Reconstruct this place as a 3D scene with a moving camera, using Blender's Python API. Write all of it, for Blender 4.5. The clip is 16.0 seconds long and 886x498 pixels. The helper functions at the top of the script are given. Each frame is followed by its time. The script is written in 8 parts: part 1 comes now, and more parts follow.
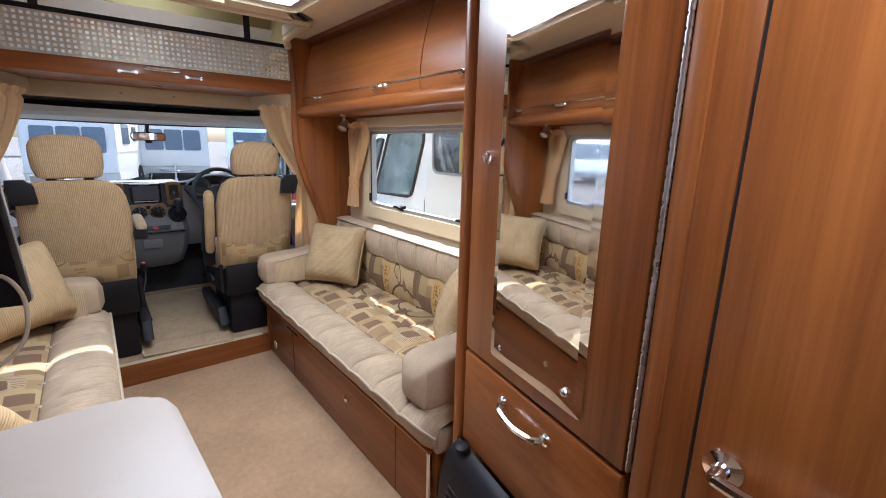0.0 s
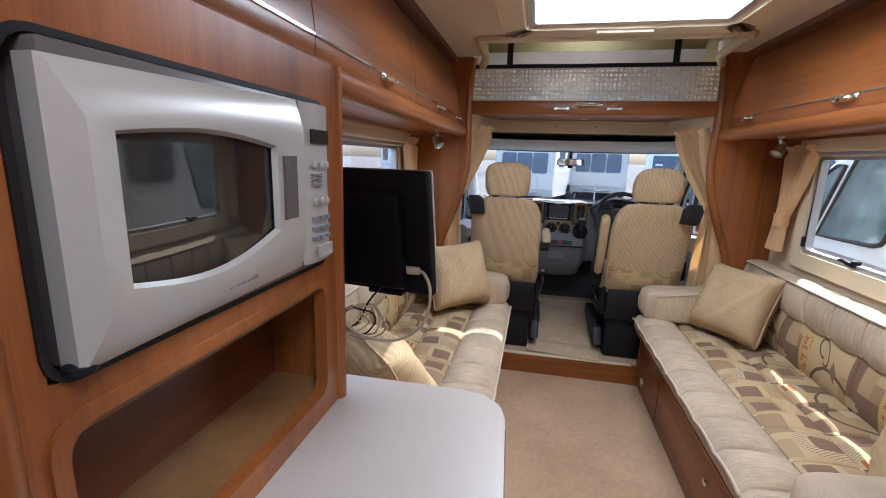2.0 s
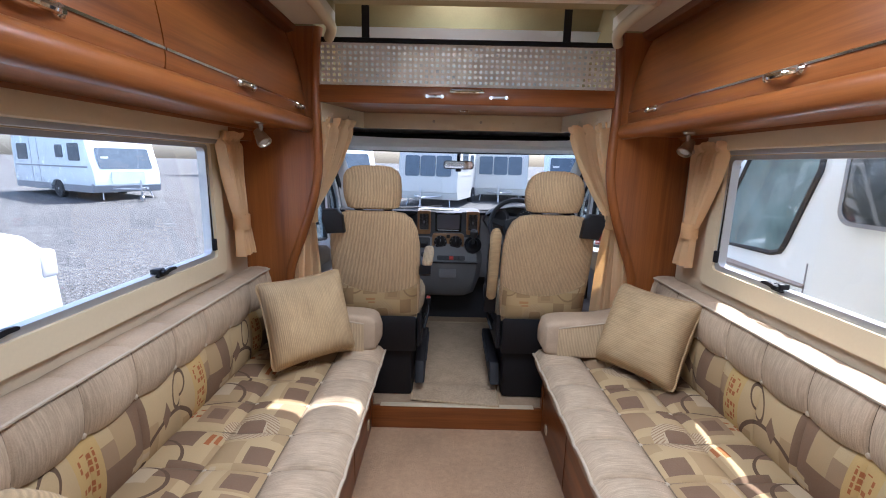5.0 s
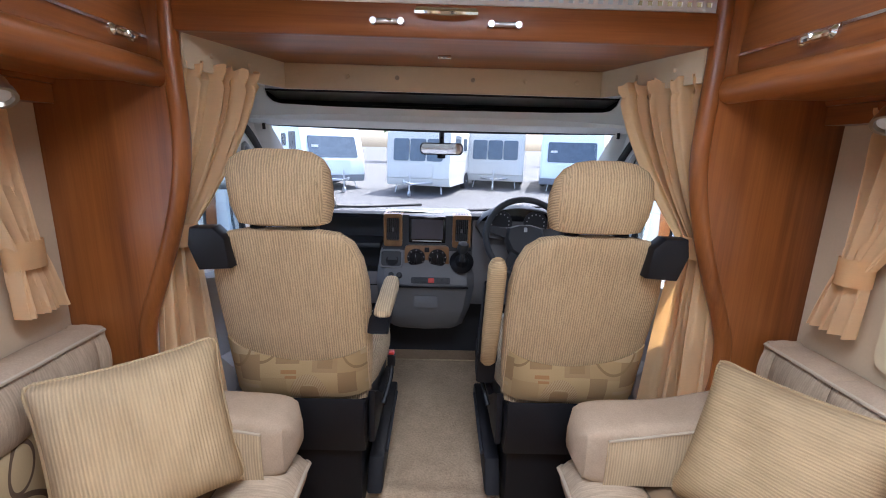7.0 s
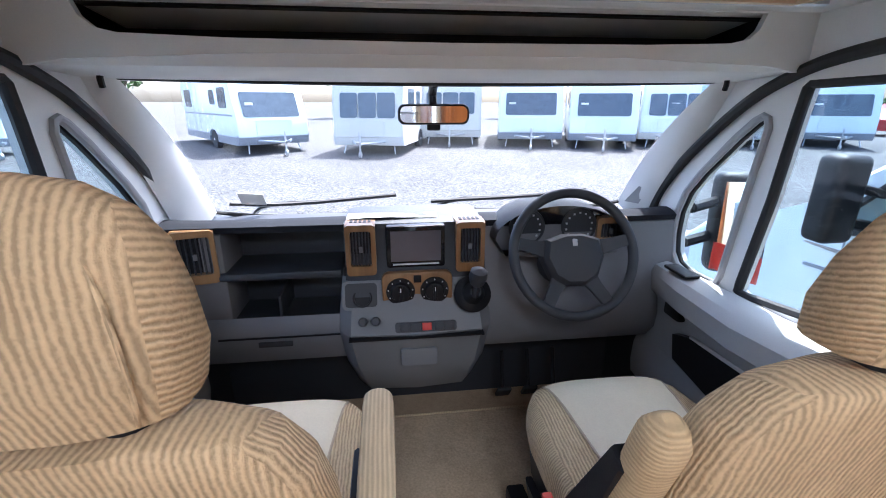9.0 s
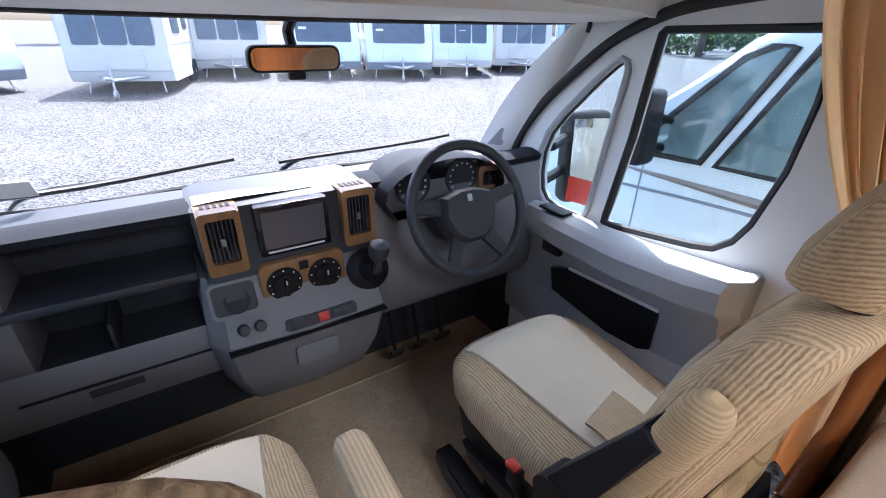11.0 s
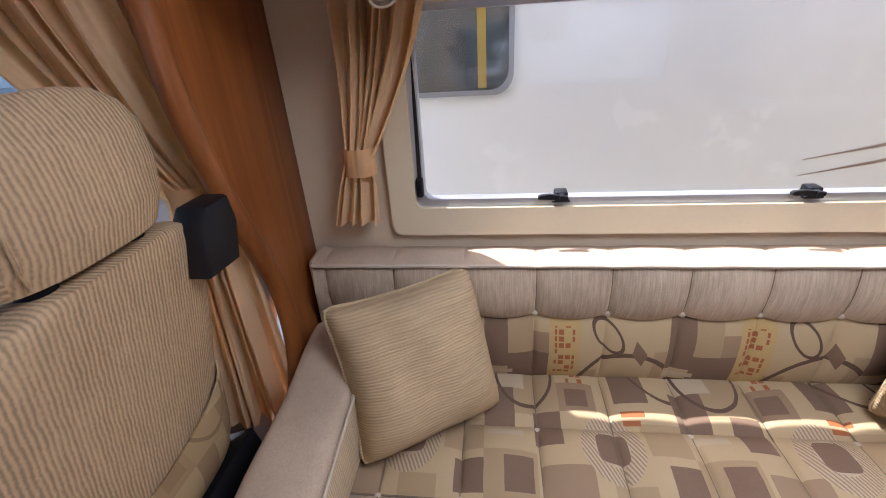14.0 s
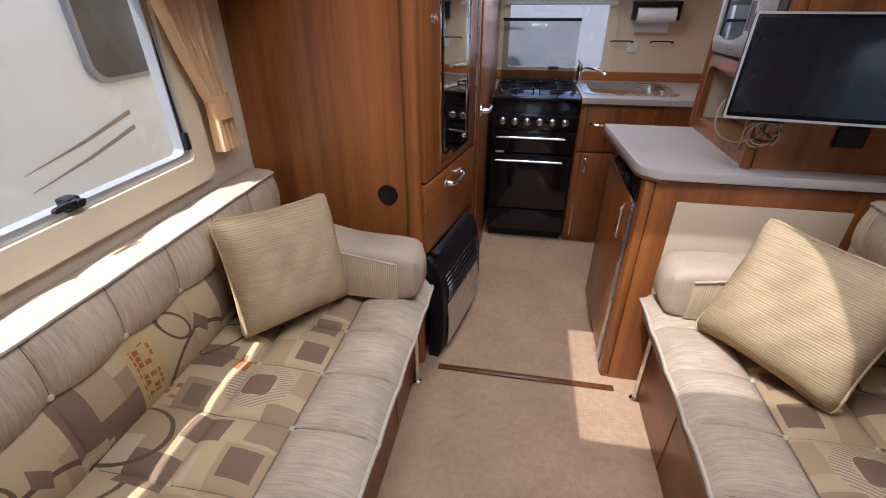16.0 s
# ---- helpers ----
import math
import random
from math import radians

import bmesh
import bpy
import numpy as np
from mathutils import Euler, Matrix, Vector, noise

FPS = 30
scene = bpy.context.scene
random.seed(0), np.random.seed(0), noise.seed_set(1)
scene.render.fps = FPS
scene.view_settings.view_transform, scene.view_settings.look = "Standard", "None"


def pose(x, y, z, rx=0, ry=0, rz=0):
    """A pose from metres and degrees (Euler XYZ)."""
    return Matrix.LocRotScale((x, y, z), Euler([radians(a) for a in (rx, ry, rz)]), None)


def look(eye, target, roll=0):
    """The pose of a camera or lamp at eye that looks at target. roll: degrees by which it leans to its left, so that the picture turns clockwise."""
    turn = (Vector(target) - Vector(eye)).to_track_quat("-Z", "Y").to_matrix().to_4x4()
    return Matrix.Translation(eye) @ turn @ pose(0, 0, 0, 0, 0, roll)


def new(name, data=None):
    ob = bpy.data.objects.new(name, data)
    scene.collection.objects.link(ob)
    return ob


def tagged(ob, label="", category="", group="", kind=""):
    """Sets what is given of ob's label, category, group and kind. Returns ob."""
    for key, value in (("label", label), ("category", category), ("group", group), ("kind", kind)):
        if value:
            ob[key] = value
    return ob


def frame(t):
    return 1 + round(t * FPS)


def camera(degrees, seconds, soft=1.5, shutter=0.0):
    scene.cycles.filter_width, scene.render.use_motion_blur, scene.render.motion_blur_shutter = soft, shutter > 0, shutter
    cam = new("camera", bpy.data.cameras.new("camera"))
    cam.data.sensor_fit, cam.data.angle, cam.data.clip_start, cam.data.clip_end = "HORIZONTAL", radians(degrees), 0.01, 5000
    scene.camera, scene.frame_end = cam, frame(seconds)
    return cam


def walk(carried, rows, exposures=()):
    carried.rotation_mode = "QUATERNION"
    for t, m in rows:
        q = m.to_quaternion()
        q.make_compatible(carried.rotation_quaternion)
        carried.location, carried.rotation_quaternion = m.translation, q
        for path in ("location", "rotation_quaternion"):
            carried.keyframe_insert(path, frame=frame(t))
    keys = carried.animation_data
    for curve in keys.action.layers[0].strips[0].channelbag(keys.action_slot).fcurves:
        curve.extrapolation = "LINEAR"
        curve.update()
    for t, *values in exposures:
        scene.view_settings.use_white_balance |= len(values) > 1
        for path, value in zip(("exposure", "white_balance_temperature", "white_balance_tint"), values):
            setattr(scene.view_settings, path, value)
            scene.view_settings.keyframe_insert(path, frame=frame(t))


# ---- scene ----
cam = camera(90.8, 16.0, 1.0)
EXPOSURES = [(0, 2.3, 5850, 9), (0.5, 2.3, 5650, 9), (1.5, 2.15, 5650, 9), (3, 2.2, 5850, 10), (4, 2.15, 5550, 10), (6.5, 2.33, 5700, 13), (8, 2.72, 5550, 11), (10.3, 2.72, 5700, 12), (11.5, 2.65, 5600, 13), (12.5, 2.5, 5450, 14), (14, 1.95, 5650, 17), (15, 1.80, 5500, 16), (16, 1.80, 5650, 13)]
PATH = [
    (0, (-0.35, -0.056, 1.343), (0.869, 1.463, 0.887), 1.4),
    (0.5, (-0.381, 0.113, 1.352), (0.465, 1.867, 0.892), 0.5),
    (1, (-0.393, 0.158, 1.362), (0.124, 2.029, 0.88), -0.1),
    (1.5, (-0.352, 0.104, 1.368), (-0.347, 2.042, 0.874), 1.8),
    (2, (-0.26, 0.005, 1.367), (-0.656, 1.923, 0.96), 1.7),
    (2.5, (-0.212, -0.04, 1.362), (-0.742, 1.854, 0.999), 0.9),
    (3, (-0.162, -0.052, 1.364), (-0.598, 1.872, 1.033), 1.1),
    (3.5, (-0.126, 0.024, 1.354), (-0.384, 1.979, 1.023), 0.4),
    (4, (-0.103, 0.236, 1.36), (-0.2, 2.205, 1.023), 0.9),
    (6.5, (-0.043, 1.299, 1.371), (-0.022, 3.247, 0.917), 1.5),
    (7, (-0.007, 1.559, 1.368), (0.018, 3.508, 0.918), 1.6),
    (7.5, (0.013, 1.779, 1.354), (0.038, 3.722, 0.882), 2.1),
    (8, (-0.049, 2.001, 1.359), (0.013, 3.935, 0.856), 1.4),
    (10.3, (-0.205, 2.667, 1.442), (0.464, 4.349, 0.592), -0.0),
    (10.5, (-0.231, 2.664, 1.442), (0.531, 4.295, 0.572), 0.1),
    (11, (-0.299, 2.645, 1.433), (0.671, 4.143, 0.53), 1.2),
    (11.5, (-0.324, 2.637, 1.432), (0.765, 4.024, 0.490), 1.1),
    (12, (-0.335, 2.622, 1.418), (0.886, 3.905, 0.486), 0.0),
    (12.5, (-0.297, 2.595, 1.395), (1.048, 3.76, 0.481), -0.5),
    (13, (-0.202, 2.517, 1.397), (1.315, 3.448, 0.485), 0.8),
    (13.5, (-0.084, 2.389, 1.398), (1.616, 2.932, 0.495), -0.8),
    (14, (-0.003, 2.233, 1.386), (1.758, 2.468, 0.467), -3.7),
    (14.5, (0.065, 2.13, 1.379), (1.789, 1.947, 0.381), -2.8),
    (15, (0.097, 2.12, 1.361), (1.625, 1.292, 0.37), -1.9),
    (15.5, (0.122, 2.194, 1.361), (1.111, 0.771, 0.362), -2.3),
    (16, (0.095, 2.214, 1.369), (0.403, 0.504, 0.378), -0.1),
]
walk(cam, [(t, look(eye, target, roll)) for t, eye, target, roll in PATH], EXPOSURES)

# ---------------------------------------------------------------- world, sun
SUN_TO = Vector((0.30, 0.42, 1.0)).normalized()
world = bpy.data.worlds.new("sky")
scene.world = world
world.use_nodes = True
wn = world.node_tree.nodes
sky = wn.new("ShaderNodeTexSky")
sky.sky_type, sky.sun_disc = "NISHITA", False
sky.air_density, sky.dust_density, sky.ozone_density = 0.8, 4.0, 0.8
sky.sun_elevation = math.asin(SUN_TO.z)
sky.sun_rotation = math.atan2(SUN_TO.x, SUN_TO.y)
world.node_tree.links.new(sky.outputs[0], wn["Background"].inputs[0])
wn["Background"].inputs[1].default_value = 0.15
sun_data = bpy.data.lights.new("sun", "SUN")
sun_data.energy, sun_data.angle, sun_data.color = 2.8, radians(0.5), (1.0, 0.96, 0.90)
sun = new("sun", sun_data)
sun.matrix_world = look(SUN_TO * 30, (0, 0, 0))


def sky_lamp(name, x, y, z, sx, sy, watts):
    """An area lamp that adds to the sky's light at a rooflight opening."""
    d = bpy.data.lights.new(name, "AREA")
    d.shape, d.size, d.size_y, d.energy, d.color = "RECTANGLE", sx, sy, watts, (0.93, 0.96, 1.0)
    ob = new(name, d)
    ob.matrix_world = pose(x, y, z)
    return ob


sky_lamp("rooflight_sky", 0.05, 1.64, 2.035, 0.70, 0.66, 6.0)
sky_lamp("cab_rooflight_sky", -0.015, 2.885, 2.228, 0.33, 0.23, 1.1)
# fill lamp for the kitchen, set in an added, unseen rooflight
sky_lamp("kitchen_fill", -0.025, -0.14, 2.015, 0.44, 0.50, 2.8)


# ---------------------------------------------------------------- materials
class Nodes:
    """A thin wrapper that builds a principled node material."""

    def __init__(self, name, rough=0.5, metal=0.0, color=(0.5, 0.5, 0.5), spec=0.5):
        self.mat = bpy.data.materials.new(name)
        self.mat.use_nodes = True
        self.t = self.mat.node_tree
        self.p = self.t.nodes["Principled BSDF"]
        self.p.inputs["Roughness"].default_value = rough
        self.p.inputs["Metallic"].default_value = metal
        self.p.inputs["Base Color"].default_value = (*color, 1)
        self.p.inputs["Specular IOR Level"].default_value = spec
        self.co = self.t.nodes.new("ShaderNodeTexCoord").outputs["Object"]

    def n(self, kind, **inputs):
        node = self.t.nodes.new(kind)
        for k, v in inputs.items():
            self.put(node.inputs[k.replace("_", " ")], v)
        return node

    def put(self, sock, v):
        if isinstance(v, bpy.types.NodeSocket):
            self.t.links.new(v, sock)
        else:
            sock.default_value = v

    def scaled(self, s):
        m = self.t.nodes.new("ShaderNodeMapping")
        self.t.links.new(self.co, m.inputs[0])
        m.inputs["Scale"].default_value = s
        return m.outputs[0]

    def noise(self, s, scale=1.0, detail=4.0, rough=0.6):
        node = self.n("ShaderNodeTexNoise", Scale=scale, Detail=detail, Roughness=rough)
        self.t.links.new(self.scaled(s), node.inputs["Vector"])
        return node.outputs[0]

    def ramp(self, fac, stops, constant=False):
        node = self.t.nodes.new("ShaderNodeValToRGB")
        r = node.color_ramp
        if constant:
            r.interpolation = "CONSTANT"
        while len(r.elements) < len(stops):
            r.elements.new(0.5)
        for e, (pos, c) in zip(r.elements, stops):
            e.position, e.color = pos, (*c, 1)
        self.put(node.inputs[0], fac)
        return node.outputs[0]

    def math(self, op, a, b=0.0, c=0.0):
        node = self.t.nodes.new("ShaderNodeMath")
        node.operation = op
        for i, v in enumerate((a, b, c)):
            self.put(node.inputs[i], v)
        return node.outputs[0]

    def mix(self, fac, a, b, mode="MIX"):
        node = self.t.nodes.new("ShaderNodeMix")
        node.data_type, node.blend_type = "RGBA", mode
        self.put(node.inputs[0], fac)
        for sock, v in ((node.inputs[6], a), (node.inputs[7], b)):
            self.put(sock, (*v, 1) if isinstance(v, tuple) else v)
        return node.outputs[2]

    def bump(self, height, strength=0.3, distance=0.002):
        node = self.n("ShaderNodeBump", Strength=strength, Distance=distance)
        self.put(node.inputs["Height"], height)
        self.t.links.new(node.outputs[0], self.p.inputs["Normal"])

    def color(self, c):
        self.put(self.p.inputs["Base Color"], c)


def speckled(name, color, rough=0.5, metal=0.0, amount=0.12, size=60.0, bump=0.15, spec=0.5, dist=0.001):
    """A nearly plain surface with fine grain and broad uneven wear."""
    m = Nodes(name, rough, metal, color, spec)
    fine, broad = m.noise((size,) * 3), m.noise((5,) * 3)
    lo, hi = [max(0, c * (1 - amount)) for c in color], [min(1, c * (1 + amount)) for c in color]
    m.color(m.ramp(m.math("ADD", m.math("MULTIPLY", fine, 0.4), m.math("MULTIPLY", broad, 0.6)), [(0.3, lo), (0.7, hi)]))
    m.put(m.p.inputs["Roughness"], m.math("MULTIPLY_ADD", broad, 0.2, rough - 0.1))
    if bump:
        m.bump(fine, bump, dist)
    return m.mat


def wood_mat(name, along, dark=(0.135, 0.036, 0.008), light=(0.375, 0.126, 0.029), rough=0.32):
    """Polished cherry veneer with its grain along one axis."""
    m = Nodes(name, rough)
    s = {"x": (0.6, 9, 9), "y": (9, 0.6, 9), "z": (9, 9, 0.6)}[along]
    fine_s = {"x": (6, 220, 220), "y": (220, 6, 220), "z": (220, 220, 6)}[along]
    broad = m.noise(s, 1.0, 5.0, 0.55)
    fine = m.noise(fine_s, 1.0, 3.0, 0.6)
    patch = m.noise((1.6,) * 3, 1.0, 2.0)
    mid_s = {"x": (1.1, 42, 42), "y": (42, 1.1, 42), "z": (42, 42, 1.1)}[along]
    streak = m.noise(mid_s, 1.0, 4.0, 0.6)
    v = m.math("ADD", m.math("MULTIPLY", broad, 0.52), m.math("MULTIPLY", fine, 0.14))
    v = m.math("ADD", v, m.math("MULTIPLY", streak, 0.26))
    v = m.math("ADD", v, m.math("MULTIPLY", patch, 0.20))
    m.color(m.ramp(v, [(0.42, dark), (0.56, tuple((a + b) / 2 for a, b in zip(dark, light))), (0.70, light)]))
    m.put(m.p.inputs["Roughness"], m.math("MULTIPLY_ADD", patch, 0.18, rough - 0.09))
    m.bump(fine, 0.06, 0.0005)
    return m.mat


def ribbed(name, axis, color, pitch=0.006, depth=0.5, rough=0.9, wobble=0.6, shade=0.3, ribs=0.40):
    """Chunky ribbed cord; ribs repeat along one axis and wander a little."""
    m = Nodes(name, rough, 0, color, 0.15)
    sep = m.n("ShaderNodeSeparateXYZ", Vector=m.co)
    wander = m.math("ADD", m.noise((3,) * 3, 1.0, 1.0), m.math("MULTIPLY", m.noise((90,) * 3, 1.0, 2.0), 0.12))
    v = sep.outputs["XYZ".index(axis[0])]
    if len(axis) > 1:
        v = m.math("MULTIPLY_ADD", sep.outputs["XYZ".index(axis[1])], 0.7, v)
    v = m.math("ADD", m.math("DIVIDE", v, pitch), m.math("MULTIPLY", wander, wobble * 2))
    wave = m.math("MULTIPLY_ADD", m.math("SINE", m.math("MULTIPLY", v, 2 * math.pi)), 0.5, 0.5)
    yarn = m.noise((260,) * 3, 1.0, 4.0, 0.75)
    patch = m.noise((4,) * 3, 1.0, 3.0)
    run = m.noise(tuple(170 if k == axis[0] else 16 for k in "XYZ"), 1.0, 4.0, 0.65)
    h = m.math("ADD", m.math("MULTIPLY", wave, ribs), m.math("MULTIPLY", m.math("ADD", m.math("MULTIPLY", yarn, 0.4), m.math("MULTIPLY", run, 0.8)), 1.2 - ribs))
    tone = m.math("ADD", m.math("MULTIPLY", h, 0.6), m.math("MULTIPLY", patch, 0.5))
    m.color(m.ramp(tone, [(0.2, tuple(c * (1 - shade) for c in color)), (0.85, tuple(min(1, c * (1 + shade * 0.5)) for c in color))]))
    m.bump(h, depth, 0.0025)
    return m.mat


def cord(name, side_weights, color, pitch=0.0070, shade=0.34):
    """Upholstery cord: ribs count along x on faces seen from behind or before, and along a weighted axis on the flanks."""
    m = Nodes(name, 0.9, 0, color, 0.15)
    sep = m.n("ShaderNodeSeparateXYZ", Vector=m.co)
    geo = m.t.nodes.new("ShaderNodeNewGeometry")
    nsep = m.n("ShaderNodeSeparateXYZ", Vector=geo.outputs["Normal"])
    flank = m.math("GREATER_THAN", m.math("ABSOLUTE", nsep.outputs[0]), 0.62)
    side = m.math("ADD", m.math("MULTIPLY", sep.outputs[1], side_weights[0]), m.math("MULTIPLY", sep.outputs[2], side_weights[1]))
    wander = m.math("MULTIPLY", m.noise((3.5, 3.5, 3.5), 1.0, 1.0), 0.35)
    wander = m.math("ADD", wander, m.math("MULTIPLY", m.noise((34,) * 3, 1.0, 3.0, 0.7), 0.95))

    def wave(v):
        return m.math("MULTIPLY_ADD", m.math("SINE", m.math("MULTIPLY", m.math("ADD", m.math("DIVIDE", v, pitch), wander), 2 * math.pi)), 0.5, 0.5)

    def choose(a, b):
        return m.math("ADD", m.math("MULTIPLY", a, m.math("SUBTRACT", 1.0, flank)), m.math("MULTIPLY", b, flank))
    w = choose(wave(sep.outputs[0]), wave(side))
    along = (12, 95, 95) if side_weights[0] and side_weights[1] else (30, 130, 30)
    run = choose(m.noise((150, 30, 15), 1.0, 3.0, 0.6), m.noise(along, 1.0, 3.0, 0.6))
    slub, patch = m.noise((210, 210, 210), 1.0, 4.0, 0.7), m.noise((5,) * 3, 1.0, 3.0)
    h = m.math("ADD", m.math("MULTIPLY", w, 0.42), m.math("ADD", m.math("MULTIPLY", slub, 0.50), m.math("MULTIPLY", run, 0.50)))
    tone = m.math("ADD", m.math("MULTIPLY", w, 0.24), m.math("ADD", m.math("MULTIPLY", slub, 0.36), m.math("MULTIPLY", run, 0.28)))
    tone = m.math("ADD", tone, m.math("MULTIPLY", patch, 0.20))
    m.color(m.ramp(tone, [(0.40, tuple(c * (1 - shade) for c in color)), (0.54, color), (0.70, tuple(min(1, c * (1 + shade * 0.5)) for c in color))]))
    m.bump(h, 0.9, 0.0035)
    return m.mat


def pattern_mat(name, u_axis, v_axis, v0, v_size, u0=2.26, u_size=0.47, deep=1.0, seat=True, calm=0.0):
    """Woven upholstery: a repeat of taupe and sand blocks, a column of rust squares, then a loop, an arc and a leaf on cream."""
    m = Nodes(name, 0.88, 0, (0.5, 0.4, 0.25), 0.15)
    sep = m.n("ShaderNodeSeparateXYZ", Vector=m.co)
    ax = {"X": sep.outputs[0], "Y": sep.outputs[1], "Z": sep.outputs[2]}
    soft = m.math("MULTIPLY", m.math("SUBTRACT", m.noise((9,) * 3, 1.0, 2.0), 0.5), 0.008)
    u = m.math("FRACT", m.math("DIVIDE", m.math("SUBTRACT", m.math("SUBTRACT", u0, ax[u_axis]), soft), u_size))
    across = ax[v_axis] if v_axis == "Z" else m.math("ABSOLUTE", ax[v_axis])
    v = m.math("ADD", m.math("DIVIDE", m.math("SUBTRACT", across, v0), v_size), soft)
    cream, sand, gold, tan, taupe, brown, pale, rust = (tuple(c * deep for c in k) for k in (
        (0.475, 0.345, 0.180), (0.375, 0.258, 0.132), (0.50, 0.335, 0.125), (0.295, 0.190, 0.105), (0.165, 0.095, 0.058), (0.085, 0.045, 0.027), (0.50, 0.385, 0.245), (0.33, 0.09, 0.018)))

    def inside(a, b, c, d):
        x = m.math("MULTIPLY", m.math("GREATER_THAN", u, a), m.math("LESS_THAN", u, b))
        y = m.math("MULTIPLY", m.math("GREATER_THAN", v, c), m.math("LESS_THAN", v, d))
        return m.math("MULTIPLY", x, y)

    def ring(cu, cv, ru, rv, thick, tilt=0.0):
        du, dv = m.math("SUBTRACT", u, cu), m.math("SUBTRACT", v, cv)
        du = m.math("ADD", du, m.math("MULTIPLY", dv, tilt))
        d = m.math("SQRT", m.math("ADD", m.math("POWER", m.math("ABSOLUTE", m.math("DIVIDE", du, ru)), 2.0), m.math("POWER", m.math("ABSOLUTE", m.math("DIVIDE", dv, rv)), 2.0)))
        return d if thick is None else m.math("LESS_THAN", m.math("ABSOLUTE", m.math("SUBTRACT", d, 1.0)), thick)

    if seat:
        blocks = [(0.0, 0.16, 0.52, 0.80, taupe), (0.16, 0.40, 0.60, 1.0, sand), (0.04, 0.22, 0.80, 1.0, pale), (0.26, 0.40, 0.36, 0.62, taupe), (0.0, 0.26, 0.0, 0.30, sand),
                  (0.10, 0.24, 0.05, 0.26, taupe), (0.28, 0.52, 0.0, 0.22, tan), (0.40, 0.60, 0.62, 0.86, tan), (0.44, 0.56, 0.66, 0.80, taupe), (0.70, 0.88, 0.70, 0.96, taupe),
                  (0.80, 1.0, 0.30, 0.56, sand), (0.86, 1.0, 0.04, 0.24, taupe), (0.60, 0.78, 0.0, 0.12, sand), (0.02, 0.20, 0.42, 0.47, pale), (0.72, 0.84, 0.60, 0.64, rust), (0.72, 0.81, 0.55, 0.58, rust)]
        rust_box = (0.46, 0.55, 0.86, 1.0)
        rings = [(0.22, 0.96, 0.16, 0.30, 0.05, 0.0), (0.94, 0.98, 0.13, 0.26, 0.06, 0.2)]
        leaf = None
    else:
        blocks = [(0.0, 0.13, 0.28, 1.0, taupe), (0.13, 0.27, 0.46, 1.0, sand), (0.13, 0.36, 0.0, 0.50, taupe), (0.27, 0.36, 0.50, 0.78, tan), (0.36, 0.53, 0.0, 1.0, gold), (0.0, 0.16, 0.14, 0.22, pale),
                  (0.02, 0.13, 0.04, 0.10, brown), (0.53, 0.64, 0.0, 0.22, sand), (0.93, 1.0, 0.0, 0.55, sand), (0.80, 0.93, 0.0, 0.10, tan)]
        rust_box = (0.39, 0.50, 0.20, 0.86)
        rings = [(0.68, 0.74, 0.065, 0.22, 0.11, 0.22), (0.80, -0.10, 0.27, 0.60, 0.05, 0.0)]
        leaf = (0.85, 0.52)
    col = m.mix(0.0, cream, cream)
    for a, b, c, d, k in blocks:
        col = m.mix(inside(a, b, c, d), col, k)
    if seat:
        weave_box = ring(0.63, 0.36, 0.15, 0.24, None)
        col = m.mix(m.math("LESS_THAN", weave_box, 1.0), col, pale)
        fine = m.math("GREATER_THAN", m.math("SINE", m.math("MULTIPLY", m.math("ADD", u, m.math("MULTIPLY", v, 0.4)), 320.0)), 0.2)
        col = m.mix(m.math("MULTIPLY", m.math("MULTIPLY", m.math("LESS_THAN", weave_box, 1.0), m.math("GREATER_THAN", weave_box, 0.55)), fine), col, tan)
        du, dv = m.math("DIVIDE", m.math("SUBTRACT", u, 0.63), 0.075), m.math("DIVIDE", m.math("SUBTRACT", v, 0.36), 0.11)
        d4 = m.math("ADD", m.math("POWER", m.math("ABSOLUTE", du), 4.0), m.math("POWER", m.math("ABSOLUTE", dv), 4.0))
        col = m.mix(m.math("LESS_THAN", d4, 1.0), col, taupe)
    a, b, c, d = rust_box
    cell = m.n("ShaderNodeCombineXYZ", X=m.math("FLOOR", m.math("MULTIPLY", u, 27.0)), Y=m.math("FLOOR", m.math("MULTIPLY", v, 12.0)), Z=3.0)
    gap_u, gap_v = (m.math("LESS_THAN", m.math("ABSOLUTE", m.math("SUBTRACT", m.math("FRACT", m.math("MULTIPLY", k, n_)), 0.5)), 0.38) for k, n_ in ((u, 27.0), (v, 12.0)))
    spots = m.math("MULTIPLY", m.math("MULTIPLY", gap_u, gap_v), m.math("GREATER_THAN", m.n("ShaderNodeTexWhiteNoise", Vector=cell.outputs[0]).outputs[0], 0.45))
    col = m.mix(m.math("MULTIPLY", inside(a, b, c, d), spots), col, rust)
    for cu, cv, ru, rv, th, tilt in rings:
        keep = m.math("GREATER_THAN", u, 0.40) if not seat else 1.0
        col = m.mix(m.math("MULTIPLY", ring(cu, cv, ru, rv, th, tilt), keep), col, brown)
    if leaf:
        lu, lv = m.math("SUBTRACT", u, leaf[0]), m.math("SUBTRACT", v, leaf[1])
        d = m.math("ADD", m.math("ABSOLUTE", m.math("ADD", m.math("MULTIPLY", lu, 24.0), m.math("MULTIPLY", lv, 3.0))), m.math("ABSOLUTE", m.math("MULTIPLY", lv, 5.5)))
        col = m.mix(m.math("LESS_THAN", d, 1.0), col, taupe)
    weave = m.noise((330,) * 3, 1.0, 3.0, 0.7)
    wear = m.noise((6,) * 3, 1.0, 3.0)
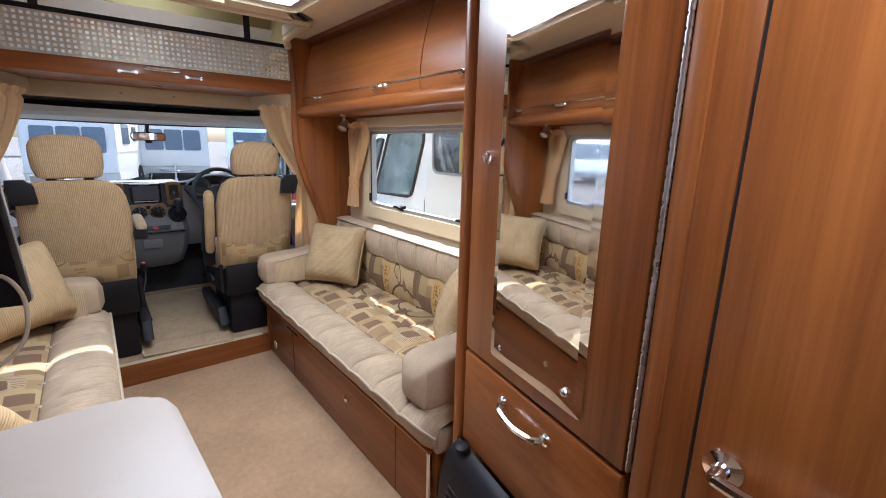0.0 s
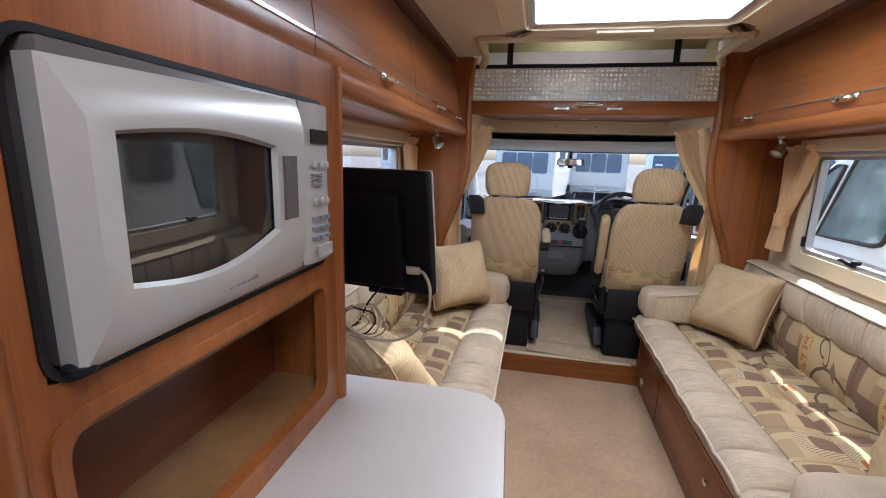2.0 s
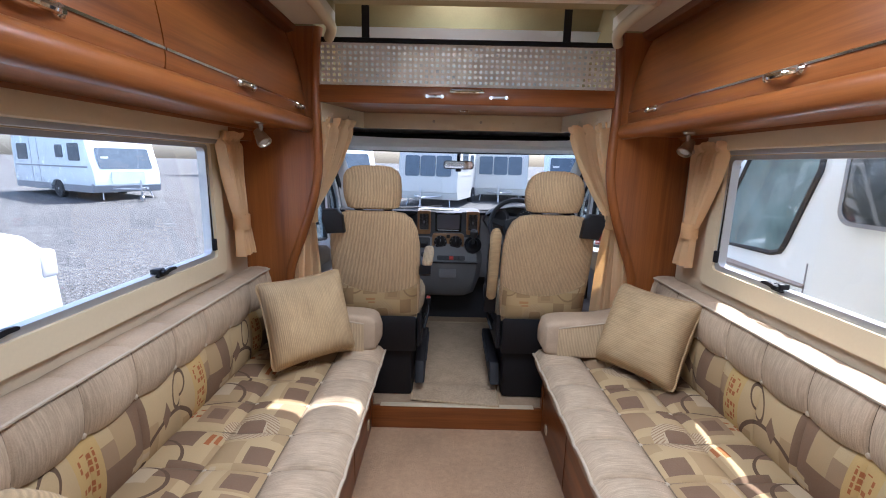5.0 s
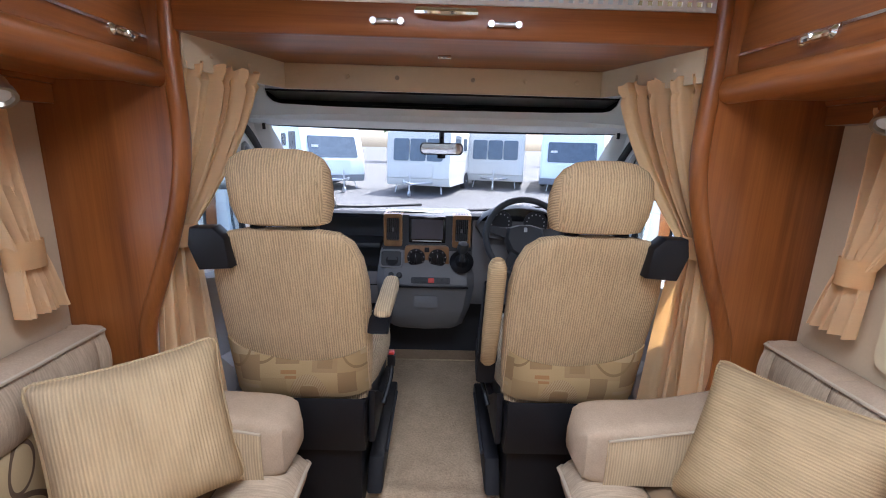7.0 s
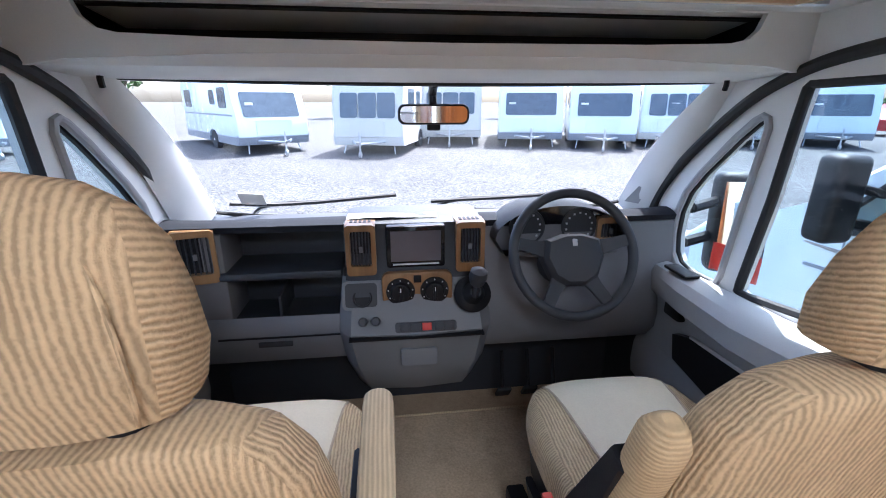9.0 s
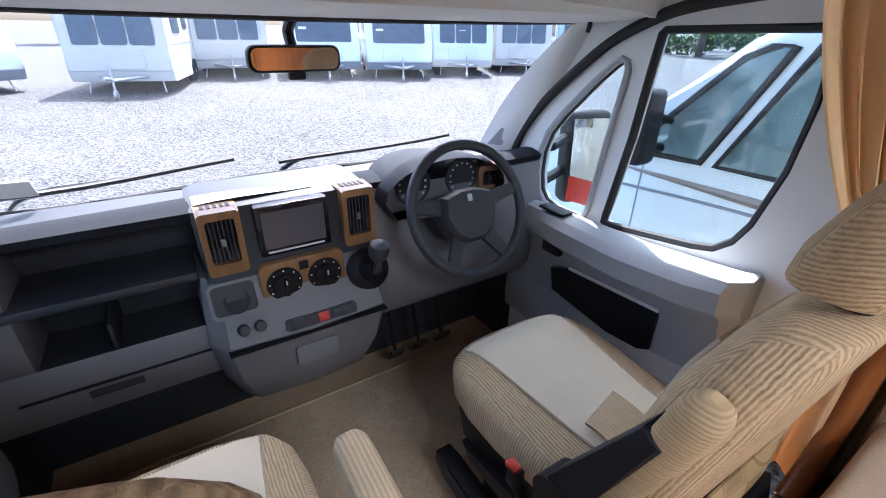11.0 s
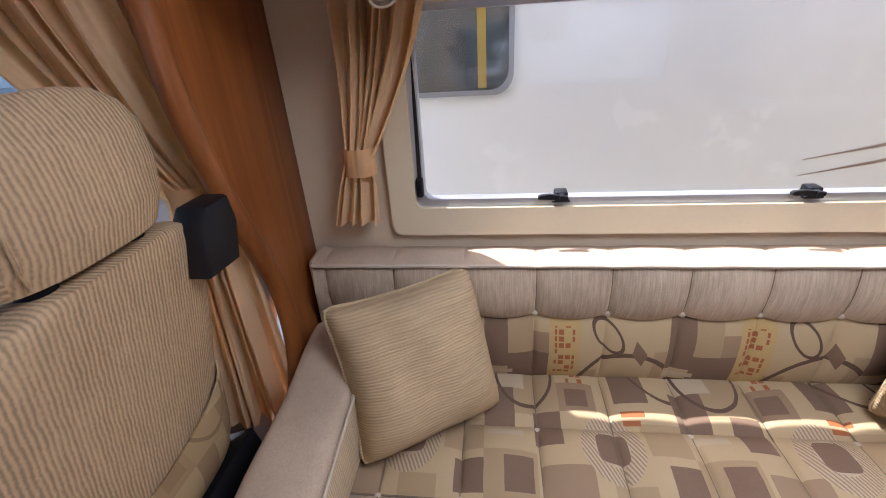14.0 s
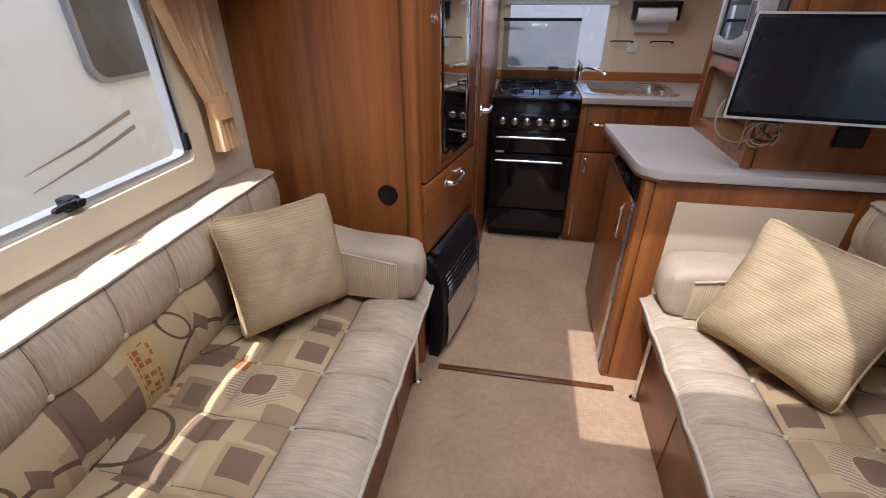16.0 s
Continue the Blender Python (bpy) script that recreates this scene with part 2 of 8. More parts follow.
    col = m.mix(m.math("MULTIPLY_ADD", weave, 0.50, -0.12), col, tuple(k * deep for k in (0.27, 0.20, 0.13)))
    col = m.mix(m.math("MULTIPLY", wear, 0.10), col, pale)
    if calm:
        col = m.mix(calm, col, (0.36, 0.235, 0.10))
    m.color(col)
    m.bump(weave, 0.5, 0.0018)
    return m.mat


def glass_mat(name, tint=(1, 1, 1), rough=0.0, gloss=0.06):
    """Thin pane: mostly clear with a weak mirror reflection."""
    mat = bpy.data.materials.new(name)
    mat.use_nodes = True
    t = mat.node_tree
    t.nodes.remove(t.nodes["Principled BSDF"])
    clear, shine, mix = t.nodes.new("ShaderNodeBsdfTransparent"), t.nodes.new("ShaderNodeBsdfGlossy"), t.nodes.new("ShaderNodeMixShader")
    clear.inputs[0].default_value = (*tint, 1)
    shine.inputs["Roughness"].default_value = rough
    facing = t.nodes.new("ShaderNodeLayerWeight")
    facing.inputs[0].default_value = 0.5
    steep, mul = t.nodes.new("ShaderNodeMath"), t.nodes.new("ShaderNodeMath")
    steep.operation, steep.inputs[1].default_value = "POWER", 5.0
    mul.operation, mul.inputs[1].default_value, mul.inputs[2].default_value = "MULTIPLY_ADD", 0.8, gloss / 2
    t.links.new(facing.outputs["Facing"], steep.inputs[0])
    t.links.new(steep.outputs[0], mul.inputs[0])
    t.links.new(mul.outputs[0], mix.inputs[0])
    t.links.new(clear.outputs[0], mix.inputs[1])
    t.links.new(shine.outputs[0], mix.inputs[2])
    t.links.new(mix.outputs[0], t.nodes["Material Output"].inputs[0])
    return mat


def gravel_mat():
    m = Nodes("gravel", 0.9, 0, (0.5, 0.5, 0.5), 0.2)
    stones = m.n("ShaderNodeTexVoronoi", Scale=38.0)
    m.t.links.new(m.co, stones.inputs["Vector"])
    broad = m.noise((0.35,) * 3, 1.0, 4.0)
    v = m.n("ShaderNodeSeparateColor", Color=stones.outputs["Color"])
    tone = m.math("ADD", m.math("MULTIPLY", v.outputs[0], 0.75), m.math("MULTIPLY", broad, 0.3))
    m.color(m.ramp(tone, [(0.12, (0.012, 0.012, 0.013)), (0.30, (0.055, 0.055, 0.057)), (0.65, (0.092, 0.092, 0.092)), (0.97, (0.17, 0.169, 0.168))]))
    m.bump(stones.outputs["Distance"], 0.5, 0.02)
    return m.mat


def carpet_mat(name, color, scale=240.0):
    m = Nodes(name, 0.97, 0, color, 0.05)
    pile, tuft, wear = m.noise((scale,) * 3, 1.0, 3.0), m.noise((scale / 6,) * 3, 1.0, 3.0), m.noise((3.0,) * 3, 1.0, 5.0)
    v = m.math("ADD", m.math("MULTIPLY", pile, 0.45), m.math("ADD", m.math("MULTIPLY", tuft, 0.25), m.math("MULTIPLY", wear, 0.4)))
    m.color(m.ramp(v, [(0.38, tuple(c * 0.68 for c in color)), (0.72, tuple(min(1, c * 1.2) for c in color))]))
    m.bump(m.math("ADD", pile, tuft), 0.9, 0.004)
    return m.mat


M = dict(
    wood_z=wood_mat("cherry_upright", "z"), wood_y=wood_mat("cherry_lengthwise", "y"), wood_x=wood_mat("cherry_crosswise", "x"),
    wood_dark=wood_mat("cherry_dark_trim_niche_shade", "y", (0.10, 0.030, 0.010), (0.20, 0.065, 0.02)),
    burr=wood_mat("light_wood_trim", "z", (0.16, 0.078, 0.028), (0.31, 0.165, 0.066), 0.35),
    velvet=ribbed("cream_fine_cord", "Y", (0.42, 0.322, 0.222), 0.0056, 0.6, 0.9, 0.25, 0.75, 0.08),
    velvet_plain=speckled("pale_velvet", (0.455, 0.345, 0.24), 0.85, 0, 0.22, 240, 0.45, 0.15),
    piping=speckled("cream_piping", (0.50, 0.41, 0.30), 0.8, 0, 0.08, 300, 0.2, 0.15),
    pattern_seat=pattern_mat("patchwork_seat_weave", "Y", "X", 0.577, 0.38),
    pattern_back=pattern_mat("patchwork_back_weave", "Y", "Z", 0.475, 0.225, seat=False),
    pattern_pocket=pattern_mat("patchwork_pocket_weave", "X", "Z", 0.50, 0.30, 0.24, 0.39, 0.9, True, 0.5),
    cord_x=cord("sand_cord_upright_ribs", (1.0, 0.24), (0.535, 0.378, 0.215)),
    cord_y=cord("sand_cord_cushion_ribs", (1.0, 0.0), (0.56, 0.44, 0.275), 0.007),
    cord_head=cord("sand_cord_headrest_ribs", (0.35, 1.0), (0.535, 0.378, 0.215)),
    cord_z=ribbed("sand_cord_level_ribs", "Z", (0.43, 0.308, 0.170), 0.0068, 0.9, 0.9, 0.2, 0.55, 0.30),
    cord_u=ribbed("sand_cord_upright_lines", "X", (0.455, 0.325, 0.18), 0.0068, 0.9, 0.9, 0.2, 0.55, 0.30),
    cord_pale=ribbed("pale_cord", "X", (0.50, 0.38, 0.235), 0.007, 0.6, 0.9, 0.6, 0.55),
    seat_pale=speckled("pale_seat_velour", (0.72, 0.64, 0.49), 0.9, 0, 0.08, 200, 0.3, 0.15),
    curtain=ribbed("gold_cream_curtain", "Z", (0.92, 0.71, 0.43), 0.0012, 0.1, 0.85, 2.0, 0.12),
    cream_wall=speckled("cream_wallboard", (0.62, 0.485, 0.325), 0.6, 0, 0.05, 120, 0.1),
    cream_trim=speckled("cream_plastic_trim", (0.66, 0.55, 0.37), 0.45, 0, 0.04, 100, 0.05),
    ceiling=speckled("cream_ceiling_board", (0.70, 0.62, 0.49), 0.65, 0, 0.04, 90, 0.12),
    khaki=speckled("khaki_lining", (0.38, 0.315, 0.165), 0.9, 0, 0.12, 150, 0.3),
    white_plastic=speckled("white_plastic", (0.74, 0.73, 0.71), 0.4, 0, 0.03, 80, 0.03),
    silver_paint=speckled("silver_grey_plastic", (0.46, 0.44, 0.405), 0.33, 0.25, 0.04, 90, 0.03),
    grey_plastic=speckled("mid_grey_dash_plastic", (0.155, 0.155, 0.165), 0.6, 0, 0.1, 260, 0.35),
    dash_top=speckled("dash_top_pad", (0.018, 0.019, 0.023), 0.85, 0, 0.1, 260, 0.35, 0.10),
    console_grey=speckled("console_plastic", (0.17, 0.173, 0.182), 0.6, 0, 0.08, 260, 0.3),
    grey_light=speckled("light_grey_door_plastic", (0.34, 0.343, 0.35), 0.6, 0, 0.07, 260, 0.3),
    dash_dark=speckled("dark_dash_plastic", (0.028, 0.030, 0.036), 0.55, 0, 0.15, 260, 0.4),
    headliner=speckled("pale_grey_headliner", (0.74, 0.74, 0.725), 0.9, 0, 0.05, 300, 0.3),
    black=speckled("black_plastic", (0.008, 0.008, 0.010), 0.5, 0, 0.2, 200, 0.2, 0.3),
    black_gloss=speckled("gloss_black_enamel", (0.010, 0.010, 0.013), 0.12, 0, 0.1, 40, 0.0),
    rubber=speckled("black_rubber", (0.018, 0.018, 0.019), 0.7, 0, 0.2, 100, 0.2),
    chrome=speckled("chrome", (0.78, 0.78, 0.78), 0.12, 1.0, 0.03, 30, 0.0),
    steel=speckled("brushed_steel", (0.60, 0.60, 0.61), 0.28, 1.0, 0.06, 140, 0.05),
    alu=speckled("grey_aluminium", (0.50, 0.51, 0.53), 0.4, 0.7, 0.05, 120, 0.05),
    worktop=speckled("pale_grey_laminate", (0.46, 0.405, 0.355), 0.42, 0, 0.06, 420, 0.12),
    carpet=carpet_mat("sand_carpet", (0.535, 0.352, 0.212)),
    mat_weave=carpet_mat("beige_runner", (0.56, 0.42, 0.275), 110.0),
    cab_carpet=carpet_mat("brown_cab_carpet", (0.50, 0.355, 0.225)),
    gravel=gravel_mat(),
    body_white=speckled("white_coachwork", (0.69, 0.765, 0.80), 0.25, 0, 0.04, 12, 0.0),
    body_cream=speckled("cream_coachwork", (0.60, 0.585, 0.53), 0.35, 0, 0.05, 12, 0.0),
    body_grey=speckled("grey_skirt", (0.22, 0.24, 0.27), 0.4, 0, 0.08, 20, 0.0),
    far_glass=speckled("dark_caravan_window", (0.085, 0.11, 0.135), 0.08, 0, 0.2, 8, 0.0),
    tyre=speckled("tyre_rubber", (0.02, 0.02, 0.022), 0.8, 0, 0.2, 100, 0.3),
    red=speckled("red_plastic", (0.55, 0.035, 0.02), 0.4, 0, 0.05, 80, 0.0),
    red_car=speckled("red_car_paint", (0.45, 0.02, 0.03), 0.25, 0, 0.05, 20, 0.0),
    paper=speckled("white_paper", (0.75, 0.75, 0.73), 0.8, 0, 0.03, 100, 0.05),
    screen=speckled("dark_screen_glass", (0.012, 0.013, 0.016), 0.1, 0, 0.1, 10, 0.0),
    radio_screen=speckled("lilac_grey_screen", (0.09, 0.085, 0.10), 0.2, 0, 0.1, 10, 0.0),
    brass=speckled("antique_steel_lamp", (0.42, 0.37, 0.30), 0.3, 1.0, 0.06, 60, 0.0),
    yellow=speckled("yellow_strap", (0.32, 0.24, 0.04), 0.6, 0, 0.08, 60, 0.0),
    cable=speckled("fawn_cable", (0.36, 0.285, 0.20), 0.5, 0, 0.05, 60, 0.0),
    leaf=speckled("hedge_leaves", (0.06, 0.12, 0.03), 0.7, 0, 0.4, 6, 0.3),
    bark=speckled("bark", (0.12, 0.09, 0.06), 0.9, 0, 0.3, 30, 0.4),
    lamp_grey=speckled("frosted_lens", (0.6, 0.6, 0.62), 0.2, 0, 0.05, 60, 0.0),
    tv_black=speckled("soft_black_plastic", (0.004, 0.003, 0.004), 0.4, 0, 0.2, 200, 0.1, 0.12),
    mw_side=speckled("brown_grey_oven_side", (0.10, 0.085, 0.08), 0.4, 0, 0.08, 120, 0.05),
    print_grey=speckled("grey_print", (0.18, 0.18, 0.19), 0.5, 0, 0.05, 60, 0.0),
    blind=None, glass=glass_mat("clear_pane"), tinted=glass_mat("tinted_pane", (0.75, 0.82, 0.85), 0.0, 0.08),
    smoked=glass_mat("smoked_glass", (0.80, 0.80, 0.81), 0.02, 0.08),
    dome=glass_mat("hazy_rooflight_dome", (0.62, 0.62, 0.63), 0.0, 0.08),
    mirror=speckled("mirror_silver", (0.88, 0.88, 0.88), 0.02, 1.0, 0.01, 5, 0.0),
)


def blind_mat():
    mat = bpy.data.materials.new("white_rooflight_dome")
    mat.use_nodes = True
    t = mat.node_tree
    t.nodes.remove(t.nodes["Principled BSDF"])
    a, b, mix = t.nodes.new("ShaderNodeBsdfTranslucent"), t.nodes.new("ShaderNodeBsdfDiffuse"), t.nodes.new("ShaderNodeMixShader")
    a.inputs[0].default_value = (0.86, 0.85, 0.88, 1)
    b.inputs[0].default_value = (0.8, 0.8, 0.8, 1)
    mix.inputs[0].default_value = 0.25
    t.links.new(a.outputs[0], mix.inputs[1])
    t.links.new(b.outputs[0], mix.inputs[2])
    t.links.new(mix.outputs[0], t.nodes["Material Output"].inputs[0])
    return mat


M["blind"] = blind_mat()


def let_light_through(mat, share):
    """Thin cloth: part of the light passes."""
    t = mat.node_tree
    base = t.nodes["Principled BSDF"]
    back, mix = t.nodes.new("ShaderNodeBsdfTranslucent"), t.nodes.new("ShaderNodeMixShader")
    t.links.new(base.inputs["Base Color"].links[0].from_socket, back.inputs[0])
    mix.inputs[0].default_value = share
    t.links.new(base.outputs[0], mix.inputs[1])
    t.links.new(back.outputs[0], mix.inputs[2])
    t.links.new(mix.outputs[0], t.nodes["Material Output"].inputs[0])


let_light_through(M["curtain"], 0.5)
M["lattice"] = speckled("white_translucent_lattice", (0.84, 0.82, 0.77), 0.5, 0, 0.03, 80, 0.0)
let_light_through(M["lattice"], 0.3)
# dark brown that puts the shade of the tufting creases into the seams
M["seam_shade"] = speckled("shadowed_stitching", (0.20, 0.15, 0.10), 0.9, 0, 0.2, 300, 0.3, 0.1)
M["mw_glass"] = speckled("dark_oven_window", (0.02, 0.018, 0.017), 0.04, 0, 0.1, 10, 0.0, 1.0)


# ---------------------------------------------------------------- mesh helpers
def finish(name, bm, material, angle=38):
    bmesh.ops.recalc_face_normals(bm, faces=bm.faces)
    for f in bm.faces:
        f.smooth = True
    for e in bm.edges:
        e.smooth = len(e.link_faces) == 2 and e.calc_face_angle(3) < radians(angle)
    me = bpy.data.meshes.new(name)
    bm.to_mesh(me)
    bm.free()
    me.materials.append(M[material] if isinstance(material, str) else material)
    return me


def part(name, bm, material, parent, label=""):
    """Links a bmesh, modelled in the world's axes, as one mesh under a thing or a part."""
    ob = new(name, finish(name, bm, material))
    ob.parent = parent
    inv = Matrix.Identity(4)
    node = parent
    while node is not None:
        inv = inv @ node.matrix_basis.inverted() if node.type == "EMPTY" else inv
        node = node.parent
    ob.matrix_parent_inverse = inv if parent.type == "EMPTY" else Matrix.Identity(4)
    return tagged(ob, label)


def thing(name, at, label, category, group=""):
    ob = new(name)
    ob.empty_display_size = 0.05
    ob.matrix_basis = Matrix.Translation(at)
    return tagged(ob, label, category, group)


def solo(name, bm, material, label, category, group=""):
    return tagged(new(name, finish(name, bm, material)), label, category, group)


def setting(name, bm, material, label="", category=""):
    return tagged(new(name, finish(name, bm, material)), label or name.replace("_", " "), category or name.split("_")[0], "", "structure")


def box(bm, x0, x1, y0, y1, z0, z1, bevel=0.0, seg=2):
    vs = [bm.verts.new((x, y, z)) for x in (x0, x1) for y in (y0, y1) for z in (z0, z1)]
    fs = [bm.faces.new([vs[i] for i in f]) for f in ((0, 1, 3, 2), (4, 6, 7, 5), (0, 4, 5, 1), (2, 3, 7, 6), (0, 2, 6, 4), (1, 5, 7, 3))]
    if bevel:
        es = list({e for f in fs for e in f.edges})
        out = bmesh.ops.bevel(bm, geom=es, offset=bevel, segments=seg, affect="EDGES", profile=0.5)
        vs = list({v for f in out["faces"] for v in f.verts} | {v for v in vs if v.is_valid})
    return vs


def made(fn, *a, **k):
    bm = bmesh.new()
    fn(bm, *a, **k)
    return bm


def turned(bm, verts, m):
    bmesh.ops.transform(bm, matrix=m, verts=[v for v in verts if v.is_valid])


def all_turned(bm, m):
    bmesh.ops.transform(bm, matrix=m, verts=bm.verts)
    return bm


def prism(bm, pts, axis, a, b, bevel=0.0, seg=2):
    """A 2D outline pushed along an axis: for x pts are (y, z), for y (x, z), for z (x, y)."""
    def at(p, w):
        return {"x": (w, p[0], p[1]), "y": (p[0], w, p[1]), "z": (p[0], p[1], w)}[axis]
    lo, hi = [bm.verts.new(at(p, a)) for p in pts], [bm.verts.new(at(p, b)) for p in pts]
    n = len(pts)
    fs = [bm.faces.new(lo[::-1]), bm.faces.new(hi)]
    fs += [bm.faces.new((lo[i], lo[(i + 1) % n], hi[(i + 1) % n], hi[i])) for i in range(n)]
    if bevel:
        es = list({e for f in fs[:2] for e in f.edges})
        bmesh.ops.bevel(bm, geom=es, offset=bevel, segments=seg, affect="EDGES", profile=0.5)


def cyl(bm, p0, p1, r0, r1=None, seg=16, caps=True):
    p0, p1 = Vector(p0), Vector(p1)
    r1 = r0 if r1 is None else r1
    q = (p1 - p0).to_track_quat("Z", "Y")
    rings = []
    for p, r in ((p0, r0), (p1, r1)):
        rings.append([bm.verts.new(p + q @ Vector((r * math.cos(2 * math.pi * i / seg), r * math.sin(2 * math.pi * i / seg), 0))) for i in range(seg)])
    for i in range(seg):
        j = (i + 1) % seg
        bm.faces.new((rings[0][i], rings[0][j], rings[1][j], rings[1][i]))
    if caps:
        bm.faces.new(rings[0][::-1])
        bm.faces.new(rings[1])


def spline(pts, n=8):
    """Catmull-Rom through the points."""
    pts = [Vector(p) for p in pts]
    ext = [pts[0] * 2 - pts[1], *pts, pts[-1] * 2 - pts[-2]]
    out = []
    for i in range(1, len(ext) - 2):
        a, b, c, d = ext[i - 1:i + 3]
        for k in range(n):
            t = k / n
            out.append(0.5 * ((2 * b) + (c - a) * t + (2 * a - 5 * b + 4 * c - d) * t * t + (3 * b - a - 3 * c + d) * t ** 3))
    return out + [pts[-1]]


def tube(bm, pts, r, seg=8, closed=False, n=8, smooth=True):
    path = spline(pts, n) if smooth else [Vector(p) for p in pts]
    rings = []
    last = None
    for i, p in enumerate(path):
        d = (path[(i + 1) % len(path)] - path[i - 1]) if closed else (path[min(i + 1, len(path) - 1)] - path[max(i - 1, 0)])
        d.normalize()
        ref = last if last is not None else (Vector((0, 0, 1)) if abs(d.z) < 0.9 else Vector((1, 0, 0)))
        side = ref - d * ref.dot(d)
        side.normalize()
        last = side
        up = d.cross(side)
        rings.append([bm.verts.new(p + (side * math.cos(2 * math.pi * k / seg) + up * math.sin(2 * math.pi * k / seg)) * r) for k in range(seg)])
    m = len(rings)
    for i in range(m if closed else m - 1):
        for k in range(seg):
            j = (k + 1) % seg
            bm.faces.new((rings[i][k], rings[i][j], rings[(i + 1) % m][j], rings[(i + 1) % m][k]))
    if not closed:
        bm.faces.new(rings[0][::-1])
        bm.faces.new(rings[-1])


def lathe(bm, origin, axis, profile, seg=20):
    """profile: (along the axis, radius)."""
    q = Vector(axis).to_track_quat("Z", "Y")
    o = Vector(origin)
    rings = [[bm.verts.new(o + q @ Vector((r * math.cos(2 * math.pi * i / seg), r * math.sin(2 * math.pi * i / seg), h))) for i in range(seg)] for h, r in profile]
    for a, b in zip(rings, rings[1:]):
        for i in range(seg):
            j = (i + 1) % seg
            bm.faces.new((a[i], a[j], b[j], b[i]))
    bm.faces.new(rings[0][::-1])
    bm.faces.new(rings[-1])


def sheet(bm, f, nu, nv, thick=0.0):
    """A surface f(u, v) over the unit square; with thick it becomes a closed shell."""
    g = [[bm.verts.new(f(i / nu, j / nv)) for j in range(nv + 1)] for i in range(nu + 1)]
    fs = [bm.faces.new((g[i][j], g[i + 1][j], g[i + 1][j + 1], g[i][j + 1])) for i in range(nu) for j in range(nv)]
    if thick:
        bm.normal_update()
        h = [[bm.verts.new(v.co - v.normal * thick) for v in row] for row in g]
        for i in range(nu):
            for j in range(nv):
                bm.faces.new((h[i][j], h[i][j + 1], h[i + 1][j + 1], h[i + 1][j]))
        rim = [(i, 0) for i in range(nu)] + [(nu, j) for j in range(nv)] + [(i, nv) for i in range(nu, 0, -1)] + [(0, j) for j in range(nv, 0, -1)]
        for (a, b), (c, d) in zip(rim, rim[1:] + rim[:1]):
            bm.faces.new((g[a][b], h[a][b], h[c][d], g[c][d]))


def rounded_rect(x0, x1, y0, y1, r, n=4):
    out = []
    for cx, cy, a in ((x1 - r, y1 - r, 0), (x0 + r, y1 - r, 90), (x0 + r, y0 + r, 180), (x1 - r, y0 + r, 270)):
        out += [(cx + r * math.cos(radians(a + 90 * k / n)), cy + r * math.sin(radians(a + 90 * k / n))) for k in range(n + 1)]
    return out


def ring_prism(bm, outer, inner, axis, a, b):
    """A frame: outline with a hole (both with as many points) pushed along an axis."""
    def at(p, w):
        return {"x": (w, p[0], p[1]), "y": (p[0], w, p[1]), "z": (p[0], p[1], w)}[axis]
    n = len(outer)
    v = [[bm.verts.new(at(p, w)) for p in loop] for w in (a, b) for loop in (outer, inner)]
    for i in range(n):
        j = (i + 1) % n
        bm.faces.new((v[0][i], v[0][j], v[1][j], v[1][i]))
        bm.faces.new((v[2][i], v[2][j], v[3][j], v[3][i]))
        bm.faces.new((v[0][i], v[0][j], v[2][j], v[2][i]))
        bm.faces.new((v[1][i], v[1][j], v[3][j], v[3][i]))


def plate(bm, outer, holes, axis, a, b):
    """A flat plate between two planes, with openings cut through it."""
    edges = []
    for loop in (outer, *holes):
        vs = [bm.verts.new((a, p, q) if axis == "x" else (p, a, q)) for p, q in loop]
        edges += [bm.edges.new((vs[k - 1], vs[k])) for k in range(len(vs))]
    faces = [f for f in bmesh.ops.triangle_fill(bm, use_beauty=True, edges=edges)["geom"] if isinstance(f, bmesh.types.BMFace)]
    grown = bmesh.ops.extrude_face_region(bm, geom=faces)["geom"]
    shift = Vector((b - a, 0, 0)) if axis == "x" else Vector((0, b - a, 0))
    bmesh.ops.translate(bm, verts=[v for v in grown if isinstance(v, bmesh.types.BMVert)], vec=shift)
    return bm


# ---------------------------------------------------------------- the coach shell
WX, CEIL, BULK, REAR = 1.05, 1.955, 2.75, -1.02   # wall, ceiling height, cab partition, rear wall
WIN_Y0, WIN_Y1, WIN_Z0, WIN_Z1 = 1.10, 2.45, 0.945, 1.44

setting("floor", made(box, -1.08, 1.08, REAR - 0.03, BULK, -0.05, 0.0), "carpet", "sand coloured carpet floor of the lounge", "floor")
bm = bmesh.new()
box(bm, -0.98, 0.98, BULK, 4.20, 0.06, 0.125)
setting("cab_floor", bm, "cab_carpet", "raised brown carpeted cab floor", "floor")
bm = bmesh.new()
box(bm, -0.46, 0.46, BULK - 0.022, BULK - 0.001, 0.0, 0.124, 0.004)
setting("step_riser", bm, "wood_x", "cherry wood step riser up to the cab", "step")
bm = bmesh.new()
box(bm, -0.36, 0.36, 0.845, 0.872, 0.0, 0.008, 0.003)
setting("carpet_joint_trim", bm, "wood_dark", "dark wooden strip across the carpet joint", "trim")


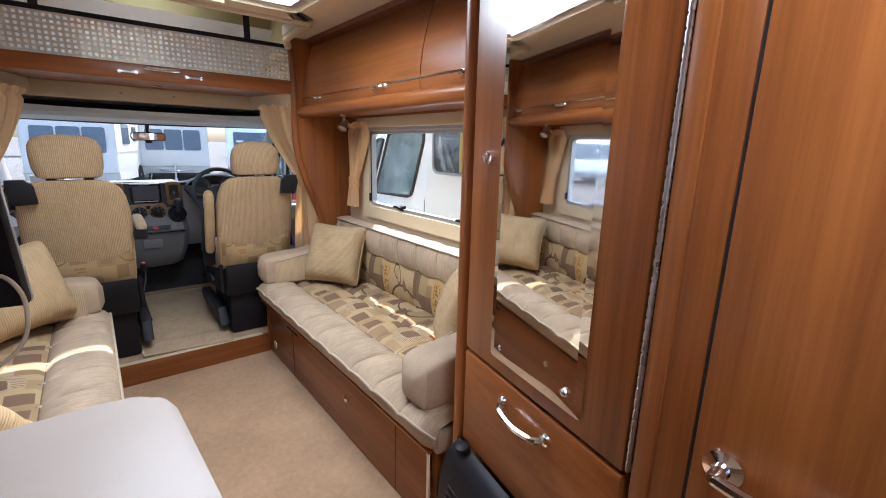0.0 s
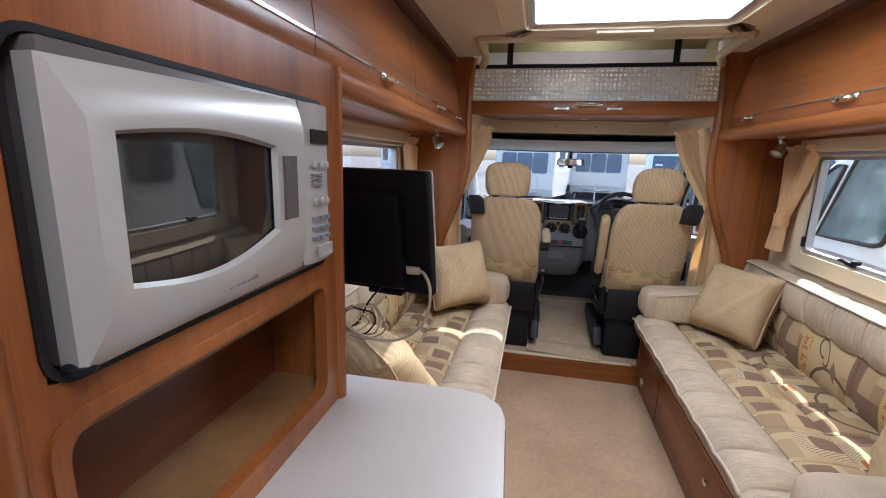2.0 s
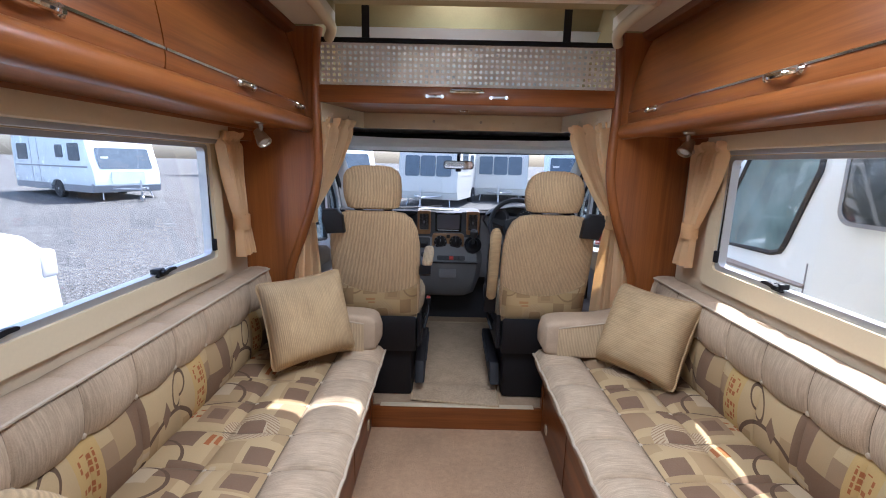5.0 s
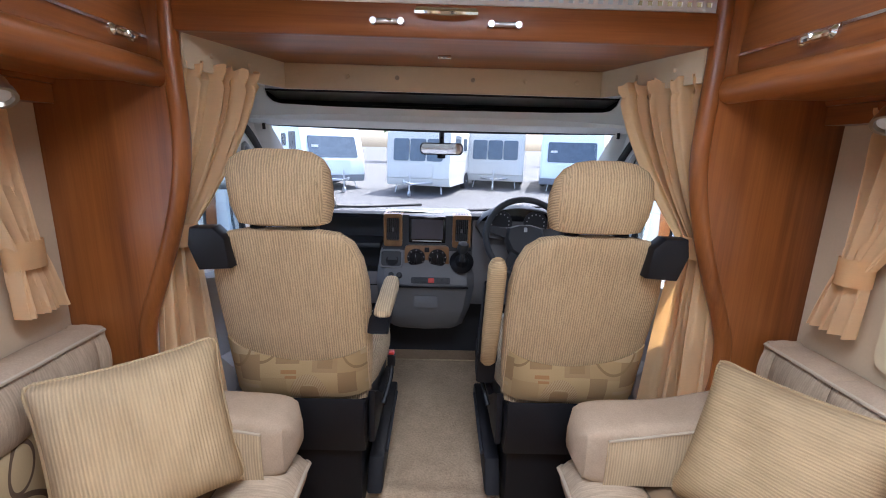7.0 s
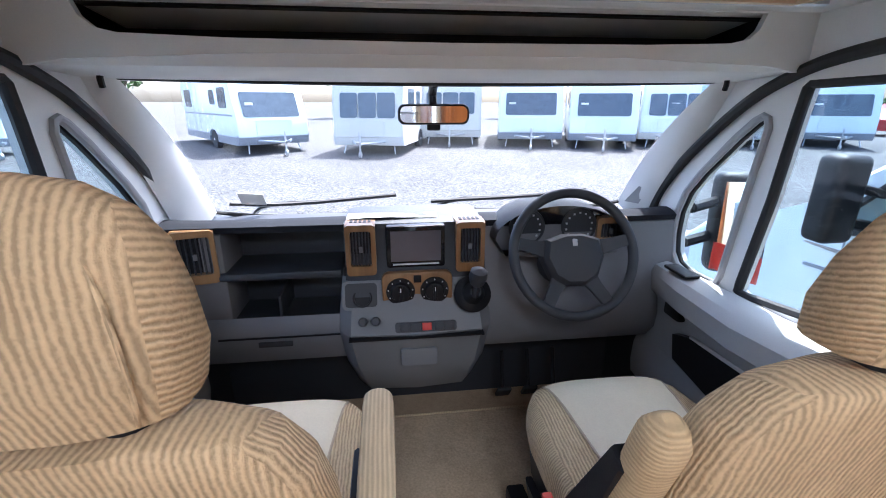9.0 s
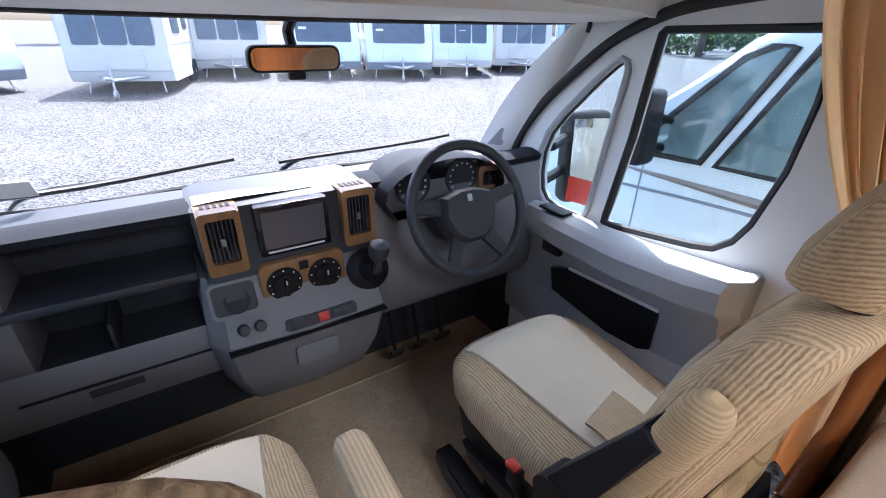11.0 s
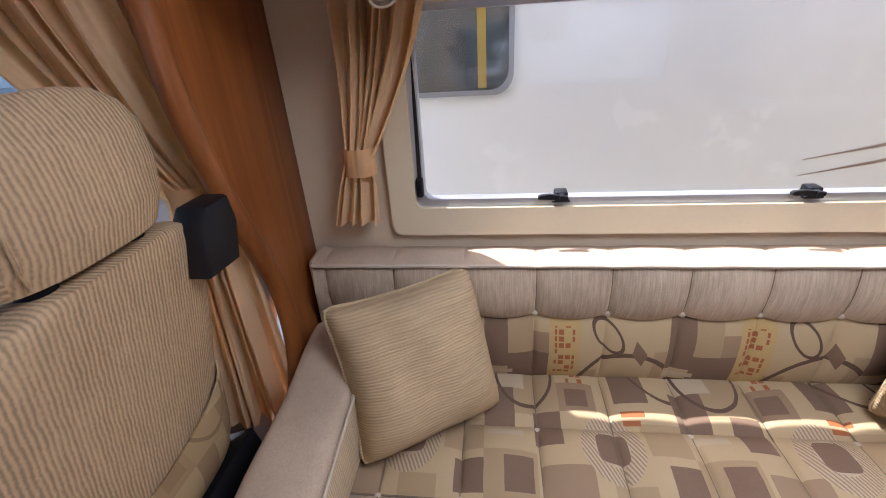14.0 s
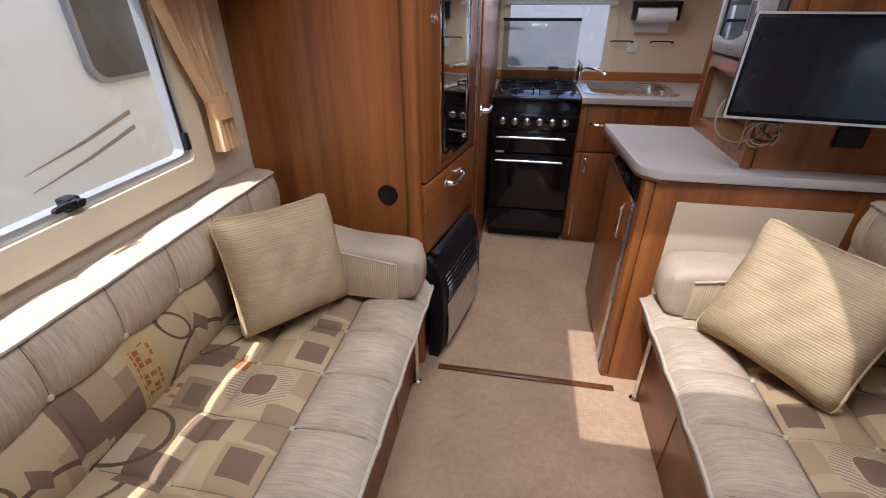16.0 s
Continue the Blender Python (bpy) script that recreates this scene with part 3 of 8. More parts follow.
def side_wall(name, side):
    """A coach side with its long window opening."""
    bm = bmesh.new()
    a, b = sorted((side * WX, side * (WX + 0.035)))
    for y0, y1, z0, z1 in ((REAR, WIN_Y0, -0.05, CEIL + 0.06), (WIN_Y1, BULK + 0.03, -0.05, CEIL + 0.06), (WIN_Y0, WIN_Y1, -0.05, WIN_Z0), (WIN_Y0, WIN_Y1, WIN_Z1, CEIL + 0.06)):
        box(bm, a, b, y0, y1, z0, z1)
    return setting(name, bm, "cream_wall", "cream wallboard coach side with a long window", "wall")


side_wall("wall_right", 1)
side_wall("wall_left", -1)
KW = (-0.40, 0.25, 0.955, 1.50)
bm = bmesh.new()
for x0, x1, z0, z1 in ((-1.08, KW[0], -0.05, 2.0), (KW[1], 1.08, -0.05, 2.0), (KW[0], KW[1], -0.05, KW[2]), (KW[0], KW[1], KW[3], 2.0)):
    box(bm, x0, x1, REAR - 0.035, REAR, z0, z1)
setting("wall_rear", bm, "cream_wall", "cream rear wall behind the kitchen", "wall")

# ceiling with the rooflight opening
SK = (-0.33, 0.43, 1.28, 2.0)
bm = bmesh.new()
for x0, x1, y0, y1 in ((-1.08, SK[0], REAR, 2.29), (SK[1], 1.08, REAR, 2.29), (-1.08, -0.585, 2.29, BULK - 0.04), (0.625, 1.08, 2.29, BULK - 0.04), (SK[0], SK[1], SK[3], 2.29), (SK[0], SK[1], 0.12, SK[2]), (SK[0], SK[1], REAR, -0.40), (SK[0], -0.25, -0.40, 0.12), (0.20, SK[1], -0.40, 0.12)):
    box(bm, x0, x1, y0, y1, CEIL, CEIL + 0.05)
box(bm, -0.585, 0.625, 2.275, 2.31, CEIL - 0.032, CEIL, 0.012)
setting("ceiling", bm, "ceiling", "cream panelled ceiling", "ceiling")
bm = bmesh.new()
box(bm, -1.08, 1.08, 1.075, 1.09, CEIL - 0.006, CEIL)
setting("ceiling_joint_strip", bm, "wood_x", "wooden strip across the ceiling joint", "trim")

bm = bmesh.new()
box(bm, -1.08, 1.08, 2.26, BULK - 0.038, 2.04, 2.07)
for x in (-0.60, 0.625):
    box(bm, x, x + 0.015, 2.29, BULK - 0.04, CEIL + 0.05, 2.04)
setting("overcab_roof", bm, "khaki", "khaki lined raised roof before the cab", "ceiling")
for x, s in ((-0.585, 1), (0.625, -1)):
    bm = bmesh.new()
    tube(bm, [(x, 2.30, CEIL - 0.014), (x + s * 0.002, 2.5, CEIL - 0.018), (x, 2.64, CEIL - 0.03), (x - s * 0.03, 2.71, CEIL - 0.055)], 0.022, 10)
    setting("roof_edge_corbel", bm, "cream_trim", "rounded cream corbel along the roof opening", "trim")

rl = thing("rooflight", (0.05, 1.64, CEIL), "large cream framed rooflight with its blind drawn back", "rooflight")
bm = bmesh.new()
o = rounded_rect(SK[0] - 0.13, SK[1] + 0.13, SK[2] - 0.13, SK[3] + 0.14, 0.05)
i_ = rounded_rect(SK[0], SK[1], SK[2], SK[3], 0.02)
ring_prism(bm, o, i_, "z", CEIL - 0.055, CEIL)
bmesh.ops.bevel(bm, geom=[e for e in bm.edges if all(abs(v.co.z - CEIL + 0.055) < 1e-4 for v in e.verts)], offset=0.018, segments=3, affect="EDGES")
part("surround", bm, "cream_trim", rl)
bm = bmesh.new()
ring_prism(bm, rounded_rect(SK[0], SK[1], SK[2], SK[3], 0.02), rounded_rect(SK[0] + 0.022, SK[1] - 0.022, SK[2] + 0.022, SK[3] - 0.022, 0.015), "z", CEIL - 0.04, CEIL + 0.09)
part("frame", bm, "alu", rl, "grey aluminium inner frame")
bm = bmesh.new()
box(bm, SK[0] + 0.022, SK[1] - 0.022, SK[2] + 0.022, SK[2] + 0.05, CEIL - 0.012, CEIL + 0.012, 0.003)
part("blind_rail", bm, "alu", rl)
bm = bmesh.new()
box(bm, SK[0] - 0.02, SK[1] + 0.02, SK[2] - 0.02, SK[3] + 0.02, CEIL + 0.092, CEIL + 0.098)
part("dome", bm, "dome", rl)
bm = bmesh.new()
box(bm, -0.06, 0.16, SK[3] + 0.03, SK[3] + 0.06, CEIL - 0.068, CEIL - 0.052, 0.004)
part("handle", bm, "cream_trim", rl)
# unseen rooflight, added as a light source for the kitchen
rk = thing("added_kitchen_rooflight", (-0.02, -0.14, CEIL), "small white rooflight added out of view to light the kitchen", "rooflight")
bm = bmesh.new()
ring_prism(bm, rounded_rect(-0.30, 0.25, -0.45, 0.17, 0.03), rounded_rect(-0.25, 0.20, -0.40, 0.12, 0.02), "z", CEIL - 0.03, CEIL + 0.07)
part("surround", bm, "cream_trim", rk)
part("dome", made(box, -0.27, 0.22, -0.42, 0.14, CEIL + 0.072, CEIL + 0.078), "blind", rk)

# roof over the cab front, with its khaki lined stowage
bm = bmesh.new()
CR = (-0.19, 0.16, 2.76, 3.01)     # small rooflight over the cab
for x0, x1 in ((-0.98, CR[0]), (CR[1], 0.98)):
    prism(bm, [(BULK - 0.07, 2.05), (BULK - 0.10, 2.05), (BULK - 0.10, 2.235), (3.07, 2.235), (3.30, 1.97), (3.62, 1.70), (3.60, 1.66), (3.27, 1.94), (3.05, 2.205), (BULK - 0.07, 2.205)], "x", x0, x1)
prism(bm, [(BULK - 0.07, 2.05), (BULK - 0.10, 2.05), (BULK - 0.10, 2.235), (CR[2], 2.235), (CR[2], 2.205), (BULK - 0.07, 2.205)], "x", CR[0], CR[1])
prism(bm, [(CR[3], 2.205), (CR[3], 2.235), (3.07, 2.235), (3.30, 1.97), (3.62, 1.70), (3.60, 1.66), (3.27, 1.94), (3.05, 2.205)], "x", CR[0], CR[1])
setting("cab_roof", bm, "khaki", "khaki lined roof above the cab", "ceiling")
bm = bmesh.new()
for s in (-1, 1):
    a, b = sorted((s * 0.70, s * 0.98))
    box(bm, a, b, BULK + 0.03, 3.60, 1.72, 2.204)
setting("cab_roof_sides", bm, "khaki", "khaki lined sides of the stowage above the cab", "wall")

cr = thing("cab_rooflight", (-0.015, 2.88, 2.236), "small rooflight above the cab stowage", "rooflight")
bm = bmesh.new()
ring_prism(bm, rounded_rect(CR[0] - 0.03, CR[1] + 0.03, CR[2] - 0.03, CR[3] + 0.03, 0.02), rounded_rect(CR[0], CR[1], CR[2], CR[3], 0.015), "z", 2.236, 2.262)
part("frame", bm, "cream_trim", cr)
part("dome", made(box, CR[0] - 0.02, CR[1] + 0.02, CR[2] - 0.02, CR[3] + 0.02, 2.263, 2.268), "glass", cr).visible_shadow = False

# ---- partition posts between lounge and cab
def post(side):
    prof = [(0.675, CEIL), (0.69, 1.80), (0.695, 1.60), (0.69, 1.40), (0.70, 1.28), (0.735, 1.14), (0.785, 1.00), (0.835, 0.87), (0.85, 0.78), (0.845, 0.66), (0.80, 0.55), (0.72, 0.48), (0.45, 0.47), (0.44, 0.125), (0.44, 0.0)]
    curve = [(p.x, p.y) for p in spline([(a, b, 0) for a, b in prof[:12]], 4)] + prof[12:]
    pts = [(side * x, z) for x, z in curve] + [(side * (WX - 0.002), 0.0), (side * (WX - 0.002), CEIL)]
    bm = bmesh.new()
    prism(bm, pts, "y", BULK - 0.015, BULK + 0.02)
    lip = bmesh.new()
    tube(lip, [(side * x, BULK + 0.002, z) for x, z in curve[:-3]], 0.024, 10, smooth=False)
    ob = setting("partition_right" if side > 0 else "partition_left", bm, "wood_z", "curved cherry wood partition beside the cab opening", "partition")
    part("edge_moulding", lip, "wood_z", ob)


post(1)
post(-1)

# ---- header over the cab opening
hd = thing("overcab_locker", (0, BULK, 1.63), "cherry wood locker over the cab with a white lattice front", "locker")
part("front_board", made(box, -0.675, 0.675, BULK - 0.012, BULK + 0.012, 1.635, 1.712, 0.004), "wood_x", hd)
bm = bmesh.new()
prism(bm, [(-0.675, BULK + 0.012), (0.675, BULK + 0.012), (0.55, 3.16), (-0.55, 3.16)], "z", 1.637, 1.655)
part("soffit", bm, "wood_x", hd)
bm = bmesh.new()
GX, GZ0, GZ1 = 0.665, 1.714, 1.893
nx, nz = 54, 7
for i in range(nx + 1):
    x = -GX + 2 * GX * i / nx
    box(bm, x - 0.0056, x + 0.0056, BULK - 0.004, BULK + 0.002, GZ0, GZ1)
for j in range(nz + 1):
    z = GZ0 + 0.006 + (GZ1 - GZ0 - 0.012) * j / nz
    box(bm, -GX, GX, BULK - 0.0045, BULK + 0.0015, z - 0.0056, z + 0.0056)
part("lattice", bm, "lattice", hd, "white plastic lattice panel")
part("top_rail", made(box, -0.69, 0.69, BULK - 0.008, BULK + 0.012, 1.893, 1.915, 0.003), "black", hd, "black top rail")
for x in (-0.46, 0.44):
    part("strap", made(box, x - 0.017, x + 0.017, BULK + 0.0, BULK + 0.004, 1.91, 2.05), "black", hd, "black webbing strap")
bm = bmesh.new()
box(bm, -0.075, 0.075, BULK - 0.022, BULK - 0.012, 1.688, 1.704, 0.004)
tube(bm, [(-0.075, BULK - 0.02, 1.692), (-0.03, BULK - 0.036, 1.688), (0.03, BULK - 0.036, 1.688), (0.075, BULK - 0.02, 1.692)], 0.008)
part("catch", bm, "chrome", hd, "chrome catch")
for x in (-0.145, 0.145):
    bm = bmesh.new()
    cyl(bm, (x - 0.03, BULK - 0.02, 1.668), (x + 0.03, BULK - 0.02, 1.668), 0.006)
    for d in (-0.034, 0.034):
        cyl(bm, (x + d, BULK - 0.012, 1.668), (x + d, BULK - 0.026, 1.668), 0.008)
    part("bolt", bm, "steel", hd, "small chrome bolt")
bm = bmesh.new()
box(bm, -0.02, 0.02, 2.95, 2.965, 1.628, 1.637, 0.002)
part("blind_hook", bm, "chrome", hd)

pel = thing("cab_pelmet", (0, 3.16, 1.58), "cream padded pelmet round the cab opening with press studs", "pelmet")
bm = bmesh.new()
box(bm, -0.545, 0.545, 3.15, 3.165, 1.553, 1.637, 0.004)
part("front_run", bm, "cream_trim", pel)
for s in (-1, 1):
    bm = bmesh.new()
    prism(bm, [(s * 0.545, 3.165), (s * 0.545, 3.15), (s * 0.672, BULK + 0.018), (s * 0.684, BULK + 0.018)], "z", 1.553, 1.637)
    part("side_run", bm, "cream_trim", pel)
    for f in (0.25, 0.6):
        y = BULK + 0.4 * f
        x = s * (0.672 - (0.672 - 0.545) * f)
        part("press_stud", made(lathe, (x, y, 1.596), (-s, -0.1, 0), [(0, 0.007), (0.004, 0.006), (0.006, 0.002)], 10), "cream_trim", pel)
for x in (-0.5, -0.33, -0.16, 0.1, 0.28, 0.46):
    part("press_stud", made(lathe, (x, 3.149, 1.598), (0, -1, 0), [(0, 0.008), (0.004, 0.007), (0.006, 0.002)], 10), "brass" if abs(x + 0.03) < 0.2 else "cream_trim", pel)


# ---- lounge windows
def loft(bm, sections, caps=True):
    rings = [[bm.verts.new(p) for p in s] for s in sections]
    n = len(rings[0])
    for a, b in zip(rings, rings[1:]):
        for i in range(n):
            j = (i + 1) % n
            bm.faces.new((a[i], a[j], b[j], b[i]))
    if caps:
        bm.faces.new(rings[0][::-1])
        bm.faces.new(rings[-1])


def coach_window(name, side):
    s = side
    w = tagged(new(name), "long acrylic window in a cream frame with black catches", "window", "", "structure")
    y0, y1, z0, z1 = WIN_Y0, WIN_Y1, WIN_Z0, WIN_Z1

    def X(a, b):
        return sorted((s * a, s * b))
    bm = bmesh.new()
    a, b = X(1.028, 1.075)
    ring_prism(bm, rounded_rect(y0 - 0.05, y1 + 0.05, z0 - 0.055, z1 + 0.03, 0.03), rounded_rect(y0 + 0.018, y1 - 0.018, z0 + 0.02, z1 - 0.015, 0.02), "x", a, b)
    part("window_frame", bm, "cream_trim", w)
    bm = bmesh.new()
    a, b = X(1.040, 1.072)
    ring_prism(bm, rounded_rect(y0 + 0.012, y1 - 0.012, z0 + 0.014, z1 - 0.012, 0.02), rounded_rect(y0 + 0.04, y1 - 0.04, z0 + 0.04, z1 - 0.03, 0.02), "x", a, b)
    part("inner_frame", bm, "alu", w, "grey aluminium inner frame")
    a, b = X(1.066, 1.070)
    part("pane", made(box, a, b, y0 + 0.02, y1 - 0.02, z0 + 0.02, z1 - 0.02), "glass", w).visible_shadow = False
    a, b = X(0.985, 1.045)
    part("blind_cassette", made(box, a, b, y0 - 0.06, y1 + 0.06, z1 + 0.004, z1 + 0.07, 0.012), "cream_trim", w)
    a, b = X(1.005, 1.03)
    part("blind_end_rail", made(box, a, b, y0 + 0.0, y1 - 0.0, z1 - 0.012, z1 + 0.008, 0.004), "alu", w)
    for y in (2.07, 1.50):
        bm = bmesh.new()
        a, b = X(1.028, 1.062)
        box(bm, a, b, y - 0.016, y + 0.016, z0 + 0.03, z0 + 0.058, 0.005)
        box(bm, a, b, y - 0.022, y + 0.022, z0 + 0.030, z0 + 0.037, 0.003)
        cyl(bm, (s * 1.034, y, z0 + 0.046), (s * 1.012, y, z0 + 0.046), 0.010, 0.008, 14)
        loft(bm, [[(s * (1.020 + dx), y + d_, z0 + 0.046 + up + dz) for dx, dz in ((-0.005, -h_), (0.005, -h_), (0.005, h_), (-0.005, h_))] for d_, up, h_ in ((-0.014, 0.001, 0.004), (0.0, 0.0, 0.007), (0.03, 0.004, 0.0065), (0.052, 0.003, 0.005), (0.057, 0.002, 0.003))])
        part("catch", bm, "black", w, "black window catch")
    for y, f in ((y1 - 0.03, -1), (y0 + 0.03, 1)):
        bm = bmesh.new()
        a, b = X(1.025, 1.055)
        box(bm, a, b, y - 0.009, y + 0.009, z0 + 0.05, z0 + 0.10, 0.005)
        tube(bm, [(s * 1.042, y, z0 + 0.10), (s * 1.046, y + f * 0.004, z1 - 0.08)], 0.006, smooth=False)
        part("stay_arm", bm, "black", w, "black window stay")
    return w


coach_window("window_right", 1)
coach_window("window_left", -1)


# ---------------------------------------------------------------- sofas
SEAM, PITCH = 1.59, 0.18      # one sewn seam across the sofas, and the step to the next


def tuft(y):
    """0 at a seam, 1 between seams."""
    return abs(math.sin(math.pi * (y - SEAM) / PITCH)) ** 0.5


def sofa(side, y0, y1, label):
    s = side
    XF, XB, ZS = 0.362, 0.955, 0.475   # seat front, back, seat height
    L = y1 - y0
    seams = [SEAM + PITCH * k for k in range(-5, 7) if y0 + 0.05 < SEAM + PITCH * k < y1 - 0.05]
    root = thing("sofa", (s * 0.7, (y0 + y1) / 2, 0), label, "sofa", "facing lounge sofas")
    base = bmesh.new()
    box(base, *sorted((s * 0.445, s * 0.465)), y0 + 0.04, BULK - 0.02, 0.0, 0.355, 0.004)
    box(base, *sorted((s * 0.47, s * 1.03)), y0 + 0.05, y0 + 0.07, 0.0, 0.355)
    base_ob = part("base_panel", base, "wood_y", root)
    part("base_top", made(box, *sorted((s * 0.40, s * 1.03)), y0 + 0.03, BULK - 0.02, 0.357, 0.367), "wood_y", root)
    part("slot", made(box, *sorted((s * 0.441, s * 0.446)), 2.22, 2.38, 0.285, 0.297), "black", root, "dark finger slot")
    for y in (1.20, 2.30):
        part("panel_joint", made(box, *sorted((s * 0.443, s * 0.446)), y - 0.002, y + 0.002, 0.004, 0.35), "wood_dark", root)
    part("lock_knob", made(lathe, (s * 0.446, 1.62, 0.20), (-s, 0, 0), [(0, 0.016), (0.006, 0.016), (0.010, 0.011), (0.012, 0.004)]), "chrome", root, "chrome push lock")
    part("floor_socket", made(lathe, (s * 0.446, 2.63, 0.075), (-s, 0, 0), [(0, 0.028), (0.004, 0.027), (0.006, 0.02), (0.004, 0.006)]), "cream_trim", root, "round cream cover")
    for y in (y0 + 0.06,):
        bm = bmesh.new()
        cyl(bm, (s * 0.43, y, 0.0), (s * 0.43, y, 0.36), 0.011)
        lathe(bm, (s * 0.43, y, 0.0), (0, 0, 1), [(0, 0.02), (0.012, 0.02), (0.02, 0.012)])
        part("leg", bm, "chrome", root, "chrome tube leg")

    # seat: a tufted roll along the front, patterned weave behind it
    seam_x = XF + 0.215

    def end_drop(y):
        return max(0.0, 1 - min(y - y0, y1 - y) / 0.05) ** 2

    def top_z(x, y):
        f = tuft(y)
        d = (x - XF)
        return raw_z(x, d, f) - 0.035 * end_drop(y)

    def raw_z(x, d, f):
        if x < seam_x:
            k = max(0.0, min(1.0, d / (seam_x - XF)))
            return ZS + 0.044 * (math.sin(math.pi * min(1, k * 0.95 + 0.05)) ** 0.6) * (0.15 + 0.85 * f) - 0.018 * max(0, 1 - d / 0.03) ** 2
        k = (x - seam_x) / (XB - seam_x)
        row = abs(math.sin(math.pi * k * 2)) ** 0.5
        return ZS - 0.004 + 0.028 * row * (0.2 + 0.8 * f) + 0.008 * k
    bm = bmesh.new()
    sheet(bm, lambda u, v: Vector((s * (XF + 0.002 + 0.04 * end_drop(y0 + L * v) * (1 - u) + (seam_x - XF - 0.002) * u), y0 + L * v, top_z(XF + (seam_x - XF) * u, y0 + L * v))), 10, 300)
    part("front_roll", bm, "velvet", root, "tufted cream front roll")
    bm = bmesh.new()
    sheet(bm, lambda u, v: Vector((s * (seam_x + (XB + 0.02 - seam_x) * u), y0 + L * v, top_z(seam_x + (XB - seam_x) * u + 1e-5, y0 + L * v))), 22, 300)
    part("seat_weave", bm, "pattern_seat", root, "patchwork patterned seat")
    bm = bmesh.new()

    def front(u, v):
        f = tuft(y0 + L * v)
        z0, z1 = 0.368, top_z(XF, y0 + L * v)
        return Vector((s * (XF + 0.012 - 0.016 * math.sin(math.pi * (0.15 + 0.85 * u)) * (0.6 + 0.4 * f) + 0.05 * (1 - u) ** 2 + 0.04 * end_drop(y0 + L * v)), y0 + L * v, z0 + (z1 - z0) * u))
    sheet(bm, front, 8, 300)
    part("front_band", bm, "velvet_plain", root)
    bm = bmesh.new()
    tube(bm, [(s * (XF - 0.001 + 0.04 * end_drop(y0 + L * k / 120)), y0 + L * k / 120, top_z(XF, y0 + L * k / 120) + 0.002) for k in range(121)], 0.0055, 6, smooth=False)
    part("seat_piping", bm, "piping", root)
    bm = bmesh.new()
    box(bm, *sorted((s * (XF + 0.050), s * 0.95)), y0 - 0.004, y0 + 0.03, 0.368, ZS - 0.028, 0.012)
    part("seat_end", bm, "velvet_plain", root)
    for i, y in enumerate(seams):
        for x in ((seam_x,) if i % 2 else (seam_x, (seam_x + XB) / 2)):
            part("button", made(lathe, (s * x, y, top_z(x + 1e-4, y) - 0.002), (0, 0, 1), [(0, 0.008), (0.004, 0.008), (0.007, 0.004)], 10), "piping", root)

    # thin dark tubes along the seams, coloured for the shade in the creases
    for y in seams:
        bm = bmesh.new()
        tube(bm, [(s * (XF + 0.006 + (seam_x - XF - 0.006) * k / 8), y, top_z(XF + (seam_x - XF) * k / 8, y) + 0.0012) for k in range(9)], 0.0022, 5, smooth=False)
        part("seam", bm, "seam_shade", root)
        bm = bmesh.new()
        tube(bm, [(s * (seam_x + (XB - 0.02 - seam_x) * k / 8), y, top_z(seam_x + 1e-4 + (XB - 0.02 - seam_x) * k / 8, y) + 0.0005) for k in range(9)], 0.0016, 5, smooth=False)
        part("seam", bm, "seam_shade", root)
    bm = bmesh.new()
    tube(bm, [(s * (seam_x + 0.001), y0 + L * k / 150, top_z(seam_x + 1e-4, y0 + L * k / 150) + 0.001) for k in range(151)], 0.002, 5, smooth=False)
    part("seam", bm, "seam_shade", root)

    # back: lower patterned band, upper ribbed band, flat ledge
    def split(v):
        return 0.707 - 0.015 * tuft(y0 + L * v) ** 1.5

    def back_x(z, v):
        f = tuft(y0 + L * v)
        zb = split(v)
        if z < zb:
            k = (z - ZS) / (zb - ZS)
            return XB - 0.004 - 0.030 * math.sin(math.pi * max(0, min(1, k))) ** 0.7 * (0.4 + 0.6 * f) - 0.002 * k
        k = (z - zb) / (0.845 - zb)
        return XB - 0.006 - 0.036 * math.sin(math.pi * min(1.0, 0.06 + 0.86 * k)) ** 0.6 * (0.45 + 0.55 * f)
    bm = bmesh.new()
    sheet(bm, lambda u, v: Vector((s * back_x(ZS + (split(v) - 0.0001 - ZS) * u, v), y0 + L * v, ZS + (split(v) - ZS) * u)), 12, 300)
    part("back_weave", bm, "pattern_back", root, "patchwork patterned lower back")
    bm = bmesh.new()
    sheet(bm, lambda u, v: Vector((s * back_x(split(v) + (0.845 - split(v)) * u, v), y0 + L * v, split(v) + (0.845 - split(v)) * u)), 12, 300)
    part("back_roll", bm, "velvet", root, "tufted ribbed upper back")
    for y in seams:
        v = (y - y0) / L
        bm = bmesh.new()
        tube(bm, [(s * (back_x(0.70 + 0.14 * k / 6, v) - 0.0008), y, 0.70 + 0.14 * k / 6) for k in range(7)], 0.0012, 5, smooth=False)
        part("seam", bm, "seam_shade", root)
    bm = bmesh.new()

    def ledge(u, v):
        f = tuft(y0 + L * v)
        x = 0.925 + 0.11 * u
        return Vector((s * x, y0 + L * v, 0.847 + 0.020 * math.sin(math.pi * (0.1 + 0.8 * u)) * (0.55 + 0.45 * f)))
    sheet(bm, ledge, 8, 300)
    part("ledge", bm, "velvet_plain", root, "pale velvet ledge below the window")
    bm = bmesh.new()
    tube(bm, [(s * (0.927 + 0.004 * (1 - tuft(y0 + L * k / 88))), y0 + L * k / 88, 0.849 + 0.004 * tuft(y0 + L * k / 88)) for k in range(89)], 0.005, 6, smooth=False)
    part("back_piping", bm, "piping", root)
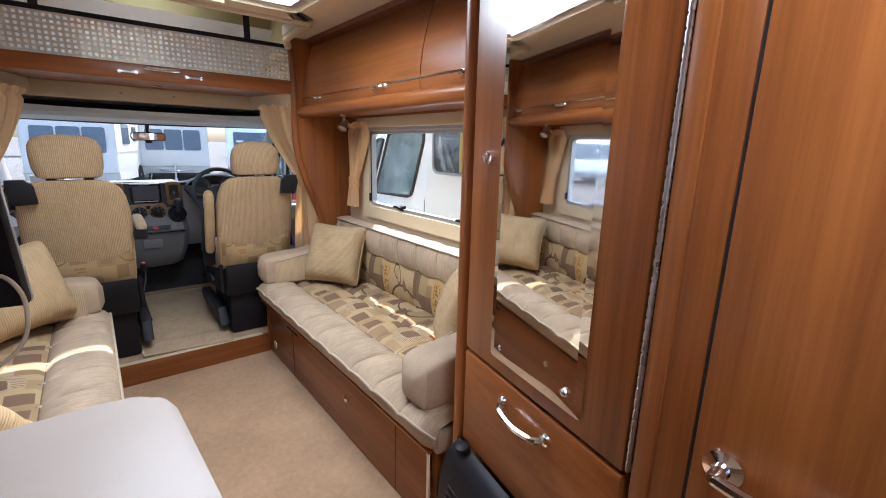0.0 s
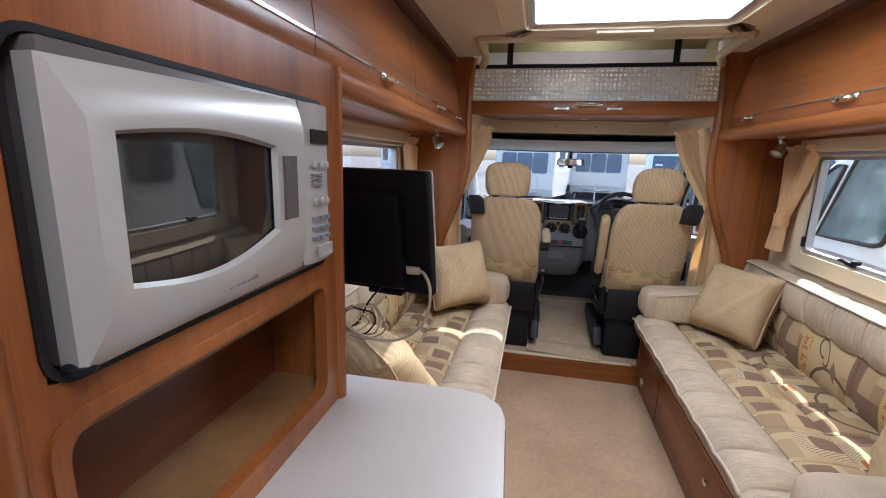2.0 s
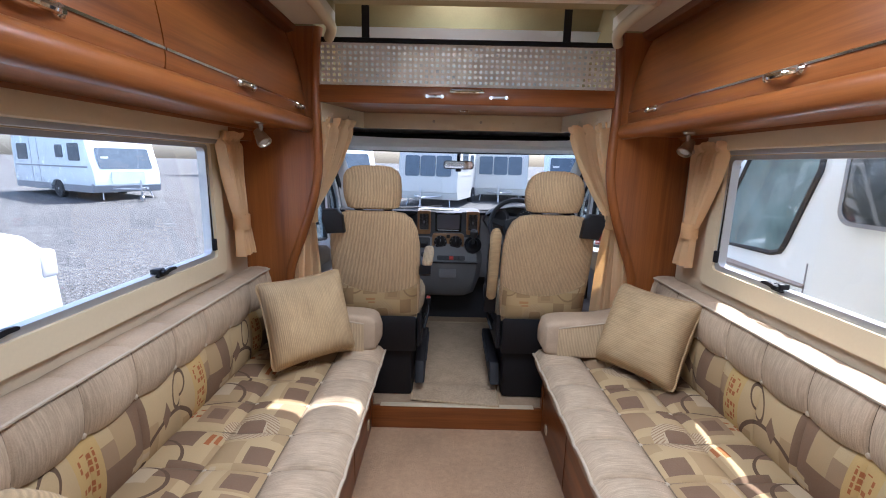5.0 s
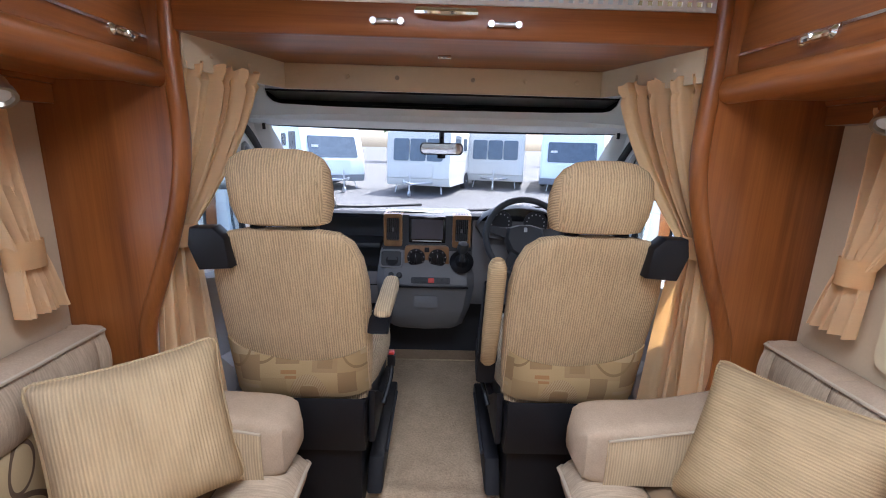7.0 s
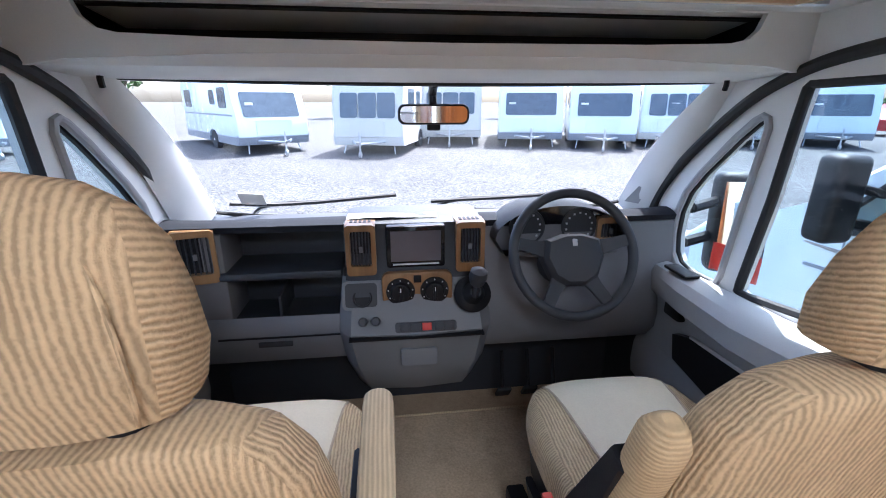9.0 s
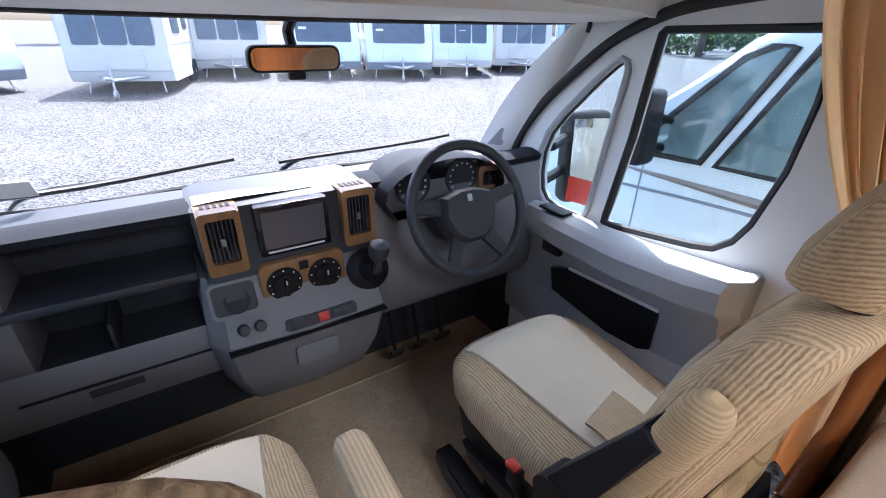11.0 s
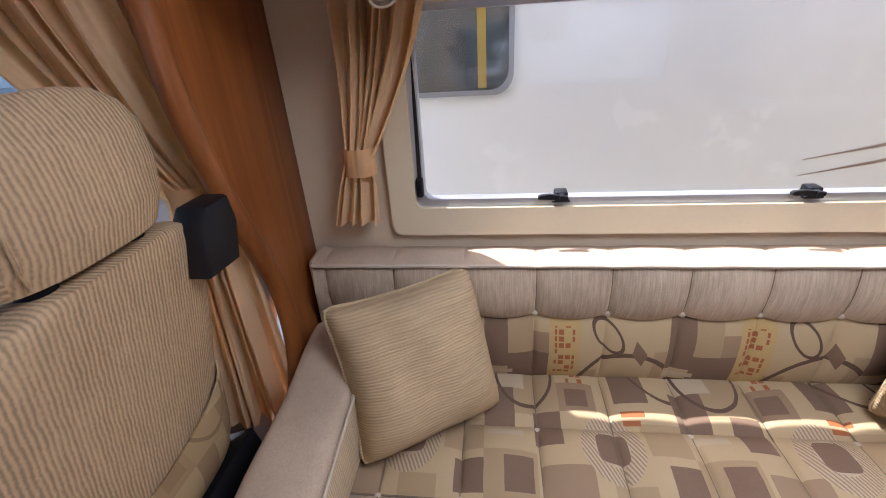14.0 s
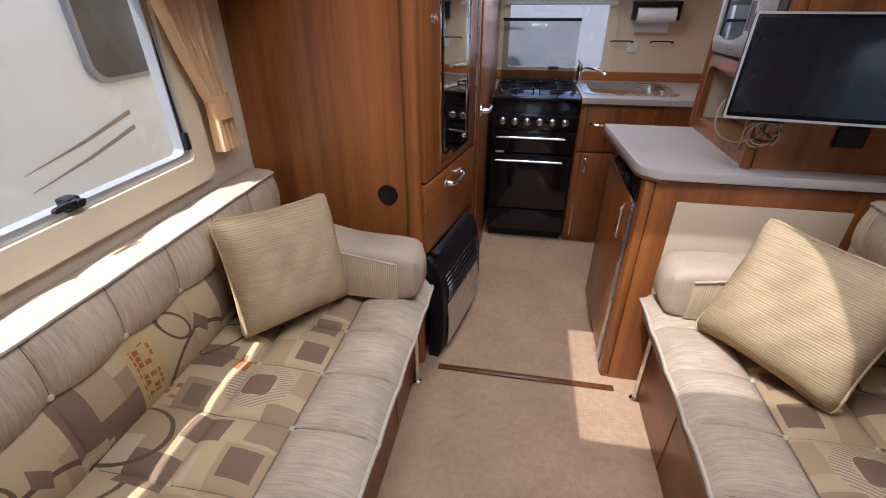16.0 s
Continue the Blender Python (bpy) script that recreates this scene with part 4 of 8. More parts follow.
    for y, d in ((y0, -1), (y1, 1)):
        bm = bmesh.new()
        box(bm, *sorted((s * 0.932, s * 1.035)), y - 0.014, y + 0.014, 0.46, 0.862, 0.014)
        part("back_end", bm, "velvet_plain", root)
    for y in seams:
        v = (y - y0) / L
        part("button", made(lathe, (s * (back_x(0.707, v)), y0 + L * v, 0.707), (-s, 0, 0), [(0, 0.008), (0.004, 0.008), (0.007, 0.004)], 10), "piping", root)
    return root


sofa(1, 0.90, 2.70, "tufted cream and brown patchwork sofa along the window wall")
sofa(-1, 0.84, 2.70, "tufted cream patchwork sofa beside the worktop end")


def bolster_arm(side, y0, y1, label, lean=0.0):
    """A soft box-shaped arm cushion lying across the end of a sofa seat."""
    s = side
    root = thing("arm_cushion", (s * 0.65, (y0 + y1) / 2, 0.49), label, "cushion", "sofa arm cushions")
    yc, hy = (y0 + y1) / 2, (y1 - y0) / 2
    X0, X1 = 0.375, 0.905

    def shell(u, v):
        a = 2 * math.pi * v
        k = u
        x = X0 + (X1 - X0) * k
        n = 5.5
        c, sn = math.cos(a), math.sin(a)
        e = max(0.45, (1 - abs(2 * u - 1) ** 16) ** 0.35)
        yy = hy * e * math.copysign(abs(c) ** (2 / n), c)
        hz = (0.082 + 0.034 * k)
        zz = hz * e * math.copysign(abs(sn) ** (2 / n), sn)
        return Vector((s * x, yc + yy + lean * (k - 0.5), 0.497 + hz + zz + 0.006 * math.sin(9 * k + 2 * v)))
    bm = bmesh.new()
    us = 26
    g = [[bm.verts.new(shell(i / us, j / 28)) for j in range(28)] for i in range(us + 1)]
    for i in range(us):
        for j in range(28):
            bm.faces.new((g[i][j], g[i + 1][j], g[i + 1][(j + 1) % 28], g[i][(j + 1) % 28]))
    bm.faces.new(g[0])
    bm.faces.new(g[-1][::-1])
    part("cover", bm, "velvet_plain", root)
    inner = -1 if yc > 1.8 else 1
    bm = bmesh.new()
    sheet(bm, lambda u, v: Vector((s * (X0 + 0.07 + (X1 - X0 - 0.12) * u), yc + inner * (hy + 0.004 * math.sin(math.pi * v) + 0.001) + lean * (u - 0.5), 0.512 + (0.132 + 0.062 * u) * v)), 16, 6, 0.004)
    part("side_panel", bm, "cord_pale", root, "ribbed pale side panel")
    bm = bmesh.new()
    tube(bm, [(s * (X0 + 0.07 + (X1 - X0 - 0.12) * k / 12), yc + inner * (hy + 0.003) + lean * (k / 12 - 0.5), 0.645 + 0.062 * k / 12) for k in range(13)], 0.004, 6)
    part("piping", bm, "piping", root)
    return root


bolster_arm(1, 2.54, 2.70, "plump pale arm cushion at the cab end of the sofa")
bolster_arm(-1, 2.54, 2.70, "plump pale arm cushion at the cab end of the sofa")
bolster_arm(1, 0.93, 1.09, "plump pale arm cushion against the wardrobe end")
bolster_arm(-1, 0.87, 1.03, "plump pale arm cushion against the worktop end")


def scatter_cushion(m, size, label, material="cord_z"):
    """A square plump cushion with piped edges and pulled-out corners, made upright in its own axes."""
    root = new("scatter_cushion")
    root.matrix_basis = m
    tagged(root, label, "cushion", "scatter cushions")
    h = size / 2

    def side_f(d):
        def f(u, v):
            a, b = 2 * u - 1, 2 * v - 1
            pull = 1 - 0.085 * (1 - abs(a) ** 2.5) * abs(b) ** 4 - 0.0
            pull2 = 1 - 0.085 * (1 - abs(b) ** 2.5) * abs(a) ** 4
            th = 0.098 * (max(0, 1 - a ** 4) * max(0, 1 - b ** 4)) ** 0.55
            th += (0.007 * math.sin(7 * a + 3 * b) + 0.004 * math.sin(13 * a - 9 * b + size * 90)) * (1 - a * a) * (1 - b * b)
            ear = 1 - 0.055 * (a * a * b * b) ** 6
            return Vector((h * a * pull2 * ear, d * th, h * b * pull * ear))
        return f
    bm = bmesh.new()
    sheet(bm, side_f(-1), 22, 22)
    sheet(bm, side_f(1), 22, 22)
    bmesh.ops.remove_doubles(bm, verts=bm.verts, dist=1e-4)
    c = new("cover", finish("cover", bm, material))
    c.parent = root
    f = side_f(1)
    edge = [f(k / 16, 0) for k in range(16)] + [f(1, k / 16) for k in range(16)] + [f(1 - k / 16, 1) for k in range(16)] + [f(0, 1 - k / 16) for k in range(16)]
    bm = bmesh.new()
    tube(bm, edge, 0.0045, 6, closed=True, smooth=False)
    p = new("piping", finish("piping", bm, material))
    p.parent = root
    return root


def from_corners(tl, tr, br, bl):
    """The pose of a cushion whose four corners lie there, and its size."""
    tl, tr, br, bl = (Vector(p) for p in (tl, tr, br, bl))
    c = (tl + tr + br + bl) / 4
    u = ((tr - tl) + (br - bl)).normalized()
    w = ((tl - bl) + (tr - br))
    n = w.cross(u).normalized()
    w = u.cross(n)
    return Matrix(((u.x, n.x, w.x, c.x), (u.y, n.y, w.y, c.y), (u.z, n.z, w.z, c.z), (0, 0, 0, 1)))


scatter_cushion(from_corners((0.758, 2.594, 0.847), (0.933, 2.301, 0.841), (0.824, 2.237, 0.518), (0.608, 2.524, 0.518)), 0.375, "ribbed sand cushion leaning on the arm near the cab")
scatter_cushion(from_corners((0.873, 1.30, 0.86), (0.71, 1.005, 0.83), (0.619, 1.10, 0.512), (0.845, 1.345, 0.512)), 0.36, "ribbed sand cushion leaning on the wardrobe-end arm")
scatter_cushion(from_corners((-0.845, 2.368, 0.865), (-0.572, 2.612, 0.884), (-0.473, 2.501, 0.545), (-0.785, 2.30, 0.520)), 0.375, "ribbed sand cushion with upright ribs leaning on the cab-end arm", "cord_u")
scatter_cushion(from_corners((-0.61, 1.01, 0.84), (-0.785, 1.21, 0.835), (-0.675, 1.345, 0.51), (-0.505, 1.13, 0.535)), 0.37, "ribbed sand cushion standing on one corner against the sofa back")

# ---------------------------------------------------------------- overhead lockers
def lockers(side, y0, y1, seams, handles):
    s = side
    ys = [y0, *seams, y1]
    prof = [(0.742, 1.568), (0.738, 1.60), (0.742, 1.66), (0.757, 1.75), (0.785, 1.85), (0.815, 1.925)]
    curve = [(p.x, p.y) for p in spline([(a, b, 0) for a, b in prof], 4)]
    rail_bm = bmesh.new()
    prof2 = [(0.735, 1.5665), (0.718, 1.563), (0.706, 1.554), (0.700, 1.541), (0.699, 1.527), (0.704, 1.513), (0.715, 1.503), (0.730, 1.498), (0.748, 1.500), (0.765, 1.507), (0.785, 1.512),
             (0.98, 1.512), (0.985, 1.50), (WX - 0.002, 1.50), (WX - 0.002, 1.5665)]
    prism(rail_bm, [(s * a, b) for a, b in prof2], "y", y0, y1)
    setting("locker_rail_right" if s > 0 else "locker_rail_left", rail_bm, "wood_y", "rounded cherry rail below the overhead lockers", "trim")
    corn = bmesh.new()
    prism(corn, [(s * 0.80, 1.925), (s * 0.775, 1.935), (s * 0.765, CEIL - 0.001), (s * 0.86, CEIL - 0.001), (s * 0.86, 1.925)], "y", y0, y1)
    setting("locker_cornice_right" if s > 0 else "locker_cornice_left", corn, "wood_dark", "dark wooden cornice along the ceiling", "trim")
    for i, (a, b) in enumerate(zip(ys, ys[1:])):
        root = thing("overhead_locker", (s * 0.9, (a + b) / 2, 1.567), "cherry overhead locker with a curved door and chrome handle", "locker", "overhead lockers")
        body = bmesh.new()
        prism(body, [(s * 0.79, 1.567), (s * (WX - 0.003), 1.567), (s * (WX - 0.003), 1.925), (s * 0.84, 1.925)], "y", a + 0.001, b - 0.001)
        part("body", body, "wood_y", root)
        door = bmesh.new()
        pts = [(s * x, z) for x, z in curve] + [(s * (x + 0.02), z) for x, z in curve[::-1]]
        prism(door, pts, "y", a + 0.0025, b - 0.0025, 0.003)
        d = part("door", door, "wood_y", root)
        strip = bmesh.new()
        box(strip, *sorted((s * 0.734, s * 0.741)), a + 0.003, b - 0.003, 1.611, 1.617)
        part("inlay_strip", strip, "chrome", d, "thin chrome inlay")
        for hy, hl in handles:
            if a < hy < b:
                h = bmesh.new()
                z = 1.604
                tube(h, [(s * 0.738, hy - hl, z), (s * 0.718, hy - hl * 0.55, z - 0.004), (s * 0.713, hy, z - 0.006), (s * 0.718, hy + hl * 0.55, z - 0.004), (s * 0.738, hy + hl, z)], 0.0075)
                for e in (-1, 1):
                    lathe(h, (s * 0.739, hy + e * hl, z), (-s, 0, 0), [(0, 0.014), (0.008, 0.013), (0.014, 0.006)], 12)
                part("handle", h, "chrome", d, "chrome bow handle")


lockers(1, 0.86, BULK - 0.016, [1.476], [(1.79, 0.055), (2.49, 0.035), (1.16, 0.055)])
lockers(-1, 0.10, BULK - 0.016, [0.92, 1.72], [(0.55, 0.055), (1.38, 0.055), (2.13, 0.05), (2.64, 0.03)])

# light-wood valance behind the rail, above each window
for s, nm in ((1, "right"), (-1, "left")):
    bm = bmesh.new()
    box(bm, *sorted((s * 0.992, s * (WX - 0.003))), 0.92, BULK - 0.016, 1.452, 1.499)
    setting("window_valance_" + nm, bm, "wood_y", "cherry valance above the window", "trim")


def spot(x, y, side, tilt):
    """A small swivelling spot lamp hung below the locker rail."""
    root = thing("spot_lamp", (x, y, 1.512), "small antique steel spot lamp below the lockers", "spot lamp", "spot lamps")
    bm = bmesh.new()
    lathe(bm, (x, y, 1.512), (0, 0, -1), [(0, 0.022), (0.006, 0.021), (0.012, 0.008), (0.05, 0.005)], 14)
    part("stem", bm, "brass", root)
    d = Vector((-side * 0.55, tilt, -0.75)).normalized()
    o = Vector((x, y, 1.455)) - d * 0.02
    bm = bmesh.new()
    lathe(bm, o, d, [(-0.012, 0.008), (-0.01, 0.017), (0.012, 0.020), (0.014, 0.023), (0.034, 0.024), (0.036, 0.027), (0.05, 0.028), (0.05, 0.022), (0.04, 0.018)], 16)
    part("shade", bm, "brass", root)
    bm = bmesh.new()
    lathe(bm, o + d * 0.038, d, [(0, 0.021), (0.005, 0.019), (0.008, 0.006)], 14)
    part("lens", bm, "lamp_grey", root)


spot(0.865, 2.43, 1, -0.3)
spot(-0.80, 2.38, -1, -0.3)
spot(-0.865, 1.24, -1, 0.35)


# ---------------------------------------------------------------- curtains
def curtain(name_label, top, tie, bottom, width_top, width_tie, width_bottom, along, out, folds=7, group="curtains"):
    """Gathered cloth: top edge, tied waist and flared foot as (centre, half width) along a direction."""
    root = thing("curtain", bottom, name_label, "curtain", group)
    A, O = Vector(along).normalized(), Vector(out).normalized()
    pts = [Vector(top), Vector(tie), Vector(bottom)]
    z0, zt, z1 = top[2], tie[2], bottom[2]

    def f(u, v):
        z = z0 + (z1 - z0) * v
        kt = (z0 - zt) / (z0 - z1)
        if v < kt:
            k = v / kt
            e = k ** 1.45
            c = pts[0].lerp(pts[1], e)
            w = width_top + (width_tie - width_top) * e
        else:
            k = (v - kt) / (1 - kt)
            c = pts[1].lerp(pts[2], k)
            w = width_tie + (width_bottom - width_tie) * (k ** 0.6)
        near_top = math.exp(-((z0 - 0.032 - z) / 0.011) ** 2)
        amp = (0.007 + 0.017 * (w / max(width_top, 1e-3))) * (1 - 0.6 * near_top)
        ph = 2 * math.pi * (folds * u + 0.30 * math.sin(9.0 * u + 1.3) + 0.12 * math.sin(4 * v + 7 * u))
        if z > z0 - 0.03:
            amp *= 1.25
            z += 0.006 * math.sin(ph * 1.5)
        a = (u - 0.5) * 2
        fold = math.copysign(abs(math.sin(ph)) ** 0.75, math.sin(ph))
        return Vector((c.x, c.y, z)) + A * (w * a + 0.007 * math.sin(ph * 0.5 + 2 * v)) + O * (amp * fold + 0.3 * amp * math.sin(2.3 * ph + 1 + 3 * v))
    bm = bmesh.new()
    sheet(bm, f, folds * 12, 60, 0.0025)
    part("cloth", bm, "curtain", root)
    bm = bmesh.new()
    c = pts[1]
    ring = []
    for k in range(20):
        a = 2 * math.pi * k / 20
        ring.append(Vector((c.x, c.y, c.z)) + A * (width_tie * 1.25) * math.cos(a) + O * (0.034 * math.sin(a)))
    lo = [bm.verts.new(p + Vector((0, 0, -0.035))) for p in ring]
    hi = [bm.verts.new(p + Vector((0, 0, 0.03))) for p in ring]
    fs = [bm.faces.new((lo[k], lo[(k + 1) % 20], hi[(k + 1) % 20], hi[k])) for k in range(20)]
    bmesh.ops.solidify(bm, geom=fs, thickness=0.004)
    part("tie_band", bm, "curtain", root)
    return root


curtain("gold cream curtain tied back beside the window", (0.985, 2.46, 1.475), (0.985, 2.55, 1.11), (0.985, 2.58, 0.945), 0.10, 0.030, 0.055, (0, 1, 0), (1, 0, 0))
curtain("gold cream curtain tied back beside the window", (0.985, 1.09, 1.475), (0.985, 1.02, 1.10), (0.985, 1.01, 0.97), 0.09, 0.030, 0.05, (0, 1, 0), (1, 0, 0))
curtain("gold cream curtain tied back beside the window", (-0.985, 2.50, 1.475), (-0.985, 2.57, 1.10), (-0.985, 2.59, 0.945), 0.08, 0.036, 0.06, (0, 1, 0), (1, 0, 0))
curtain("gold cream curtain tied back beside the window", (-0.985, 1.09, 1.475), (-0.985, 1.02, 1.10), (-0.985, 1.01, 0.97), 0.09, 0.030, 0.05, (0, 1, 0), (1, 0, 0))
for s in (1, -1):
    curtain("gold cream cab curtain gathered behind the seat", (s * 0.625, 2.885, 1.572), (s * 0.772, 2.83, 1.10), (s * 0.79, 2.86, 0.45), 0.125, 0.045, 0.11, (s * -0.55, 0.83, 0), (0.83, s * 0.55, 0), 6)

# ---------------------------------------------------------------- wardrobe, heater, washroom door
WP = [(0.432, 0.815), (0.307, 0.205)]          # line of the slanting wardrobe front
wd = Vector((WP[1][0] - WP[0][0], WP[1][1] - WP[0][1], 0))
WL = wd.length
wd.normalize()
wn_out = Vector((-wd.y, wd.x, 0)) if (-wd.y) < 0 else Vector((wd.y, -wd.x, 0))
WM = Matrix(((wd.x, wn_out.x, 0, WP[0][0]), (wd.y, wn_out.y, 0, WP[0][1]), (0, 0, 1, 0), (0, 0, 0, 1)))


def wface(bm):
    """From the wardrobe front's own axes (along, outwards, up) into the place."""
    return all_turned(bm, WM)


MIRROR_TURN = -1.8       # the glass sits a little askew in its rebate
wr = thing("wardrobe", (0.7, 0.55, 0), "tall cherry wardrobe with a mirrored door and a drawer", "wardrobe")
bm = bmesh.new()
prism(bm, [(WP[0][0] + 0.02, 0.82), (WX - 0.003, 0.82), (WX - 0.003, 0.245), (WP[1][0] + 0.02, 0.215)], "z", 0.0, CEIL - 0.002)
part("carcass", bm, "wood_z", wr)
bm = bmesh.new()
cyl(bm, (0.448, 0.825, 0.0), (0.448, 0.825, CEIL - 0.003), 0.026, seg=20)
part("corner_post", bm, "wood_z", wr, "rounded corner post")
dr = part("door", wface(made(box, 0.035, WL - 0.045, -0.02, 0.012, 0.80, CEIL - 0.03, 0.006)), "wood_z", wr)
bm = bmesh.new()
ring_prism(bm, rounded_rect(0.165, 0.478, 0.838, CEIL - 0.06, 0.012), rounded_rect(0.187, 0.456, 0.860, CEIL - 0.08, 0.008), "y", 0.012, 0.016)
part("mirror_bevel", wface(bm), "mirror", dr, "bevelled mirror edge")
bm = made(box, -0.1345, 0.1345, -0.001, 0.001, 0.860, CEIL - 0.08)
part("mirror", wface(all_turned(bm, pose(0.3215, 0.0165, 0, 0, 0, MIRROR_TURN))), "mirror", dr, "tall mirror")
part("door_lock", wface(made(lathe, (0.112, 0.012, 1.32), (0, 1, 0), [(0, 0.017), (0.006, 0.016), (0.008, 0.009), (0.016, 0.008), (0.017, 0.003)])), "chrome", dr, "chrome push lock")
for z in (0.86, 0.845):
    part("mirror_clip", wface(made(lathe, (0.21 if z > 0.85 else 0.43, 0.0145, 0.875), (0, 1, 0), [(0, 0.009), (0.006, 0.008), (0.009, 0.004)], 12)), "chrome", dr)
hg = bmesh.new()
cyl(hg, (WL - 0.035, 0.010, 0.81), (WL - 0.035, 0.010, CEIL - 0.04), 0.0034, seg=8)
for k in range(56):
    z = 0.815 + k * 0.0198
    cyl(hg, (WL - 0.035, 0.010, z), (WL - 0.035, 0.010, z + 0.015), 0.0046, seg=8)
part("piano_hinge", wface(hg), "steel", wr, "long steel piano hinge")
part("hinge_stile", wface(made(box, WL - 0.030, WL + 0.005, -0.02, 0.010, 0.0, CEIL - 0.003, 0.004)), "wood_z", wr)
dw = part("drawer", wface(made(box, 0.035, WL - 0.045, -0.02, 0.012, 0.51, 0.79, 0.006)), "wood_y", wr)
h = bmesh.new()
tube(h, [(0.225, 0.013, 0.735), (0.245, 0.036, 0.730), (0.305, 0.044, 0.726), (0.365, 0.036, 0.730), (0.385, 0.013, 0.735)], 0.0085)
for e in (0.225, 0.385):
    lathe(h, (e, 0.012, 0.735), (0, 1, 0), [(0, 0.015), (0.006, 0.014), (0.010, 0.008)], 12)
part("handle", wface(h), "chrome", dw, "chrome bow handle")
part("wall_vent", made(lathe, (0.545, 0.8205, 0.765), (0, 1, 0), [(0, 0.037), (0.005, 0.036), (0.006, 0.028), (0.003, 0.02)], 24), "black", wr, "round black outlet vent")

ht = thing("gas_heater", (0.38, 0.55, 0), "black gas heater with louvres and a silver lower panel", "heater")
prof = [(-0.01, 0.0), (0.05, 0.0), (0.075, 0.06), (0.085, 0.20), (0.08, 0.34), (0.062, 0.44), (0.03, 0.492), (-0.01, 0.50)]
bm = bmesh.new()
pts = [(p.x, p.y) for p in spline([(a, b, 0) for a, b in prof[1:]], 4)]
prism(bm, [(0.012, 0.0)] + [(max(0.013, a), b) for a, b in pts], "x", 0.02, 0.50, 0.008)
part("casing", wface(bm), "black", ht)
for k in range(9):
    z = 0.285 + 0.018 * k
    bm = bmesh.new()
    y = 0.083 - 0.6 * max(0, z - 0.33) ** 1.3
    box(bm, 0.07, 0.45, y - 0.012, y + 0.008, z - 0.004, z + 0.004, 0.002)
    part("louvre", wface(bm), "black_gloss", ht)
bm = bmesh.new()
sheet(bm, lambda u, v: Vector((0.06 + 0.40 * u, 0.082 + 0.008 * math.sin(math.pi * v), 0.05 + 0.215 * v)), 6, 8, 0.004)
part("front_panel", wface(bm), "steel", ht, "silver lower panel")
part("knob", wface(made(lathe, (0.07, 0.03, 0.498), (0, 0.2, 1), [(0, 0.022), (0.012, 0.02), (0.016, 0.012)])), "black", ht)

# washroom wall and door beside the kitchen
bm = bmesh.new()
box(bm, 0.30, 0.33, 0.152, 0.205, 0.0, CEIL - 0.003, 0.006)
box(bm, 0.30, 0.33, REAR, -0.36, 0.0, CEIL - 0.003)
box(bm, 0.30, 0.33, -0.36, 0.15, 1.90, CEIL - 0.003)
setting("wall_washroom", bm, "wood_z", "cherry panelled washroom wall", "wall")
dd = tagged(new("door_1"), "closed cherry washroom door with a chrome lever handle", "door", "", "structure")
part("leaf", made(box, 0.293, 0.322, -0.357, 0.147, 0.012, 1.895, 0.004), "wood_z", dd)
part("black_seal", made(box, 0.302, 0.312, 0.147, 0.152, 0.0, 1.9), "rubber", dd)
bm = bmesh.new()
lathe(bm, (0.293, 0.105, 0.915), (-1, 0, 0), [(0, 0.027), (0.006, 0.026), (0.010, 0.012), (0.035, 0.010), (0.04, 0.008)], 20)
tube(bm, [(0.256, 0.105, 0.915), (0.250, 0.06, 0.915), (0.254, -0.01, 0.912)], 0.009)
part("lever_handle", bm, "chrome", dd, "chrome lever handle on a round rose")
part("inner_partition", made(box, 0.34, 1.04, 0.175, 0.20, 0.0, CEIL - 0.003), "wood_z", dd)

# ---------------------------------------------------------------- kitchen
# rear window
kw = tagged(new("window_kitchen"), "kitchen window in a white frame behind the hob", "window", "", "structure")
bm = bmesh.new()
ring_prism(bm, rounded_rect(KW[0] - 0.04, KW[1] + 0.04, KW[2] - 0.04, KW[3] + 0.04, 0.02), rounded_rect(KW[0] + 0.02, KW[1] - 0.02, KW[2] + 0.02, KW[3] - 0.02, 0.02), "y", REAR - 0.03, REAR + 0.012)
part("window_frame", bm, "cream_trim", kw)
part("pane", made(box, KW[0], KW[1], REAR - 0.02, REAR - 0.016, KW[2], KW[3]), "glass", kw).visible_shadow = False
part("catch", made(box, -0.11, -0.04, REAR + 0.012, REAR + 0.03, KW[2] + 0.01, KW[2] + 0.028, 0.006), "black", kw)
part("blind_rail", made(box, KW[0] - 0.02, KW[1] + 0.02, REAR + 0.012, REAR + 0.035, 1.34, 1.365, 0.006), "white_plastic", kw)

ck = thing("cooker", (0.02, -0.66, 0), "black enamelled cooker with chrome rails and a raised glass lid", "cooker")
CX0, CX1, CY = -0.215, 0.27, -0.39
part("body", made(box, CX0, CX1, -0.93, CY - 0.02, 0.05, 0.875, 0.006), "black_gloss", ck)
part("plinth", made(box, CX0 + 0.01, CX1 - 0.01, -0.92, CY - 0.03, 0.0, 0.05), "black", ck)
part("control_panel", made(box, CX0, CX1, CY - 0.02, CY + 0.004, 0.715, 0.80, 0.006), "black_gloss", ck)
part("hob_edge", made(box, CX0 - 0.004, CX1 + 0.004, -0.935, CY + 0.01, 0.876, 0.894, 0.006), "black_gloss", ck)
